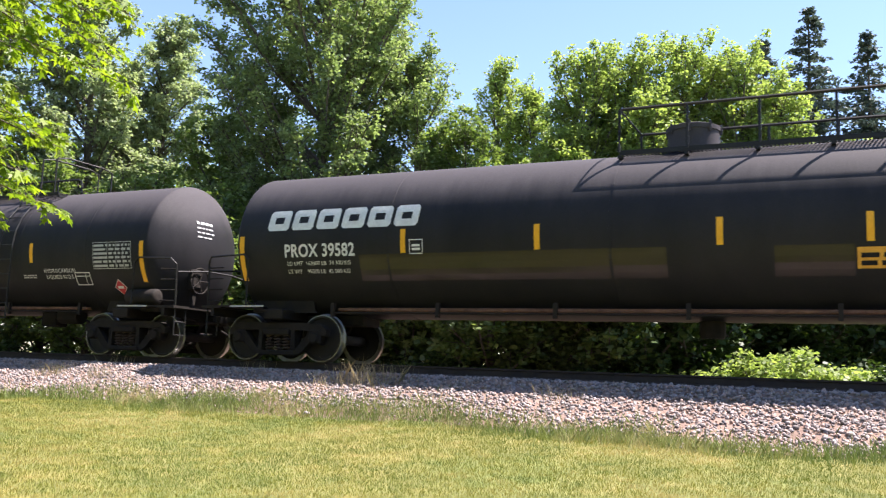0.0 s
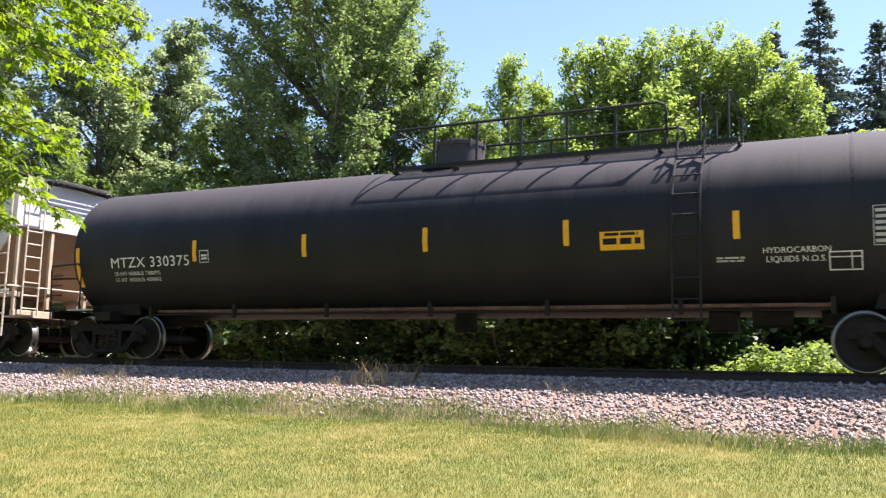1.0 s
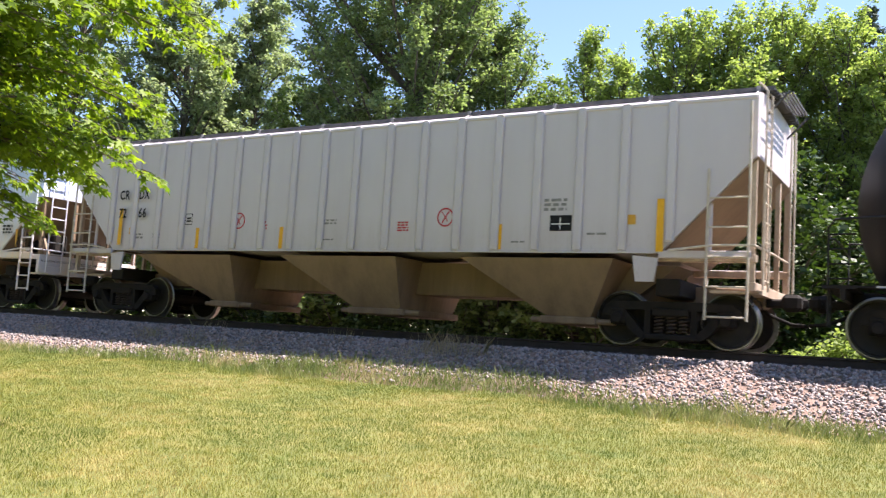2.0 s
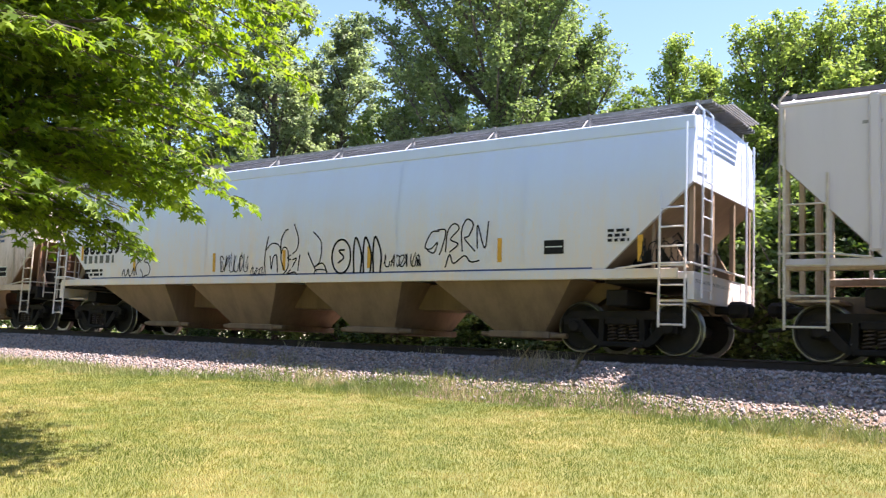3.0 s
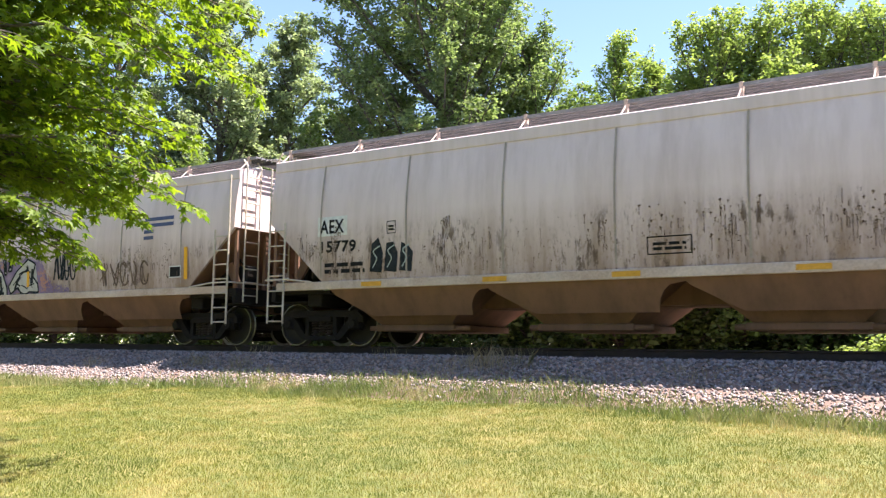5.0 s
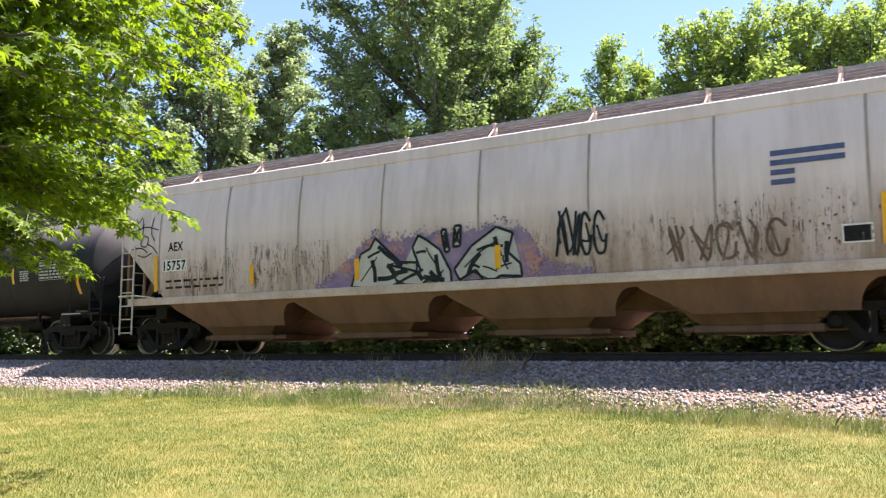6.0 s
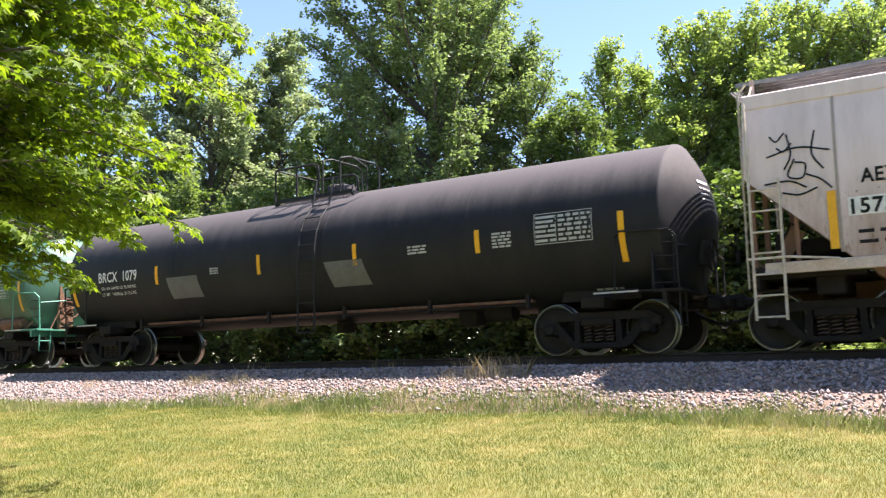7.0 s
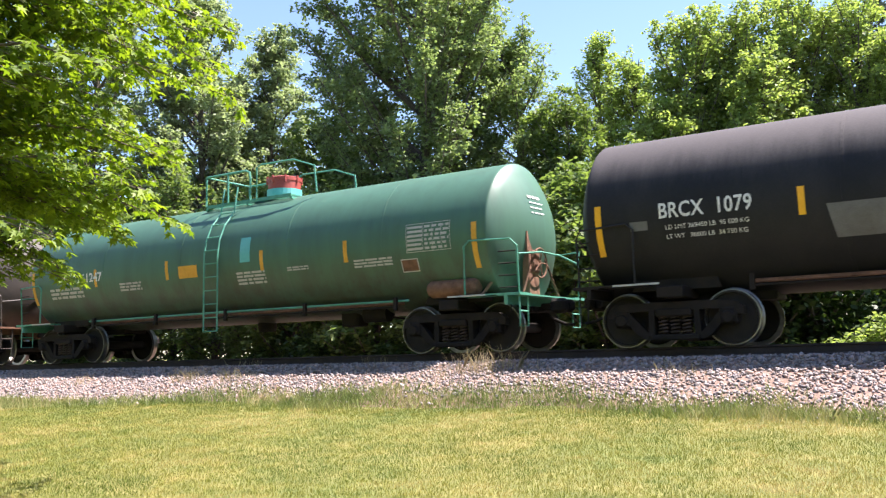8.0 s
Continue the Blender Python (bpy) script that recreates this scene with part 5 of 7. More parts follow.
def grime_drips(car, x0, x1, depth, seed, n=90, low=1.45, high=2.35):
    """Dark splashes and runs of dirt on the lower half of the side: many small flecks in clumps, a few heavy stains."""
    rnd = random.Random(seed)
    bm = bmesh.new()
    clumps = [(rnd.uniform(x0, x1), rnd.uniform(0.10, 0.40)) for _ in range(13)]
    heavy = [rnd.uniform(x0 + 1, x1 - 0.5) for _ in range(3)]
    for k in range(n * 4):
        u = rnd.random()
        if u < 0.22:
            x, z = rnd.choice(heavy) + rnd.gauss(0, 0.07), rnd.uniform(low, high + 0.1)
        elif u < 0.80:
            c, w = rnd.choice(clumps)
            x, z = c + rnd.gauss(0, w), low + (high - low) * min(1.0, max(0.0, rnd.gauss(0.55, 0.22)))
        else:
            x, z = rnd.uniform(x0, x1), rnd.uniform(low, high)
        if not x0 < x < x1:
            continue
        l, w = rnd.choice((0.02, 0.03, 0.05, 0.08, 0.14, 0.30)) * rnd.uniform(0.6, 1.3), rnd.uniform(0.004, 0.013)
        l = min(l, z - low + 0.06)
        stroke(bm, [(x, z), (x + rnd.uniform(-0.008, 0.008), z - l * 0.5), (x + rnd.uniform(-0.006, 0.006), z - l)], w)
        if rnd.random() < 0.55:
            r = w * rnd.uniform(0.9, 2.0)
            bm.faces.new([bm.verts.new((x + r * math.cos(q) * rnd.uniform(0.5, 1.3), 0, z + r * math.sin(q) * rnd.uniform(0.5, 1.5))) for q in np.linspace(0, math.tau, 7)[:-1]])
    tagged(part("grime_run", lay(bm, 0, 0, lambda z: depth(z, 0.009)), M_SPOT, car, "dark brown dirt runs"), kind="stuff")


def car_e():
    at = -78.95
    car, d = dirty_hopper(at, -87.75, -69.88, (-7.75, 7.75), [x - at for x in (-86.3, -84.13, -81.99, -79.84, -77.65, -75.5, -73.35, -71.2)])
    sign(car, "blank_panel", quad(bmesh.new(), 0, 0, 0.78, 0.40), -86.38 - at, 2.24, d, M_WHITE, "fresh white patch behind the mark")
    sign(car, "car_mark", text_bm("AEX", 0.27, 1.1, 0.010, 0, 0.64), -86.32 - at, 2.30, raised(d, 0.004), M_BLACKINK, "black stencilled car mark")
    sign(car, "car_mark", text_bm("15779", 0.22, 1.1, 0.010, 0, 0.93), -86.30 - at, 1.91, d, M_BLACKINK, "black stencilled car mark")
    sign(car, "weight_stencil", bars_bm(1.05, 0.26, 2, 4, 12), -86.2 - at, 1.47, d, M_BLACKINK, "small black weight stencil")
    bm = bmesh.new()
    for k in range(3):
        b = 0.36 * k
        bm.faces.new([bm.verts.new(v) for v in ((b + 0.02, 0, 0.05), (b + 0.32, 0, 0.02), (b + 0.36, 0, 0.4), (b + 0.25, 0, 0.72 - 0.1 * k), (b + 0.08, 0, 0.6))])
    sign(car, "dark_graffiti", bm, -85.05 - at, 1.42, d, M_DKTEAL, "dark block graffiti")
    bm = bmesh.new()
    for k in range(3):
        stroke(bm, [(0.1 + 0.36 * k, 0.12), (0.2 + 0.36 * k, 0.3), (0.12 + 0.36 * k, 0.45), (0.28 + 0.36 * k, 0.55)], 0.025)
    sign(car, "graffiti_line", bm, -85.05 - at, 1.42, raised(d, 0.004), M_SILVER)
    box_print(car, -84.6 - at, 2.2, 0.22, 0.25, d, M_BLACKINK)
    for k in range(4):
        for u, v in ((0.0, 0.42 - 0.06 * (3 - k)), (0.66 + 0.05 * (3 - k), 1.12)) if k < 3 else ((0.0, 1.12),):
            sign(car, "emblem_bar", quad(bmesh.new(), u, 0, v, 0.085), -72.95 - at, 2.62 + 0.15 * k, d, M_BLUEINK, "faded blue bar of a worn emblem")
    bm, rnd = bmesh.new(), random.Random(6)
    for k in range(70):
        x, z, r = rnd.gauss(0.56, 0.17), abs(rnd.gauss(0.0, 0.20)), rnd.uniform(0.03, 0.09)
        bm.faces.new([bm.verts.new((x + r * math.cos(q) * rnd.uniform(0.5, 1.3), -0.00002 * k, z + r * math.sin(q) * rnd.uniform(0.5, 1.3))) for q in np.linspace(0, math.tau, 9)[:-1]])
    spray(bm, -72.95 - at, 2.58, d, 0.006)
    tagged(part("worn_patch", bm, M_WORN, car, "tan patch where the emblem has worn away"), kind="stuff")
    sign(car, "data_panel", quad(bmesh.new(), 0, 0, 0.48, 0.32), -72.05 - at, 1.55, d, M_BLACKINK, "black data panel with white frame")
    sign(car, "data_panel_frame", outline_bm(0.48, 0.32, 0.025), -72.05 - at, 1.55, raised(d, 0.004), M_WHITE)
    sign(car, "data_panel_bar", quad(bmesh.new(), 0, 0, 0.4, 0.02), -72.0 - at, 1.7, raised(d, 0.004), M_WHITE)
    sign(car, "stencil_frame", outline_bm(0.75, 0.30, 0.02), -79.3 - at, 1.52, d, M_BLACKINK, "black stencilled frame")
    sign(car, "stencil_print", bars_bm(0.55, 0.16, 2, 2, 7), -79.2 - at, 1.59, d, M_BLACKINK)
    grime_drips(car, -8.0, 6.5, d, 5, 210)
    for x in (-85.2, -82.4, -79.9, -77.0, -73.9):
        sign(car, "sill_reflector", quad(bmesh.new(), 0, 0, 0.5, 0.09), x - at, 1.18, lambda z: d(1.28) - 0.056, M_YELLOW_OLD, "yellow reflective strip on the sill")
    return car


def spray(bm, x, z, depth, lift):
    """Lays loose paint blotches on a side, each a hair above the last."""
    for v in bm.verts:
        v.co = Vector((v.co.x + x, v.co.y + depth(v.co.z + z) - lift, v.co.z + z))
    for f in bm.faces:
        f.normal_update()
        if f.normal.y > 0:
            f.normal_flip()


def car_f():
    at = -98.2
    car, d = dirty_hopper(at, -107.15, -88.85, (-7.87, 7.87), [x - at for x in (-105.83, -103.62, -101.48, -99.31, -97.1, -94.93, -92.8, -90.6)])
    sign(car, "car_mark", text_bm("AEX", 0.20, 1.1, 0.008, 0, 0.51), -105.52 - at, 2.38, d, M_BLACKINK, "black stencilled car mark")
    sign(car, "blank_panel", quad(bmesh.new(), 0, 0, 0.83, 0.27), -105.71 - at, 1.91, d, M_WHITE, "fresh white patch behind the number")
    sign(car, "car_mark", text_bm("15757", 0.21, 1.1, 0.008, 0, 0.76), -105.67 - at, 1.94, raised(d, 0.004), M_BLACKINK, "black stencilled car mark")
    sign(car, "weight_stencil", bars_bm(1.9, 0.3, 2, 9, 12, 0.34), -105.6 - at, 1.5, d, M_BLACKINK, "small black weight stencil")
    bm = bmesh.new()
    for q in ([(.1, .95), (.2, .85), (.32, .98)], [(.05, .62), (.5, .72), (.95, .62)], [(.35, .95), (.4, .62), (.3, .4)], [(.75, .95), (.7, .6), (.85, .35)], [(.45, .55), (.35, .3), (.55, .25), (.6, .45), (.45, .5)],
              [(.0, .2), (.35, .22), (.6, .1)], [(.6, .3), (.8, .2), (.95, .05)], [(.25, .05), (.5, .0), (.75, .08)], [(.2, .75), (.3, .68), (.42, .8)]):
        stroke(bm, q, 0.028)
    sign(car, "tag_scrawl", bm, -106.85 - at, 2.3, d, M_DKTEAL, "dark spray-painted scrawl")
    # wild-style piece: soft cloud, outlined angular forms, highlights
    bm = bmesh.new()
    rnd = random.Random(8)
    top = [(0.0, 0.12), (0.37, 0.30), (0.77, 0.64), (1.36, 1.12), (1.92, 0.97), (2.46, 1.05), (2.97, 0.99), (3.86, 1.08), (4.33, 1.10), (4.77, 0.94), (5.01, 0.50), (5.24, 0.25), (6.0, 0.1)]
    tx, tz = [a for a, _ in top], [b for _, b in top]
    for k in range(2400):
        x = rnd.uniform(-0.1, 6.0)
        lim = float(np.interp(x, tx, tz))
        z = lim * rnd.random() ** 0.7 + rnd.gauss(0, 0.05)
        r = rnd.uniform(0.006, 0.026) if z > lim - 0.16 else rnd.uniform(0.03, 0.11)
        if z - r < -0.02 or z + r > lim + 0.16:
            continue
        bm.faces.new([bm.verts.new((x + r * math.cos(q) * rnd.uniform(0.7, 1.2), -0.000004 * k, z + r * math.sin(q) * rnd.uniform(0.7, 1.2))) for q in np.linspace(0, math.tau, 9)[:-1]])
    spray(bm, -100.9 - at, 1.28, d, 0.0)
    tagged(part("graffiti_cloud", bm, M_PURPLE, car, "purple spray-painted cloud"), kind="stuff")
    bm = bmesh.new()
    for k in range(420):
        x0, z0, r0 = rnd.choice(((1.3, 0.85, 0.18), (2.0, 0.75, 0.2), (4.85, 0.5, 0.2), (4.9, 0.25, 0.2), (0.7, 0.4, 0.15), (3.0, 0.85, 0.15)))
        r = rnd.uniform(0.006, 0.030)
        x, z = x0 + rnd.gauss(0, r0 * 0.6), z0 + rnd.gauss(0, r0 * 0.5)
        bm.faces.new([bm.verts.new((x + r * math.cos(q) * rnd.uniform(0.7, 1.2), -0.00001 * k, z + r * math.sin(q))) for q in np.linspace(0, math.tau, 8)[:-1]])
    spray(bm, -100.9 - at, 1.28, d, 0.0105)
    tagged(part("graffiti_glow", bm, M_PINK, car, "orange-pink spray-painted spots"), kind="stuff")
    forms = [[(0.44, 1.31), (0.69, 1.95), (0.92, 2.04), (1.06, 2.24), (1.64, 1.74), (2.04, 1.71), (2.03, 1.54), (1.34, 1.71), (1.55, 1.39), (1.76, 1.30), (0.93, 1.27)],
             [(1.49, 1.31), (1.87, 1.45), (2.13, 1.53), (1.94, 2.0), (2.08, 2.22), (2.26, 2.13), (2.56, 1.92), (2.79, 1.51), (2.81, 1.24), (2.53, 1.25), (2.39, 1.46), (2.13, 1.28)],
             [(2.6, 2.27), (2.7, 2.3), (2.78, 1.88), (2.68, 1.86)], [(2.9, 2.34), (3.04, 2.34), (3.01, 1.96), (2.86, 1.95)],
             [(2.87, 1.53), (3.25, 1.94), (3.78, 2.25), (4.12, 2.12), (4.01, 1.78), (4.25, 1.57), (4.28, 1.34), (3.83, 1.37), (3.59, 1.19), (3.33, 1.5), (2.98, 1.33)],
             [(0.11, 1.27), (2.33, 1.26), (3.12, 1.26), (4.28, 1.31), (4.33, 1.22), (0.11, 1.18)]]
    fill, edge, shine = bmesh.new(), bmesh.new(), bmesh.new()
    for f in forms:
        fill.faces.new([fill.verts.new((x, 0, z)) for x, z in f])
        for p, q in zip(f, f[1:] + f[:1]):
            stroke(edge, [p, ((p[0] + q[0]) / 2, (p[1] + q[1]) / 2), q], 0.05)
        cx, cz = sum(p[0] for p in f) / len(f), sum(p[1] for p in f) / len(f)
        for p, q in zip(f, f[2:] + f[:2]):
            if rnd.random() < 0.7:
                a2 = (p[0] * 0.72 + cx * 0.28, p[1] * 0.72 + cz * 0.28)
                b2 = (q[0] * 0.55 + cx * 0.45, q[1] * 0.55 + cz * 0.45)
                stroke(shine, [a2, ((a2[0] + b2[0]) / 2 + rnd.uniform(-0.05, 0.05), (a2[1] + b2[1]) / 2 + rnd.uniform(-0.05, 0.05)), b2], rnd.choice((0.03, 0.05, 0.09)))
    bmesh.ops.triangulate(fill, faces=fill.faces)
    sign(car, "graffiti_form", fill, -100.5 - at, 0, raised(d, 0.016), M_PALE, "pale grey angular graffiti forms")
    sign(car, "graffiti_outline", edge, -100.5 - at, 0, raised(d, 0.020), M_DKTEAL, "dark outlines of the graffiti")
    tagged(sign(car, "graffiti_shade", shine, -100.5 - at, 0, raised(d, 0.022), M_DKTEAL), kind="stuff")
    bm = bmesh.new()
    scrawl(bm, 1.0, 0.8, 4, 0.05, 33)
    sign(car, "tag_scrawl", bm, -95.6 - at, 1.6, raised(d, 0.008), M_DKTEAL, "dark spray-painted scrawl")
    bm = bmesh.new()
    scrawl(bm, 1.9, 0.62, 5, 0.05, 37)
    sign(car, "tag_scrawl", bm, -93.6 - at, 1.40, raised(d, 0.004), M_SPOT, "dark spray-painted scrawl")
    for k in range(4):
        sign(car, "emblem_bar", quad(bmesh.new(), 0, 0, 1.05 if k > 1 else 0.35, 0.085), -91.95 - at, 2.50 + 0.15 * k, d, M_BLUEINK, "faded blue bar of a worn emblem")
    sign(car, "data_panel", quad(bmesh.new(), 0, 0, 0.42, 0.28), -91.0 - at, 1.55, d, M_BLACKINK, "black data panel with white frame")
    sign(car, "data_panel_frame", outline_bm(0.42, 0.28, 0.025), -91.0 - at, 1.55, raised(d, 0.004), M_WHITE)
    for x, z, h in ((-105.92, 1.45, 0.85), (-102.8, 1.5, 0.42), (-99.91, 1.45, 0.42), (-96.7, 1.5, 0.42), (-90.4, 1.5, 0.75)):
        sign(car, "reflector_strip", quad(bmesh.new(), -0.06, 0, 0.06, h), x - at, z, raised(d, 0.026), M_YELLOW, "yellow reflective strip")
    grime_drips(car, -7.6, -2.4, d, 15, 80, 1.45, 2.3)
    grime_drips(car, 4.5, 8.0, d, 16, 50, 1.45, 2.3)
    return car


# ---- ground, ballast and track ----
def ground_z(x, y):
    wob = 0.05 * math.sin(0.31 * x + 0.4) + 0.03 * math.sin(0.83 * x + y * 0.5)
    if y < 0:
        return -1.66 + wob * 0.5
    if y < 11.8:
        return -0.82 - (11.8 - y) * 0.0712 + wob * 0.5
    if y < 13.7:
        return -0.82 + (y - 11.8) * 0.28
    if y < 17.0:
        return -0.29
    if y < 19.5:
        return -0.29 - (y - 17.0) * 0.24
    return -0.89 + wob + min(1.2, (y - 19.5) * 0.035)


def lawn_edge(x):
    rim = float(np.interp(x, (-40, -20, -16, -13, -8, -5, -3, -1, 4), (11.3, 11.1, 11.1, 11.7, 11.95, 11.7, 11.4, 11.1, 10.9)))
    return rim + 0.10 * math.sin(0.9 * x + 1.0) + 0.10 * math.sin(1.9 * x) + 0.06 * math.sin(4.1 * x)


def ground_material():
    m, nt, b = nodes_of("soil_and_grass")
    big = noise_node(nt, 0.35, 4, 0.6)
    mid = noise_node(nt, 2.2, 5, 0.65)
    fine = noise_node(nt, 45, 3, 0.7)
    a = ramp(nt, mid.outputs[0], [(0.30, (0.12, 0.14, 0.035)), (0.55, (0.20, 0.20, 0.06)), (0.75, (0.30, 0.26, 0.10))])
    c = ramp(nt, big.outputs[0], [(0.35, (0.85, 0.95, 0.8)), (0.65, (1.2, 1.08, 1.05))])
    f = ramp(nt, fine.outputs[0], [(0.3, (0.55, 0.55, 0.5)), (0.7, (1.25, 1.25, 1.2))])
    col = mix(nt, 1.0, a.outputs[0], c.outputs[0], 'MULTIPLY')
    nt.links.new(mix(nt, 0.8, col, f.outputs[0], 'MULTIPLY'), b.inputs["Base Color"])
    b.inputs["Roughness"].default_value = 0.95
    add_bump(nt, b, fine.outputs[0], 0.8, 0.03)
    return m


def build_ground():
    xs = np.concatenate([[-900, -400, -200, -120, -80], np.arange(-60, 30, 0.5), [40, 60, 100, 200, 400, 900]])
    ys = np.concatenate([[-900, -300, -100, -40, -15], np.arange(-6, 11, 0.5), np.arange(11, 20, 0.25), np.arange(20, 45, 1.0), [60, 90, 150, 300, 900]])
    verts = [(x, y, ground_z(x, y)) for y in ys for x in xs]
    nx = len(xs)
    faces = [(j * nx + i, j * nx + i + 1, (j + 1) * nx + i + 1, (j + 1) * nx + i) for j in range(len(ys) - 1) for i in range(nx - 1)]
    me = bpy.data.meshes.new("ground")
    me.from_pydata(verts, [], faces)
    me.materials.append(ground_material())
    for f in me.polygons:
        f.use_smooth = True
    tagged(new("ground", me), "mown lawn and soil rising to the railway", "ground", kind="structure")


def bed_z(y):
    if y < 13.55:
        return -0.835 + (y - 11.6) * (0.325 if y > 11.6 else 0.25)
    if y < 17.2:
        return -0.20
    return -0.20 - (y - 17.2) * 0.32


def foot_z(x, y):
    return max(bed_z(y), ground_z(x, y)) if y < 13 else bed_z(y)


def build_ballast():
    xs = np.arange(-62, 28, 0.6)
    ys = [10.75, 10.9, 11.05, 11.2, 11.35, 11.5, 11.65, 11.8, 11.95, 12.1, 12.3, 12.6, 13.0, 13.3, 13.55, 13.8, 14.5, 15.4, 16.5, 17.2, 18.0, 19.0]
    verts = [(x, y, foot_z(x, y) - (0.06 if k == 0 or y < lawn_edge(x) - 0.1 else -0.006) + 0.006 * math.sin(1.3 * x + 2 * y)) for k, y in enumerate(ys) for x in xs]
    nx = len(xs)
    faces = [(j * nx + i, j * nx + i + 1, (j + 1) * nx + i + 1, (j + 1) * nx + i) for j in range(len(ys) - 1) for i in range(nx - 1)]
    me = bpy.data.meshes.new("ballast_bed")
    me.from_pydata(verts, [], faces)
    m = surface("gritty_ballast_bed", (0.155, 0.100, 0.074), (0.30, 0.205, 0.165), 0.95, 0, 1.2, 0.9, 0.02, None, 30)
    me.materials.append(m)
    tagged(new("ballast_bed", me), "gritty brown gravel bed under the track", "ballast", kind="structure")
    # loose stones
    rng = np.random.default_rng(5)
    n = 62000
    px = rng.uniform(-34, 2.5, n)
    py = 10.8 + 3.5 * rng.random(n) ** 0.80
    rim = np.array([lawn_edge(x) for x in px]) + 0.08
    keep = rng.random(n) < np.clip((py - rim + 0.05) / 0.45, -0.1, 0.78) + 0.14 * (py > rim - 0.3)
    px, py = px[keep], py[keep]
    n = len(px)
    pz = np.array([foot_z(x, y) for x, y in zip(px, py)]) + rng.uniform(-0.005, 0.03, n)
    stones(px, py, pz, rng, 0.0225, "ballast_stones", (0.130, 0.114, 0.110), (0.37, 0.318, 0.305))


def stones(px, py, pz, rng, size, name, dark, light):
    n = len(px)
    ico = np.array([(-1, -0.8, 0), (1, -0.7, 0.1), (0.8, 1, 0), (-0.9, 0.8, -0.1), (-0.3, -0.2, 0.95), (0.5, 0.3, 0.8), (0, 0, -1)])
    tri = np.array([(0, 1, 4), (1, 5, 4), (1, 2, 5), (2, 3, 5), (3, 4, 5), (3, 0, 4), (1, 0, 6), (2, 1, 6), (3, 2, 6), (0, 3, 6)])
    sc = size * rng.lognormal(0, 0.28, (n, 1, 1)) * rng.uniform(0.65, 1.3, (n, 1, 3))
    v = ico[None] * rng.uniform(0.75, 1.2, (n, 7, 1)) * sc
    a = rng.uniform(0, math.tau, n)
    b = rng.uniform(-0.6, 0.6, n)
    ca, sa, cb, sb = np.cos(a)[:, None], np.sin(a)[:, None], np.cos(b)[:, None], np.sin(b)[:, None]
    x, y, z = v[..., 0], v[..., 1], v[..., 2]
    y, z = y * cb - z * sb, y * sb + z * cb
    x, y = x * ca - y * sa, x * sa + y * ca
    v = np.stack([x + px[:, None], y + py[:, None], z + pz[:, None]], -1).reshape(-1, 3)
    f = (tri[None] + 7 * np.arange(n)[:, None, None]).reshape(-1, 3)
    me = polys(name, v, f)
    m, nt, bs = nodes_of("crushed_stone")
    geo = nt.nodes.new("ShaderNodeNewGeometry")
    c = ramp(nt, geo.outputs["Random Per Island"], [(0.0, dark), (0.35, tuple(0.5 * (p + q) for p, q in zip(dark, light))), (0.7, light), (0.85, (0.44, 0.31, 0.26)), (1.0, (0.30, 0.21, 0.17))])
    g = noise_node(nt, 90, 3, 0.7)
    gr = ramp(nt, g.outputs[0], [(0.3, (0.7, 0.7, 0.7)), (0.7, (1.2, 1.2, 1.2))])
    nt.links.new(mix(nt, 0.7, c.outputs[0], gr.outputs[0], 'MULTIPLY'), bs.inputs["Base Color"])
    bs.inputs["Roughness"].default_value = 0.9
    me.materials.append(m)
    tagged(new(name, me), "crushed grey and pinkish ballast stones", "ballast", kind="stuff")


def polys(name, v, f):
    """A mesh from arrays of points and equal-sized faces."""
    me = bpy.data.meshes.new(name)
    k = f.shape[1]
    me.vertices.add(len(v))
    me.vertices.foreach_set("co", np.asarray(v, np.float32).ravel())
    me.loops.add(f.size)
    me.loops.foreach_set("vertex_index", np.asarray(f, np.int32).ravel())
    me.polygons.add(len(f))
    me.polygons.foreach_set("loop_start", np.arange(0, f.size, k, dtype=np.int32))
    me.update(calc_edges=True)
    me.validate()
    return me


def build_track():
    prof = [(-0.07, -0.17), (0.07, -0.17), (0.07, -0.155), (0.012, -0.135), (0.010, -0.04), (0.036, -0.03), (0.036, -0.004), (0.028, 0.0), (-0.028, 0.0), (-0.036, -0.004), (-0.036, -0.03), (-0.010, -0.04), (-0.012, -0.135), (-0.07, -0.155)]
    for y in (TRACK_Y - 0.755, TRACK_Y + 0.755):
        bm = bmesh.new()
        a = [bm.verts.new((-120, y + p, z)) for p, z in prof]
        b = [bm.verts.new((40, y + p, z)) for p, z in prof]
        n = len(a)
        for k in range(n):
            bm.faces.new((a[k], b[k], b[(k + 1) % n], a[(k + 1) % n]))
        bm.faces.new(a[::-1]), bm.faces.new(b)
        bmesh.ops.recalc_face_normals(bm, faces=bm.faces)
        r = part("rail", bm, M_RAIL)
        r.data.materials.append(M_RAILTOP)
        for f in r.data.polygons:
            if f.normal.z > 0.9 and f.center.z > -0.001:
                f.material_index = 1
        tagged(r, "rusty brown steel rail with polished head", "rail", "rails of the track")
    bm = box(bmesh.new(), -0.115, 0.115, -1.3, 1.3, -0.35, -0.172, 0.015)
    tie = part("railway_tie", bm, M_TIE)
    tagged(tie, "dark creosoted timber railway tie in the ballast", "railway tie", "ties of the track")
    tie.matrix_basis = pose(-36, TRACK_Y, 0)
    for k in range(1, 82):
        copy_thing(tie, pose(-36 + 0.5 * k, TRACK_Y + 0.02 * math.sin(k * 2.3), 0.004 * math.sin(k * 1.7), 0, 0, 0.6 * math.sin(k * 1.1)))


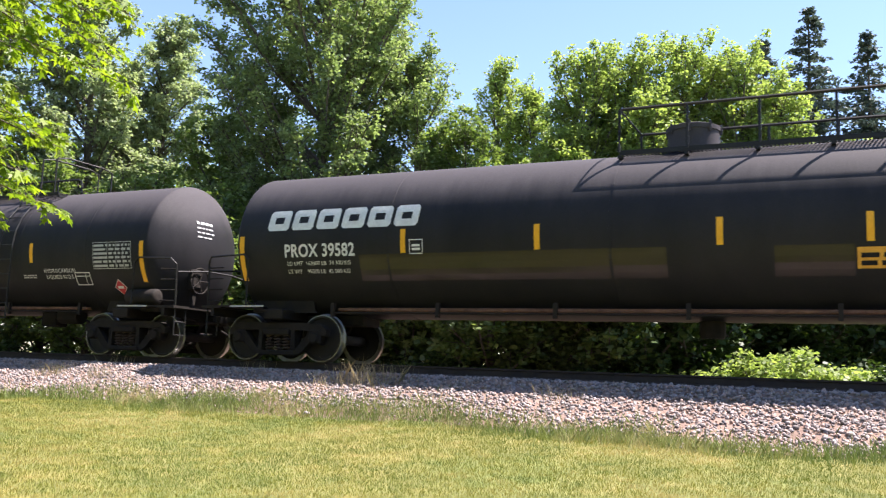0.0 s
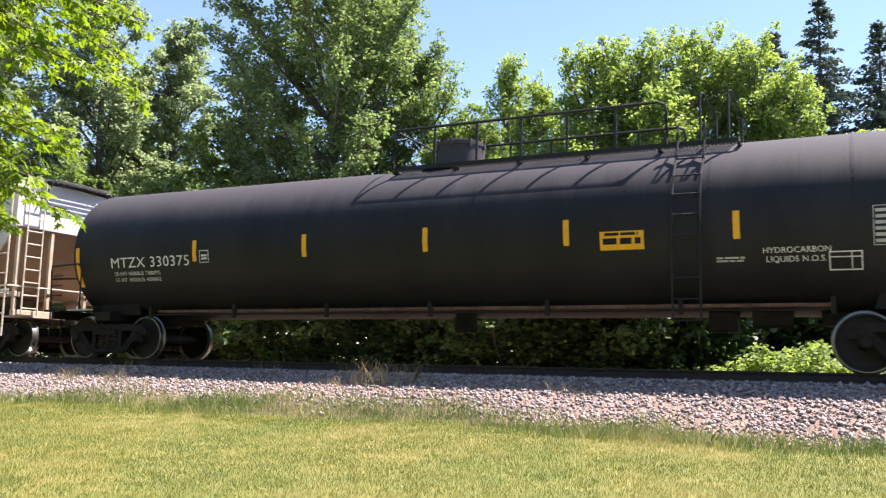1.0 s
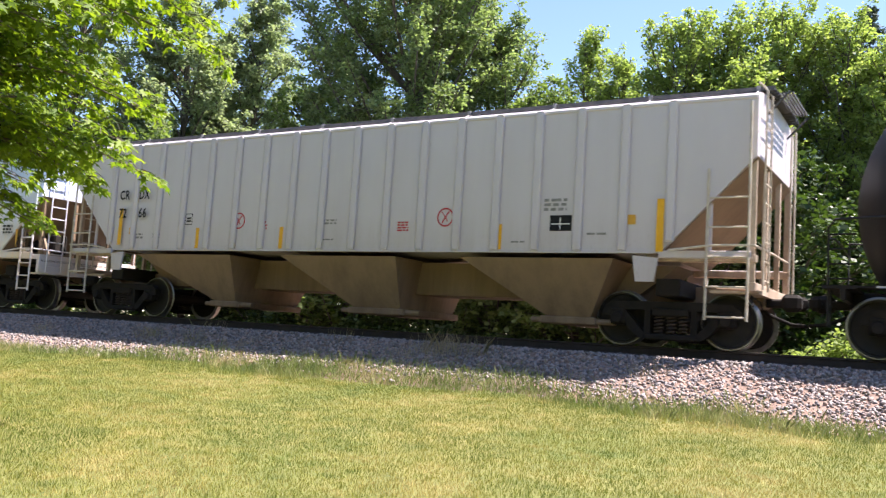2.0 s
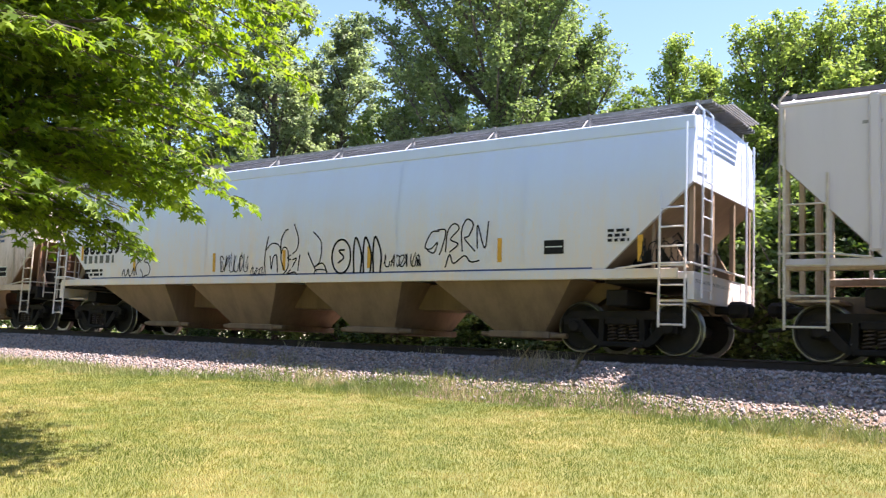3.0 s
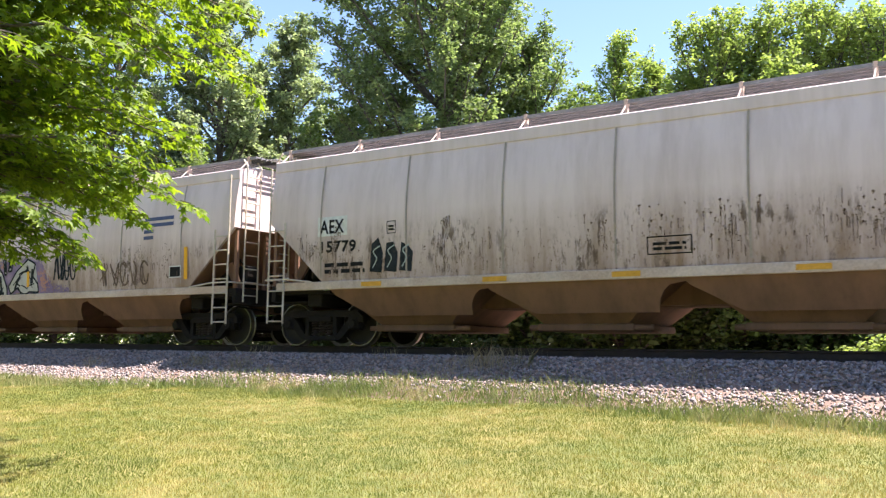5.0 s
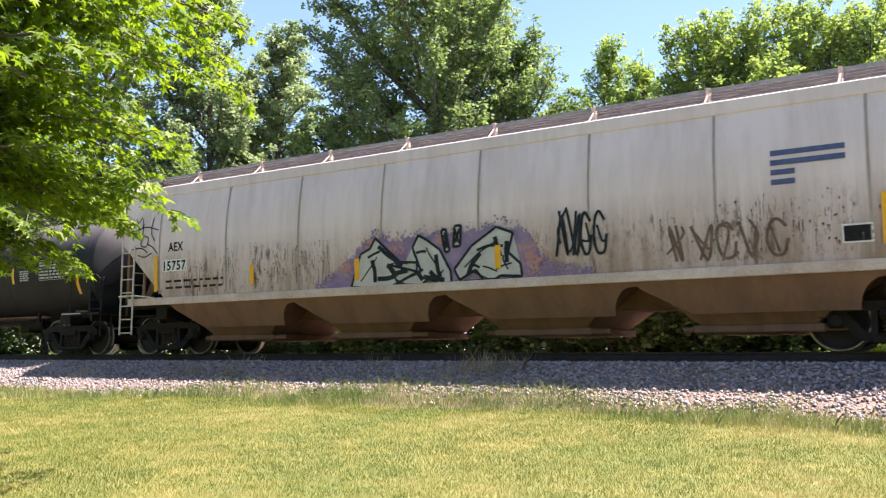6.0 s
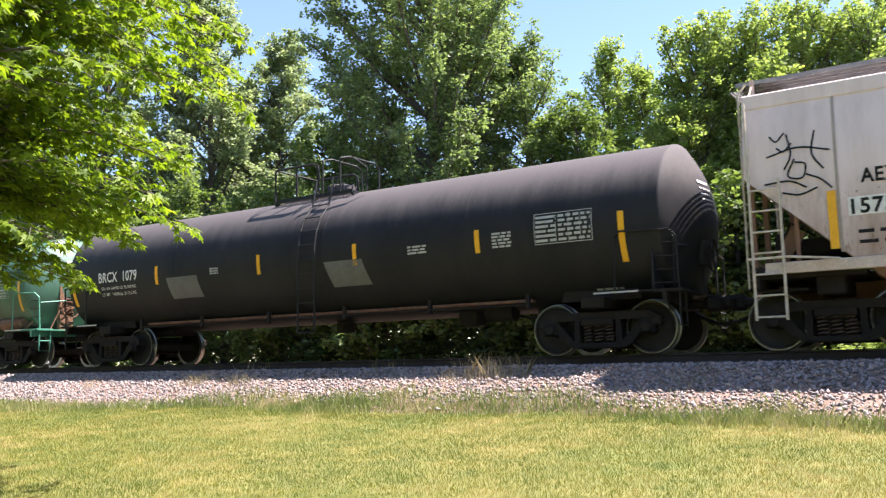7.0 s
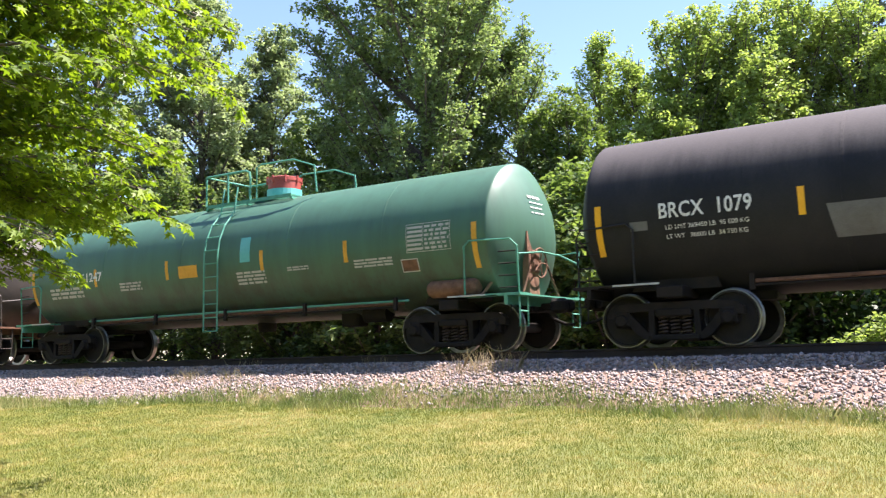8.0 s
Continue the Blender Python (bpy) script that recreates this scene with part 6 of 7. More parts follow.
# ---- vegetation ----
def blades(name, px, py, pz, h, w, rng, material, label, lean=0.5, category="grass", short=False):
    n = len(px)
    a = rng.uniform(0, math.tau, n)
    l = rng.uniform(0.1, lean, n) * h
    b = rng.uniform(0, math.tau, n)
    dx, dy = np.cos(a) * w / 2, np.sin(a) * w / 2
    v = np.empty((n, 5, 3))
    mx, my = np.cos(b) * l, np.sin(b) * l
    v[:, 0] = np.stack([px - dx, py - dy, pz], -1)
    v[:, 1] = np.stack([px + dx, py + dy, pz], -1)
    v[:, 2] = np.stack([px + dx * 0.7 + mx * 0.35, py + dy * 0.7 + my * 0.35, pz + h * 0.55], -1)
    v[:, 3] = np.stack([px + mx, py + my, pz + h], -1)
    v[:, 4] = np.stack([px - dx * 0.7 + mx * 0.35, py - dy * 0.7 + my * 0.35, pz + h * 0.55], -1)
    if short:
        v = v[:, [0, 1, 3]]
    k = v.shape[1]
    me = polys(name, v.reshape(-1, 3), np.arange(k * n).reshape(n, k))
    me.materials.append(material)
    return tagged(new(name, me), label, category, kind="stuff")


def grass_material(name, stops, mixing=0.3):
    m, nt, b = nodes_of(name)
    geo = nt.nodes.new("ShaderNodeNewGeometry")
    big = noise_node(nt, 0.5, 4, 0.65)
    k = nt.nodes.new("ShaderNodeMath")
    k.operation = 'MULTIPLY_ADD'
    k.inputs[1].default_value = 0.28
    nt.links.new(geo.outputs["Random Per Island"], k.inputs[0])
    mid = noise_node(nt, 3.0, 4, 0.7)
    both = nt.nodes.new("ShaderNodeMath")
    both.operation = 'MULTIPLY_ADD'
    both.inputs[1].default_value = 0.45
    nt.links.new(mid.outputs[0], both.inputs[0])
    part_big = nt.nodes.new("ShaderNodeMath")
    part_big.operation = 'MULTIPLY'
    part_big.inputs[1].default_value = 0.55
    nt.links.new(big.outputs[0], part_big.inputs[0])
    nt.links.new(part_big.outputs[0], both.inputs[2])
    s = nt.nodes.new("ShaderNodeMapRange")
    s.inputs[1].default_value, s.inputs[2].default_value, s.inputs[4].default_value = 0.42, 0.61, 0.86
    nt.links.new(both.outputs[0], s.inputs[0])
    nt.links.new(s.outputs[0], k.inputs[2])
    c = ramp(nt, k.outputs[0], stops)
    nt.links.new(c.outputs[0], b.inputs["Base Color"])
    b.inputs["Roughness"].default_value = 0.6
    tr = nt.nodes.new("ShaderNodeBsdfTranslucent")
    nt.links.new(c.outputs[0], tr.inputs[0])
    ms = nt.nodes.new("ShaderNodeMixShader")
    ms.inputs[0].default_value = mixing
    nt.links.new(b.outputs[0], ms.inputs[1]), nt.links.new(tr.outputs[0], ms.inputs[2])
    nt.links.new(ms.outputs[0], nt.nodes["Material Output"].inputs[0])
    return m


def build_grass():
    rng = np.random.default_rng(7)
    lawn = grass_material("lawn_grass_blade", [(0.0, (0.098, 0.142, 0.014)), (0.4, (0.205, 0.222, 0.030)), (0.75, (0.335, 0.290, 0.068)), (1.0, (0.46, 0.37, 0.14))])
    n = 430000
    py = 3.2 + 8.9 * rng.random(n) ** 0.75
    px = -py * rng.uniform(-0.10, 2.25, n) + rng.uniform(-0.5, 0.5, n)
    edge = np.array([lawn_edge(x) for x in px])
    keep = (py < edge + rng.normal(0.05, 0.40, n)) & (px > -26)
    px, py = px[keep], py[keep]
    pz = np.array([foot_z(x, y) + 0.006 if y > 10.75 else ground_z(x, y) for x, y in zip(px, py)]) - 0.005
    n = len(px)
    blades("lawn_grass", px, py, pz, rng.uniform(0.02, 0.05, n), rng.uniform(0.005, 0.009, n), rng, lawn, "short mown lawn grass with dry yellow patches", 0.9, short=True)
    tall = grass_material("tall_grass_blade", [(0.0, (0.12, 0.18, 0.040)), (0.5, (0.23, 0.27, 0.075)), (1.0, (0.42, 0.37, 0.17))])
    n = 70000
    px = rng.uniform(-30, 1.5, n)
    w = 0.5 + 0.5 * np.sin(1.3 * px + 2) * np.sin(0.47 * px)
    keep = rng.random(n) < 0.35 + 0.65 * w ** 2
    px = px[keep]
    n = len(px)
    py = np.array([lawn_edge(x) for x in px]) + rng.normal(0.02, 0.30, n)
    pz = np.array([foot_z(x, y) + 0.006 if y > 10.75 else ground_z(x, y) for x, y in zip(px, py)]) - 0.01
    blades("edge_grass", px, py, pz, rng.uniform(0.05, 0.24, n) * rng.uniform(0.4, 1, n), rng.uniform(0.006, 0.011, n), rng, tall, "longer tufts of grass along the lawn's edge", 0.8)
    dry = grass_material("dry_weed_stalk", [(0.0, (0.12, 0.15, 0.05)), (0.5, (0.30, 0.25, 0.13)), (1.0, (0.45, 0.36, 0.22))])
    for x, y, k, hh in ((-7.7, 13.1, 120, 0.48), (-7.2, 13.2, 90, 0.42), (-8.2, 12.9, 60, 0.30), (-14.5, 12.8, 110, 0.30), (-13.2, 12.8, 90, 0.32), (-13.9, 13.9, 30, 0.30), (-10.2, 13.6, 30, 0.28), (-17.8, 12.6, 60, 0.25), (-12.0, 12.5, 40, 0.22), (-4.0, 12.8, 40, 0.25)):
        qx, qy = rng.normal(x, 0.22, k), rng.normal(y, 0.16, k)
        blades("weed_clump", qx, qy, np.array([bed_z(v) for v in qy]), rng.uniform(0.4, 1.0, k) * hh, np.full(k, 0.007), rng, dry, "clump of dry weeds growing in the ballast", 0.8, "weeds")
    # far side of the track: sunlit grass and weeds
    n = 45000
    px, py = rng.uniform(-36, 6, n), rng.uniform(18.2, 25.0, n)
    keep = (px > -8.5) | (rng.random(n) < 0.22)
    px, py = px[keep], py[keep]
    n = len(px)
    pz = np.array([ground_z(x, y) for x, y in zip(px, py)])
    blades("bank_grass", px, py, pz, rng.uniform(0.10, 0.5, n), rng.uniform(0.012, 0.03, n), rng, tall, "rough grass beyond the track", 0.8)


def leaf_cloud(name, centres, radii, per, leaf, rng, material, droop=0.0, flat=0.55, toss=0.55):
    """Leaves scattered about clump centres: each a small folded blade."""
    n = len(centres) * per
    c = np.repeat(centres, per, 0)
    r = np.repeat(radii, per, 0)[:, None]
    p = rng.normal(0, 1, (n, 3))
    p /= np.linalg.norm(p, axis=1, keepdims=True)
    p *= rng.random((n, 1)) ** 0.45 * r
    p[:, 2] *= flat
    p[:, 2] -= droop * (p[:, 0] ** 2 + p[:, 1] ** 2) / np.maximum(r[:, 0], 0.05)
    p += c
    a = rng.uniform(0, math.tau, n)
    u = np.stack([np.cos(a), np.sin(a), rng.uniform(-0.75, 0.35, n)], -1)
    u /= np.linalg.norm(u, axis=1, keepdims=True)
    up = rng.normal(0, toss, (n, 3)) + np.array([0, 0, 1.0])
    s = np.cross(u, up)
    s /= np.linalg.norm(s, axis=1, keepdims=True) + 1e-9
    l = (leaf * rng.uniform(0.65, 1.3, n))[:, None]
    shape = [(0, 0), (0.45, 0.36), (1, 0), (0.45, -0.36)]
    v = np.stack([p + u * l * q + s * l * w for q, w in shape], 1)
    f = np.arange(n * len(shape)).reshape(n, len(shape))
    me = polys(name, v.reshape(-1, 3), f)
    me.materials.append(material)
    return me


def tapered(bm, pts, r0, r1, seg=8):
    pts = [Vector(p) for p in pts]
    rings = []
    for i, p in enumerate(pts):
        d = (pts[min(i + 1, len(pts) - 1)] - pts[max(i - 1, 0)]).normalized()
        q = d.to_track_quat("Z", "Y").to_matrix()
        r = r0 + (r1 - r0) * i / (len(pts) - 1)
        rings.append([bm.verts.new(p + q @ Vector((r * math.cos(k * math.tau / seg), r * math.sin(k * math.tau / seg), 0))) for k in range(seg)])
    for a, b in zip(rings, rings[1:]):
        for k in range(seg):
            bm.faces.new((a[k], a[(k + 1) % seg], b[(k + 1) % seg], b[k]))
    bm.faces.new(rings[-1])


POPLAR = ((0, 0.35), (0.25, 0.95), (0.5, 1.0), (0.75, 0.8), (0.92, 0.45), (1, 0.15))
BROAD = ((0, 0.45), (0.2, 0.9), (0.45, 1.0), (0.7, 0.92), (0.9, 0.65), (1, 0.3))
FAN = ((0, 0.4), (0.25, 0.75), (0.55, 0.95), (0.8, 1.0), (0.93, 0.85), (1, 0.55))


def tree(name, label, az, dist, top_el, half_w, base_frac, material, leaf, limbs, per, seed, profile=BROAD, clump_r=0.45, rise=1.1, flat=0.7, toss=0.7):
    """A broadleaf tree: az, dist from the eye; top_el: elevation of its top in degrees; half_w: crown half-width in metres.
    Limbs leave the trunk towards the crown's outline; side twigs and clumps of leaves sit on their outer parts."""
    rng = np.random.default_rng(seed)
    x, y = dist * math.sin(radians(az)), dist * math.cos(radians(az))
    g = ground_z(x, y)
    h = EYE[2] + dist * math.tan(radians(top_el)) - g
    ob = thing(name, label, "tree", "", pose(x, y, g))
    base = h * base_frac
    bend = rng.uniform(-0.03, 0.03, 2) * h
    bm = bmesh.new()
    pf, pw = [q for q, _ in profile], [w for _, w in profile]

    def stem(z):
        f = min(1, max(0, z / h))
        return np.array([bend[0] * math.sin(math.pi * f), bend[1] * math.sin(math.pi * f), z])
    tapered(bm, [tuple(stem(h * f)) for f in (-0.03, 0.15, 0.35, 0.55, 0.75, 0.93)], h * 0.016 + 0.04, 0.03, 9)
    cen, rad = [], []
    turn = rng.uniform(0, math.tau)
    for k in range(limbs):
        f = (k + rng.uniform(0.2, 0.8)) / limbs
        f = f ** 0.85
        a = turn + 2.4 * k + rng.uniform(-0.5, 0.5)
        r = half_w * float(np.interp(f, pf, pw)) * rng.uniform(0.62, 1.0)
        end = np.array([r * math.cos(a), r * math.sin(a), base + (h - base) * f])
        start = stem(max(base * 0.55, min(h * 0.85, end[2] - r * rise * rng.uniform(0.8, 1.2))))
        mid = (start + end) / 2 + np.array([0, 0, -0.06 * r])
        long = np.linalg.norm(end - start)
        tapered(bm, [tuple(start), tuple(mid), tuple(end)], 0.018 + 0.013 * long, 0.010, 5)
        for q in np.arange(0.34, 1.02, 0.42 / max(0.5, long)):
            p = (1 - q) ** 2 * start + 2 * q * (1 - q) * mid + q * q * end
            cen.append(p + rng.normal(0, 0.14, 3))
            rad.append(clump_r * rng.uniform(0.6, 1.15) * (1.25 - 0.55 * q))
        way = (end - mid) / (np.linalg.norm(end - mid) + 1e-9)
        for j in range(2 + int(long * 1.3)):
            q = rng.uniform(0.30, 0.95)
            p = (1 - q) ** 2 * start + 2 * q * (1 - q) * mid + q * q * end
            side = rng.normal(0, 0.7, 3) + way * 0.6 + np.array([0, 0, 0.35 * rise])
            side /= np.linalg.norm(side)
            reach = rng.uniform(0.5, 1.0) * (0.35 + 0.22 * long) * (1.15 - 0.6 * q) + 0.2
            tip = p + side * reach
            tip[2] = min(tip[2], h)
            tapered(bm, [tuple(p), tuple((p + tip) / 2 - np.array([0, 0, 0.03])), tuple(tip)], 0.016, 0.005, 4)
            for u in np.arange(0.35, 1.05, 0.36 / max(0.36, reach)):
                cen.append(p + (tip - p) * u + rng.normal(0, 0.08, 3))
                rad.append(clump_r * rng.uniform(0.5, 1.0) * (1.1 - 0.4 * u))
    part("trunk", bm, M_BARK, ob)
    crown = new("crown", leaf_cloud("crown", np.array(cen), np.array(rad), per, leaf, rng, material, flat=flat, toss=toss))
    crown.parent = ob
    return ob


def spruce(az, dist, top_el, seed, label):
    rng = np.random.default_rng(seed)
    x, y = dist * math.sin(radians(az)), dist * math.cos(radians(az))
    g = ground_z(x, y)
    h = EYE[2] + dist * math.tan(radians(top_el)) - g
    ob = thing("spruce_tree", label, "spruce tree", "spruces behind the wood", pose(x, y, g))
    bm = bmesh.new()
    tapered(bm, [(0, 0, -0.3), (0, 0, h * 0.5), (0, 0, h)], 0.28, 0.03, 8)
    limb = bm
    cen, rad = [], []
    tiers = 34
    for k in range(tiers):
        f = k / (tiers - 1)
        z = h * (0.25 + 0.74 * f)
        reach = h * 0.23 * (1 - f) ** 0.85 + 0.12
        for j in range(max(4, int(11 * (1 - f)) + 2)):
            a = rng.uniform(0, math.tau)
            rr = reach * rng.uniform(0.6, 1.12)
            steps = max(2, int(rr / 0.36))
            tapered(limb, [(0, 0, z), (rr * 0.9 * math.cos(a), rr * 0.9 * math.sin(a), z - 0.1 * rr)], 0.03, 0.008, 5)
            for s in range(1, steps + 1):
                q = s / steps
                cen.append((rr * q * math.cos(a), rr * q * math.sin(a), z - 0.28 * rr * q * q + 0.10 * rr * q ** 4))
                rad.append(0.28 + 0.2 * (1 - q))
    part("trunk", limb, M_BARK, ob)
    crown = new("crown", leaf_cloud("crown", np.array(cen), np.array(rad), 20, 0.24, rng, M_SPRUCE, 0.1, 0.6))
    crown.parent = ob
    return ob


def bush(x, y, w, h, material, leaf, clumps, per, seed, label, name="bush"):
    rng = np.random.default_rng(seed)
    g = ground_z(x, y)
    ob = thing(name, label, "bush", "bushes beyond the track", pose(x, y, g))
    d = rng.normal(0, 1, (clumps, 3))
    d /= np.linalg.norm(d, axis=1, keepdims=True)
    p = d * np.array([w, w * 0.8, h * 0.62]) * rng.random((clumps, 1)) ** 0.35
    p[:, 2] = np.abs(p[:, 2] + h * 0.35)
    crown = new("crown", leaf_cloud("crown", p, 0.30 * rng.uniform(0.6, 1.3, clumps), per, leaf, rng, material))
    crown.parent = ob
    bm = bmesh.new()
    for q in p[:14]:
        tapered(bm, [(q[0] * 0.15, q[1] * 0.15, -0.1), tuple(q * 0.6), tuple(q)], 0.025, 0.008, 5)
    part("stem", bm, M_BARK, ob)
    return ob


def near_tree():
    """The lawn tree whose low boughs reach into the view: drooping boughs with side twigs, five-pointed leaves lying in layers along them."""
    rng = np.random.default_rng(31)
    x, y = -9.85, 3.2
    g = ground_z(x, y)
    ob = thing("maple_tree", "leafy bright green maple with low hanging boughs on the lawn", "tree", "", pose(x, y, g))
    bm = bmesh.new()
    tapered(bm, [(0, 0, -0.3), (0.05, 0, 1.5), (0, 0.1, 4), (0.1, 0, 8.5)], 0.22, 0.04, 12)
    pos, out, nor, size = [], [], [], []
    for k in range(250):
        a = 2.4 * k + rng.uniform(-0.4, 0.4)
        z = 2.75 + 6.4 * rng.random() ** 1.25
        full = 4.75 * math.sqrt(max(0.05, 1 - ((z - 5.9) / 4.9) ** 2))
        rr = full * rng.uniform(0.66, 1.04)
        way = np.array([math.cos(a), math.sin(a), 0])
        across = np.array([-way[1], way[0], 0])
        start = np.array([0, 0, max(1.7, z - 0.30 * rr)])
        end = way * rr + np.array([0, 0, z - 0.16 * rr])
        mid = way * rr * 0.55 + np.array([0, 0, z + 0.38])
        tapered(bm, [tuple((1 - q) ** 2 * start + 2 * q * (1 - q) * mid + q * q * end) for q in (0, 0.25, 0.5, 0.75, 1)], 0.030, 0.005, 6)
        for q in np.arange(0.28, 1.0, 0.17 / rr):
            b = (1 - q) ** 2 * start + 2 * q * (1 - q) * mid + q * q * end
            run = 2 * (1 - q) * (mid - start) + 2 * q * (end - mid)
            run /= np.linalg.norm(run)
            for s in (-1, 1):
                twig = (0.30 + 0.85 * (1 - q)) * rng.uniform(0.55, 1.1)
                d = run * rng.uniform(0.35, 0.9) + across * s + np.array([0, 0, rng.uniform(-0.25, 0.15)])
                d /= np.linalg.norm(d)
                tip = b + d * twig + np.array([0, 0, -0.22 * twig * twig])
                tapered(bm, [tuple(b), tuple((b + tip) / 2 + np.array([0, 0, 0.03])), tuple(tip)], 0.007, 0.002, 3)
                for u in np.arange(0.15, 1.05, 0.085 / twig):
                    c = b + (tip - b) * u + rng.normal(0, 0.035, 3)
                    for e in (-1, 1):
                        o = d * rng.uniform(0.3, 1.0) + np.cross(d, (0, 0, 1)) * e * rng.uniform(0.3, 1.0) + np.array([0, 0, rng.uniform(-0.75, 0.0)])
                        pos.append(c)
                        out.append(o / np.linalg.norm(o))
                        nor.append(np.array([0, 0, 1.0]) + way * 0.35 + rng.normal(0, 0.38, 3))
                        size.append(rng.uniform(0.080, 0.135))
    for k in range(17000):       # the shaded inside of the crown
        a, z = rng.uniform(0, math.tau), rng.uniform(2.9, 9.0)
        q = 3.1 * math.sqrt(rng.random()) * min(1.0, 0.55 + 0.25 * (z - 2.9))
        pos.append(np.array([q * math.cos(a), q * math.sin(a), z]))
        o = rng.normal(0, 1, 3)
        out.append(o / np.linalg.norm(o))
        nor.append(np.array([0, 0, 1.0]) + rng.normal(0, 0.6, 3))
        size.append(rng.uniform(0.10, 0.15))
    pos, out, nor, size = np.array(pos), np.array(out), np.array(nor), np.array(size)[:, None]
    keep = pos[:, 2] > 2.30
    pos, out, nor, size = pos[keep], out[keep], nor[keep], size[keep]
    side = np.cross(out, nor)
    side /= np.linalg.norm(side, axis=1, keepdims=True) + 1e-9
    up = np.cross(side, out)
    shape = [(0.0, 0.0, 0.0), (0.16, 0.40, -0.06), (0.34, 0.17, 0), (0.70, 0.46, -0.08), (0.62, 0.13, 0), (1.10, 0.0, -0.12), (0.62, -0.13, 0), (0.70, -0.46, -0.08), (0.34, -0.17, 0), (0.16, -0.40, -0.06)]
    v = np.stack([pos + out * size * q + side * size * w + up * size * e for q, w, e in shape], 1)
    me = polys("crown", v.reshape(-1, 3), np.arange(v.shape[0] * len(shape)).reshape(-1, len(shape)))
    me.materials.append(M_LOCUST)
    crown = new("crown", me)
    crown.parent = ob
    part("trunk", bm, M_BARK, ob)


def build_woods():
    pop = "tall grey-green poplar with airy crown behind the track"
    tree("poplar_tree", pop, -48.4, 38, 23.4, 3.4, 0.15, M_POPLAR, 0.155, 84, 36, 1, POPLAR, 0.48, 1.3)
    tree("poplar_tree", pop, -43.2, 39, 21.0, 2.0, 0.15, M_POPLAR, 0.15, 72, 36, 2, BROAD, 0.46, 1.4)
    tree("poplar_tree", pop, -46.0, 41, 18.0, 2.8, 0.12, M_POPLAR, 0.16, 64, 34, 16, POPLAR, 0.48, 1.2)
    tree("poplar_tree", pop, -53.6, 40, 24.0, 3.6, 0.20, M_POPLAR, 0.18, 60, 28, 3, POPLAR, 0.5, 1.2)
    tree("poplar_tree", pop, -60.0, 48, 21.0, 4.6, 0.20, M_POPLAR, 0.22, 60, 26, 4, BROAD, 0.6, 1.2)
    big = "large dark green cottonwood tree with open limbs"
    tree("cottonwood_tree", big, -34.3, 31, 29.5, 4.6, 0.16, M_COTTONWOOD, 0.135, 124, 34, 55, ((0, 0.6), (0.25, 0.85), (0.5, 0.95), (0.75, 1.0), (0.92, 0.7), (1, 0.3)), 0.48, 1.15, 0.75, 0.85)
    tree("cottonwood_tree", big, -27.8, 31.5, 21.0, 2.6, 0.12, M_COTTONWOOD, 0.13, 84, 34, 28, BROAD, 0.46, 1.0, 0.75, 0.85)
    tree("woodland_tree", "mid-height green tree in the wood's edge", -39.8, 34, 15.8, 2.6, 0.08, M_WOODS, 0.16, 74, 34, 7, BROAD, 0.48)
    tree("woodland_tree", "slender pale green sapling above the wood", -21.9, 33, 20.0, 1.6, 0.12, M_MAPLE, 0.125, 64, 32, 8, POPLAR, 0.38, 1.7, 1.1)
    tree("woodland_tree", "slender pale green sapling above the wood", -19.7, 32, 18.7, 1.6, 0.12, M_MAPLE, 0.125, 64, 32, 9, POPLAR, 0.38, 1.7, 1.1)
    tree("woodland_tree", "mid-height green tree in the wood's edge", -24.2, 30, 16.5, 2.2, 0.08, M_WOODS, 0.14, 70, 34, 10, BROAD, 0.42)
    mp = "bright yellow-green boxelder tree behind the track"
    tree("boxelder_tree", mp, -16.0, 29, 20.9, 1.55, 0.12, M_MAPLE, 0.12, 90, 34, 11, FAN, 0.38, 1.7, 1.1)
    tree("boxelder_tree", mp, -13.4, 29.5, 20.8, 1.45, 0.12, M_MAPLE, 0.12, 84, 34, 19, FAN, 0.38, 1.7, 1.1)
    tree("boxelder_tree", mp, -9.8, 30, 21.2, 1.7, 0.12, M_MAPLE, 0.12, 94, 34, 12, FAN, 0.38, 1.7, 1.1)
    tree("boxelder_tree", mp, -6.6, 30, 20.6, 1.6, 0.12, M_MAPLE, 0.12, 84, 34, 17, FAN, 0.38, 1.7, 1.1)
    tree("boxelder_tree", mp, -4.1, 29, 18.6, 1.3, 0.12, M_MAPLE, 0.12, 70, 34, 13, BROAD, 0.38, 1.6, 1.1)
    tree("boxelder_tree", mp, -18.0, 28, 15.5, 1.8, 0.08, M_MAPLE, 0.13, 70, 32, 14, BROAD, 0.38, 1.4, 1.0)
    tree("boxelder_tree", mp, -11.8, 28, 18.0, 1.8, 0.08, M_MAPLE, 0.13, 76, 32, 18, BROAD, 0.38, 1.4, 1.0)
    tree("boxelder_tree", mp, 1.5, 30, 14.0, 2.5, 0.2, M_MAPLE, 0.15, 56, 26, 15, BROAD, 0.42)
    sp = "dark blue-green spruce rising behind the wood"
    spruce(-5.0, 52, 20.6, 1, sp)
    spruce(-2.3, 50, 22.2, 2, sp)
    spruce(1.0, 52, 20.4, 3, sp)
    # undergrowth and the wood's edge
    rng = random.Random(4)
    for k in range(27):
        az = -62 + 2.5 * k
        d = rng.uniform(21.2, 22.6) / math.cos(radians(az)) if az < -9 else rng.uniform(25.5, 28.5)
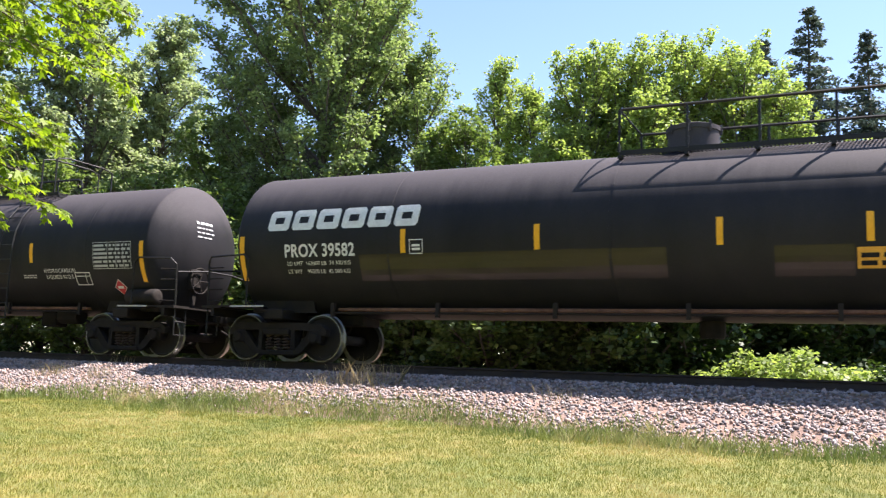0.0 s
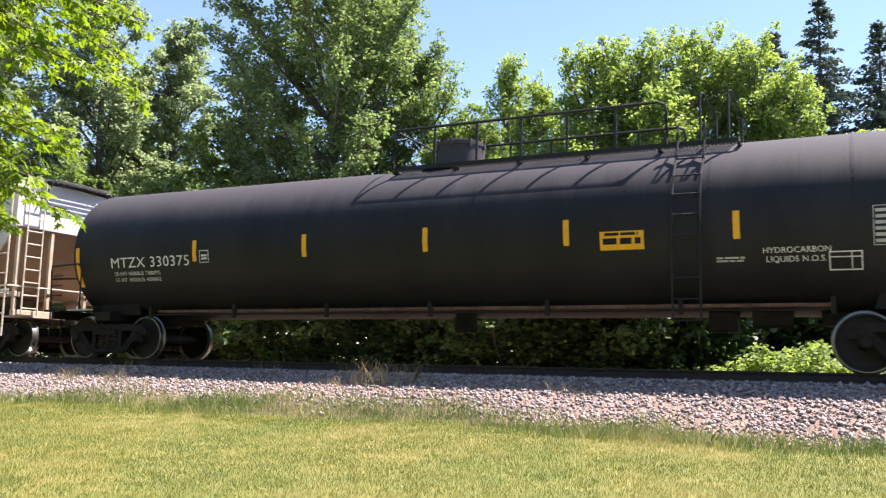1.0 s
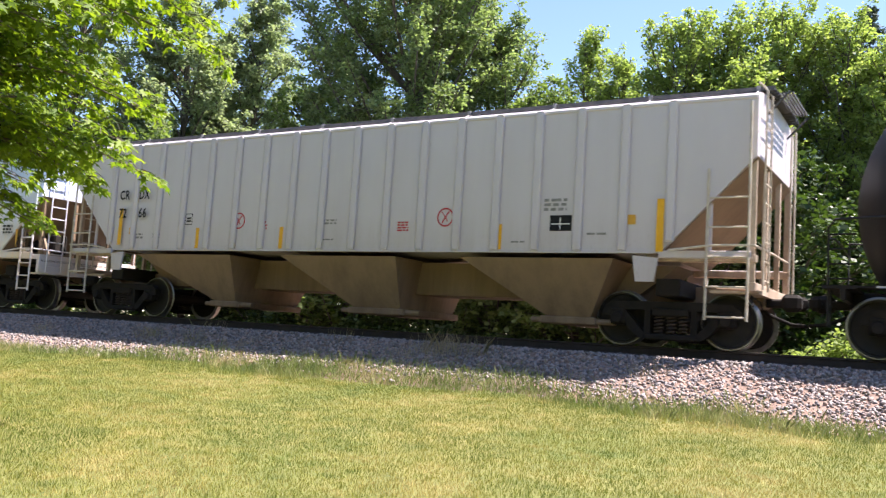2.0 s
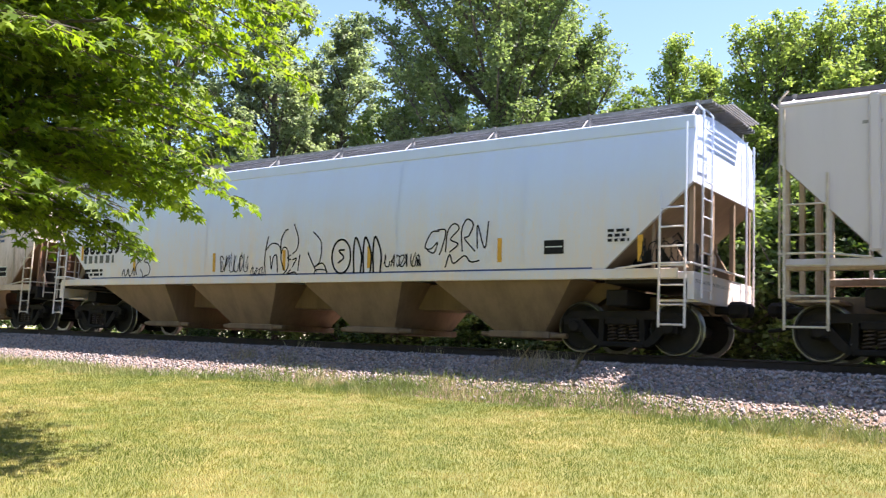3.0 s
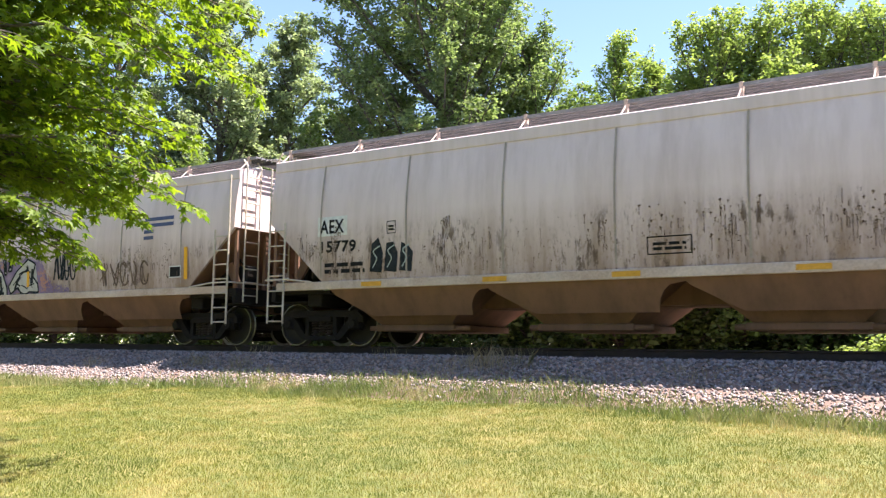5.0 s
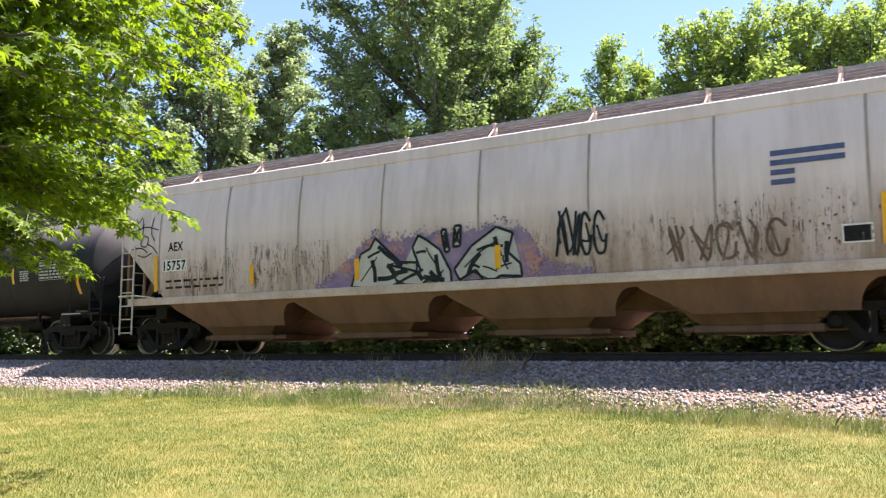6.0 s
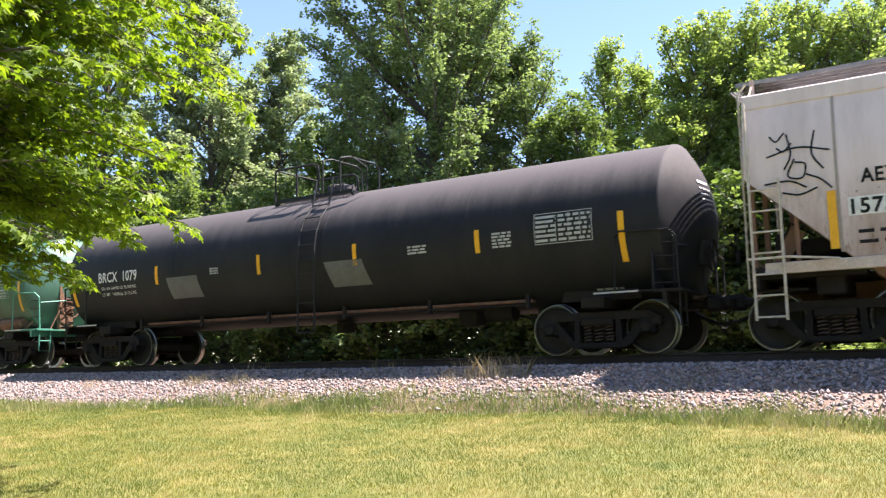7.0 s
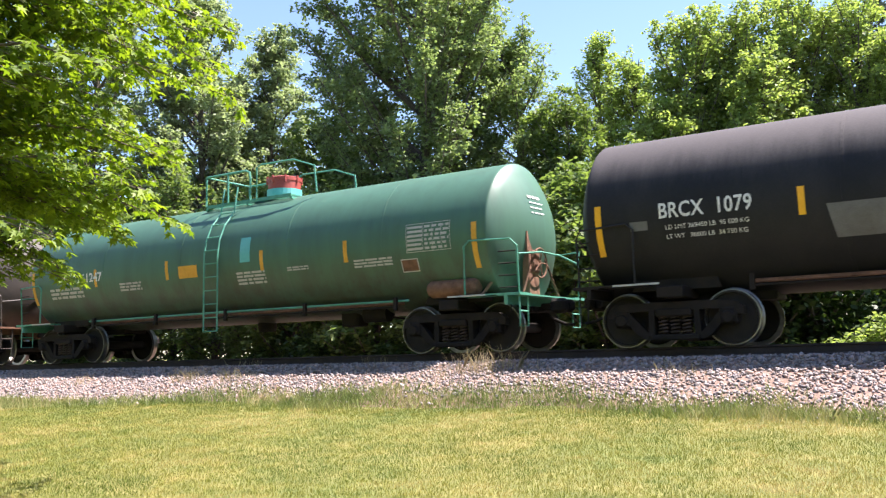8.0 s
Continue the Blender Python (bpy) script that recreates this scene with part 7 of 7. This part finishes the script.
        # young trees on the right take the darkened leaf as painted shade
        tree("understory_tree", "dense green young tree at the wood's edge", az, d, rng.uniform(9.0, 12.5), rng.uniform(1.9, 2.5), 0.12, M_SHADE_LEAF if az > -13 else M_WOODS, 0.17, 34, 24, 40 + k, BROAD, 0.5, 0.8)
    for k in range(30):
        x = -38 + 1.48 * k + rng.uniform(-0.4, 0.4)
        y = rng.uniform(20.6, 22.3)
        # these bushes too carry the shade in their leaf colour
        bush(x, y, rng.uniform(0.9, 1.4), rng.uniform(0.8, 1.5), M_SHADE_LEAF, 0.13, 90, 34, 80 + k, "leafy green bush beyond the track")
    for k, (az, d, w, h) in enumerate(((-3.0, 19.6, 0.9, 1.5), (-5.2, 19.9, 1.0, 1.6), (-7.8, 20.2, 0.8, 1.1), (-1.0, 20.2, 0.8, 1.2), (0.8, 19.4, 0.9, 0.9), (-10.2, 20.4, 0.8, 0.9), (-4.2, 19.0, 0.7, 0.8), (-6.5, 19.2, 0.6, 0.7), (-13.0, 20.5, 0.6, 0.7), (-20.5, 20.6, 0.5, 0.6), (-33.5, 23.2, 0.5, 0.6))):
        bush(d * math.sin(radians(az)), d * math.cos(radians(az)), w, h, M_MAPLE, 0.12, 70, 40, 130 + k, "sunlit light green bush beyond the track")
    # the closed wood behind
    r2 = np.random.default_rng(77)
    n = 4200
    px = r2.uniform(-75, 14, n)
    py = r2.uniform(31, 44, n)
    d = np.hypot(px, py)
    pz = ground_z(0, 40) + r2.random(n) ** 0.9 * d * math.tan(radians(11.5))
    me = leaf_cloud("far_woods", np.stack([px, py, pz], -1), 0.75 * r2.uniform(0.6, 1.4, n), 28, 0.32, r2, M_WOODS)
    tagged(new("far_woods", me), "dense green woodland behind the track", "woodland", kind="stuff")
    # woods closing the place behind the lawn
    n = 1500
    a = r2.uniform(0.9 * math.pi, 2.1 * math.pi, n)
    d = r2.uniform(26, 36, n)
    pz = -1.5 + 12.5 * r2.random(n)
    me = leaf_cloud("rear_woods", np.stack([d * np.cos(a), d * np.sin(a), pz], -1), 1.5 * r2.uniform(0.6, 1.4, n), 26, 0.75, r2, M_WOODS)
    tagged(new("rear_woods", me), "dense green woodland behind the lawn", "woodland", kind="stuff")
    near_tree()


build_ground()
build_ballast()
build_track()
build_grass()
build_woods()
CARS = [(c, c.matrix_basis.translation.x) for c in (car_a(), car_b(), car_c(), car_d(), car_e(), car_f(), car_g(), car_h(), car_i())]


# ---- what moves: the train rolls by, its wheels turn ----
def run_at(t):
    return float(np.interp(t, [a for a, _ in RUN], [b for _, b in RUN]))


def motions():
    for car, x in CARS:
        walk(car, [(t, pose(x + s, TRACK_Y, 0)) for t, s in RUN])
    times = [k / 30 for k in range(241)]
    for ax, x in WHEELSETS:
        walk(ax, [(t, pose(x, 0, WHEEL_R) @ Euler((0, run_at(t) / WHEEL_R, 0)).to_matrix().to_4x4()) for t in times])


motions()
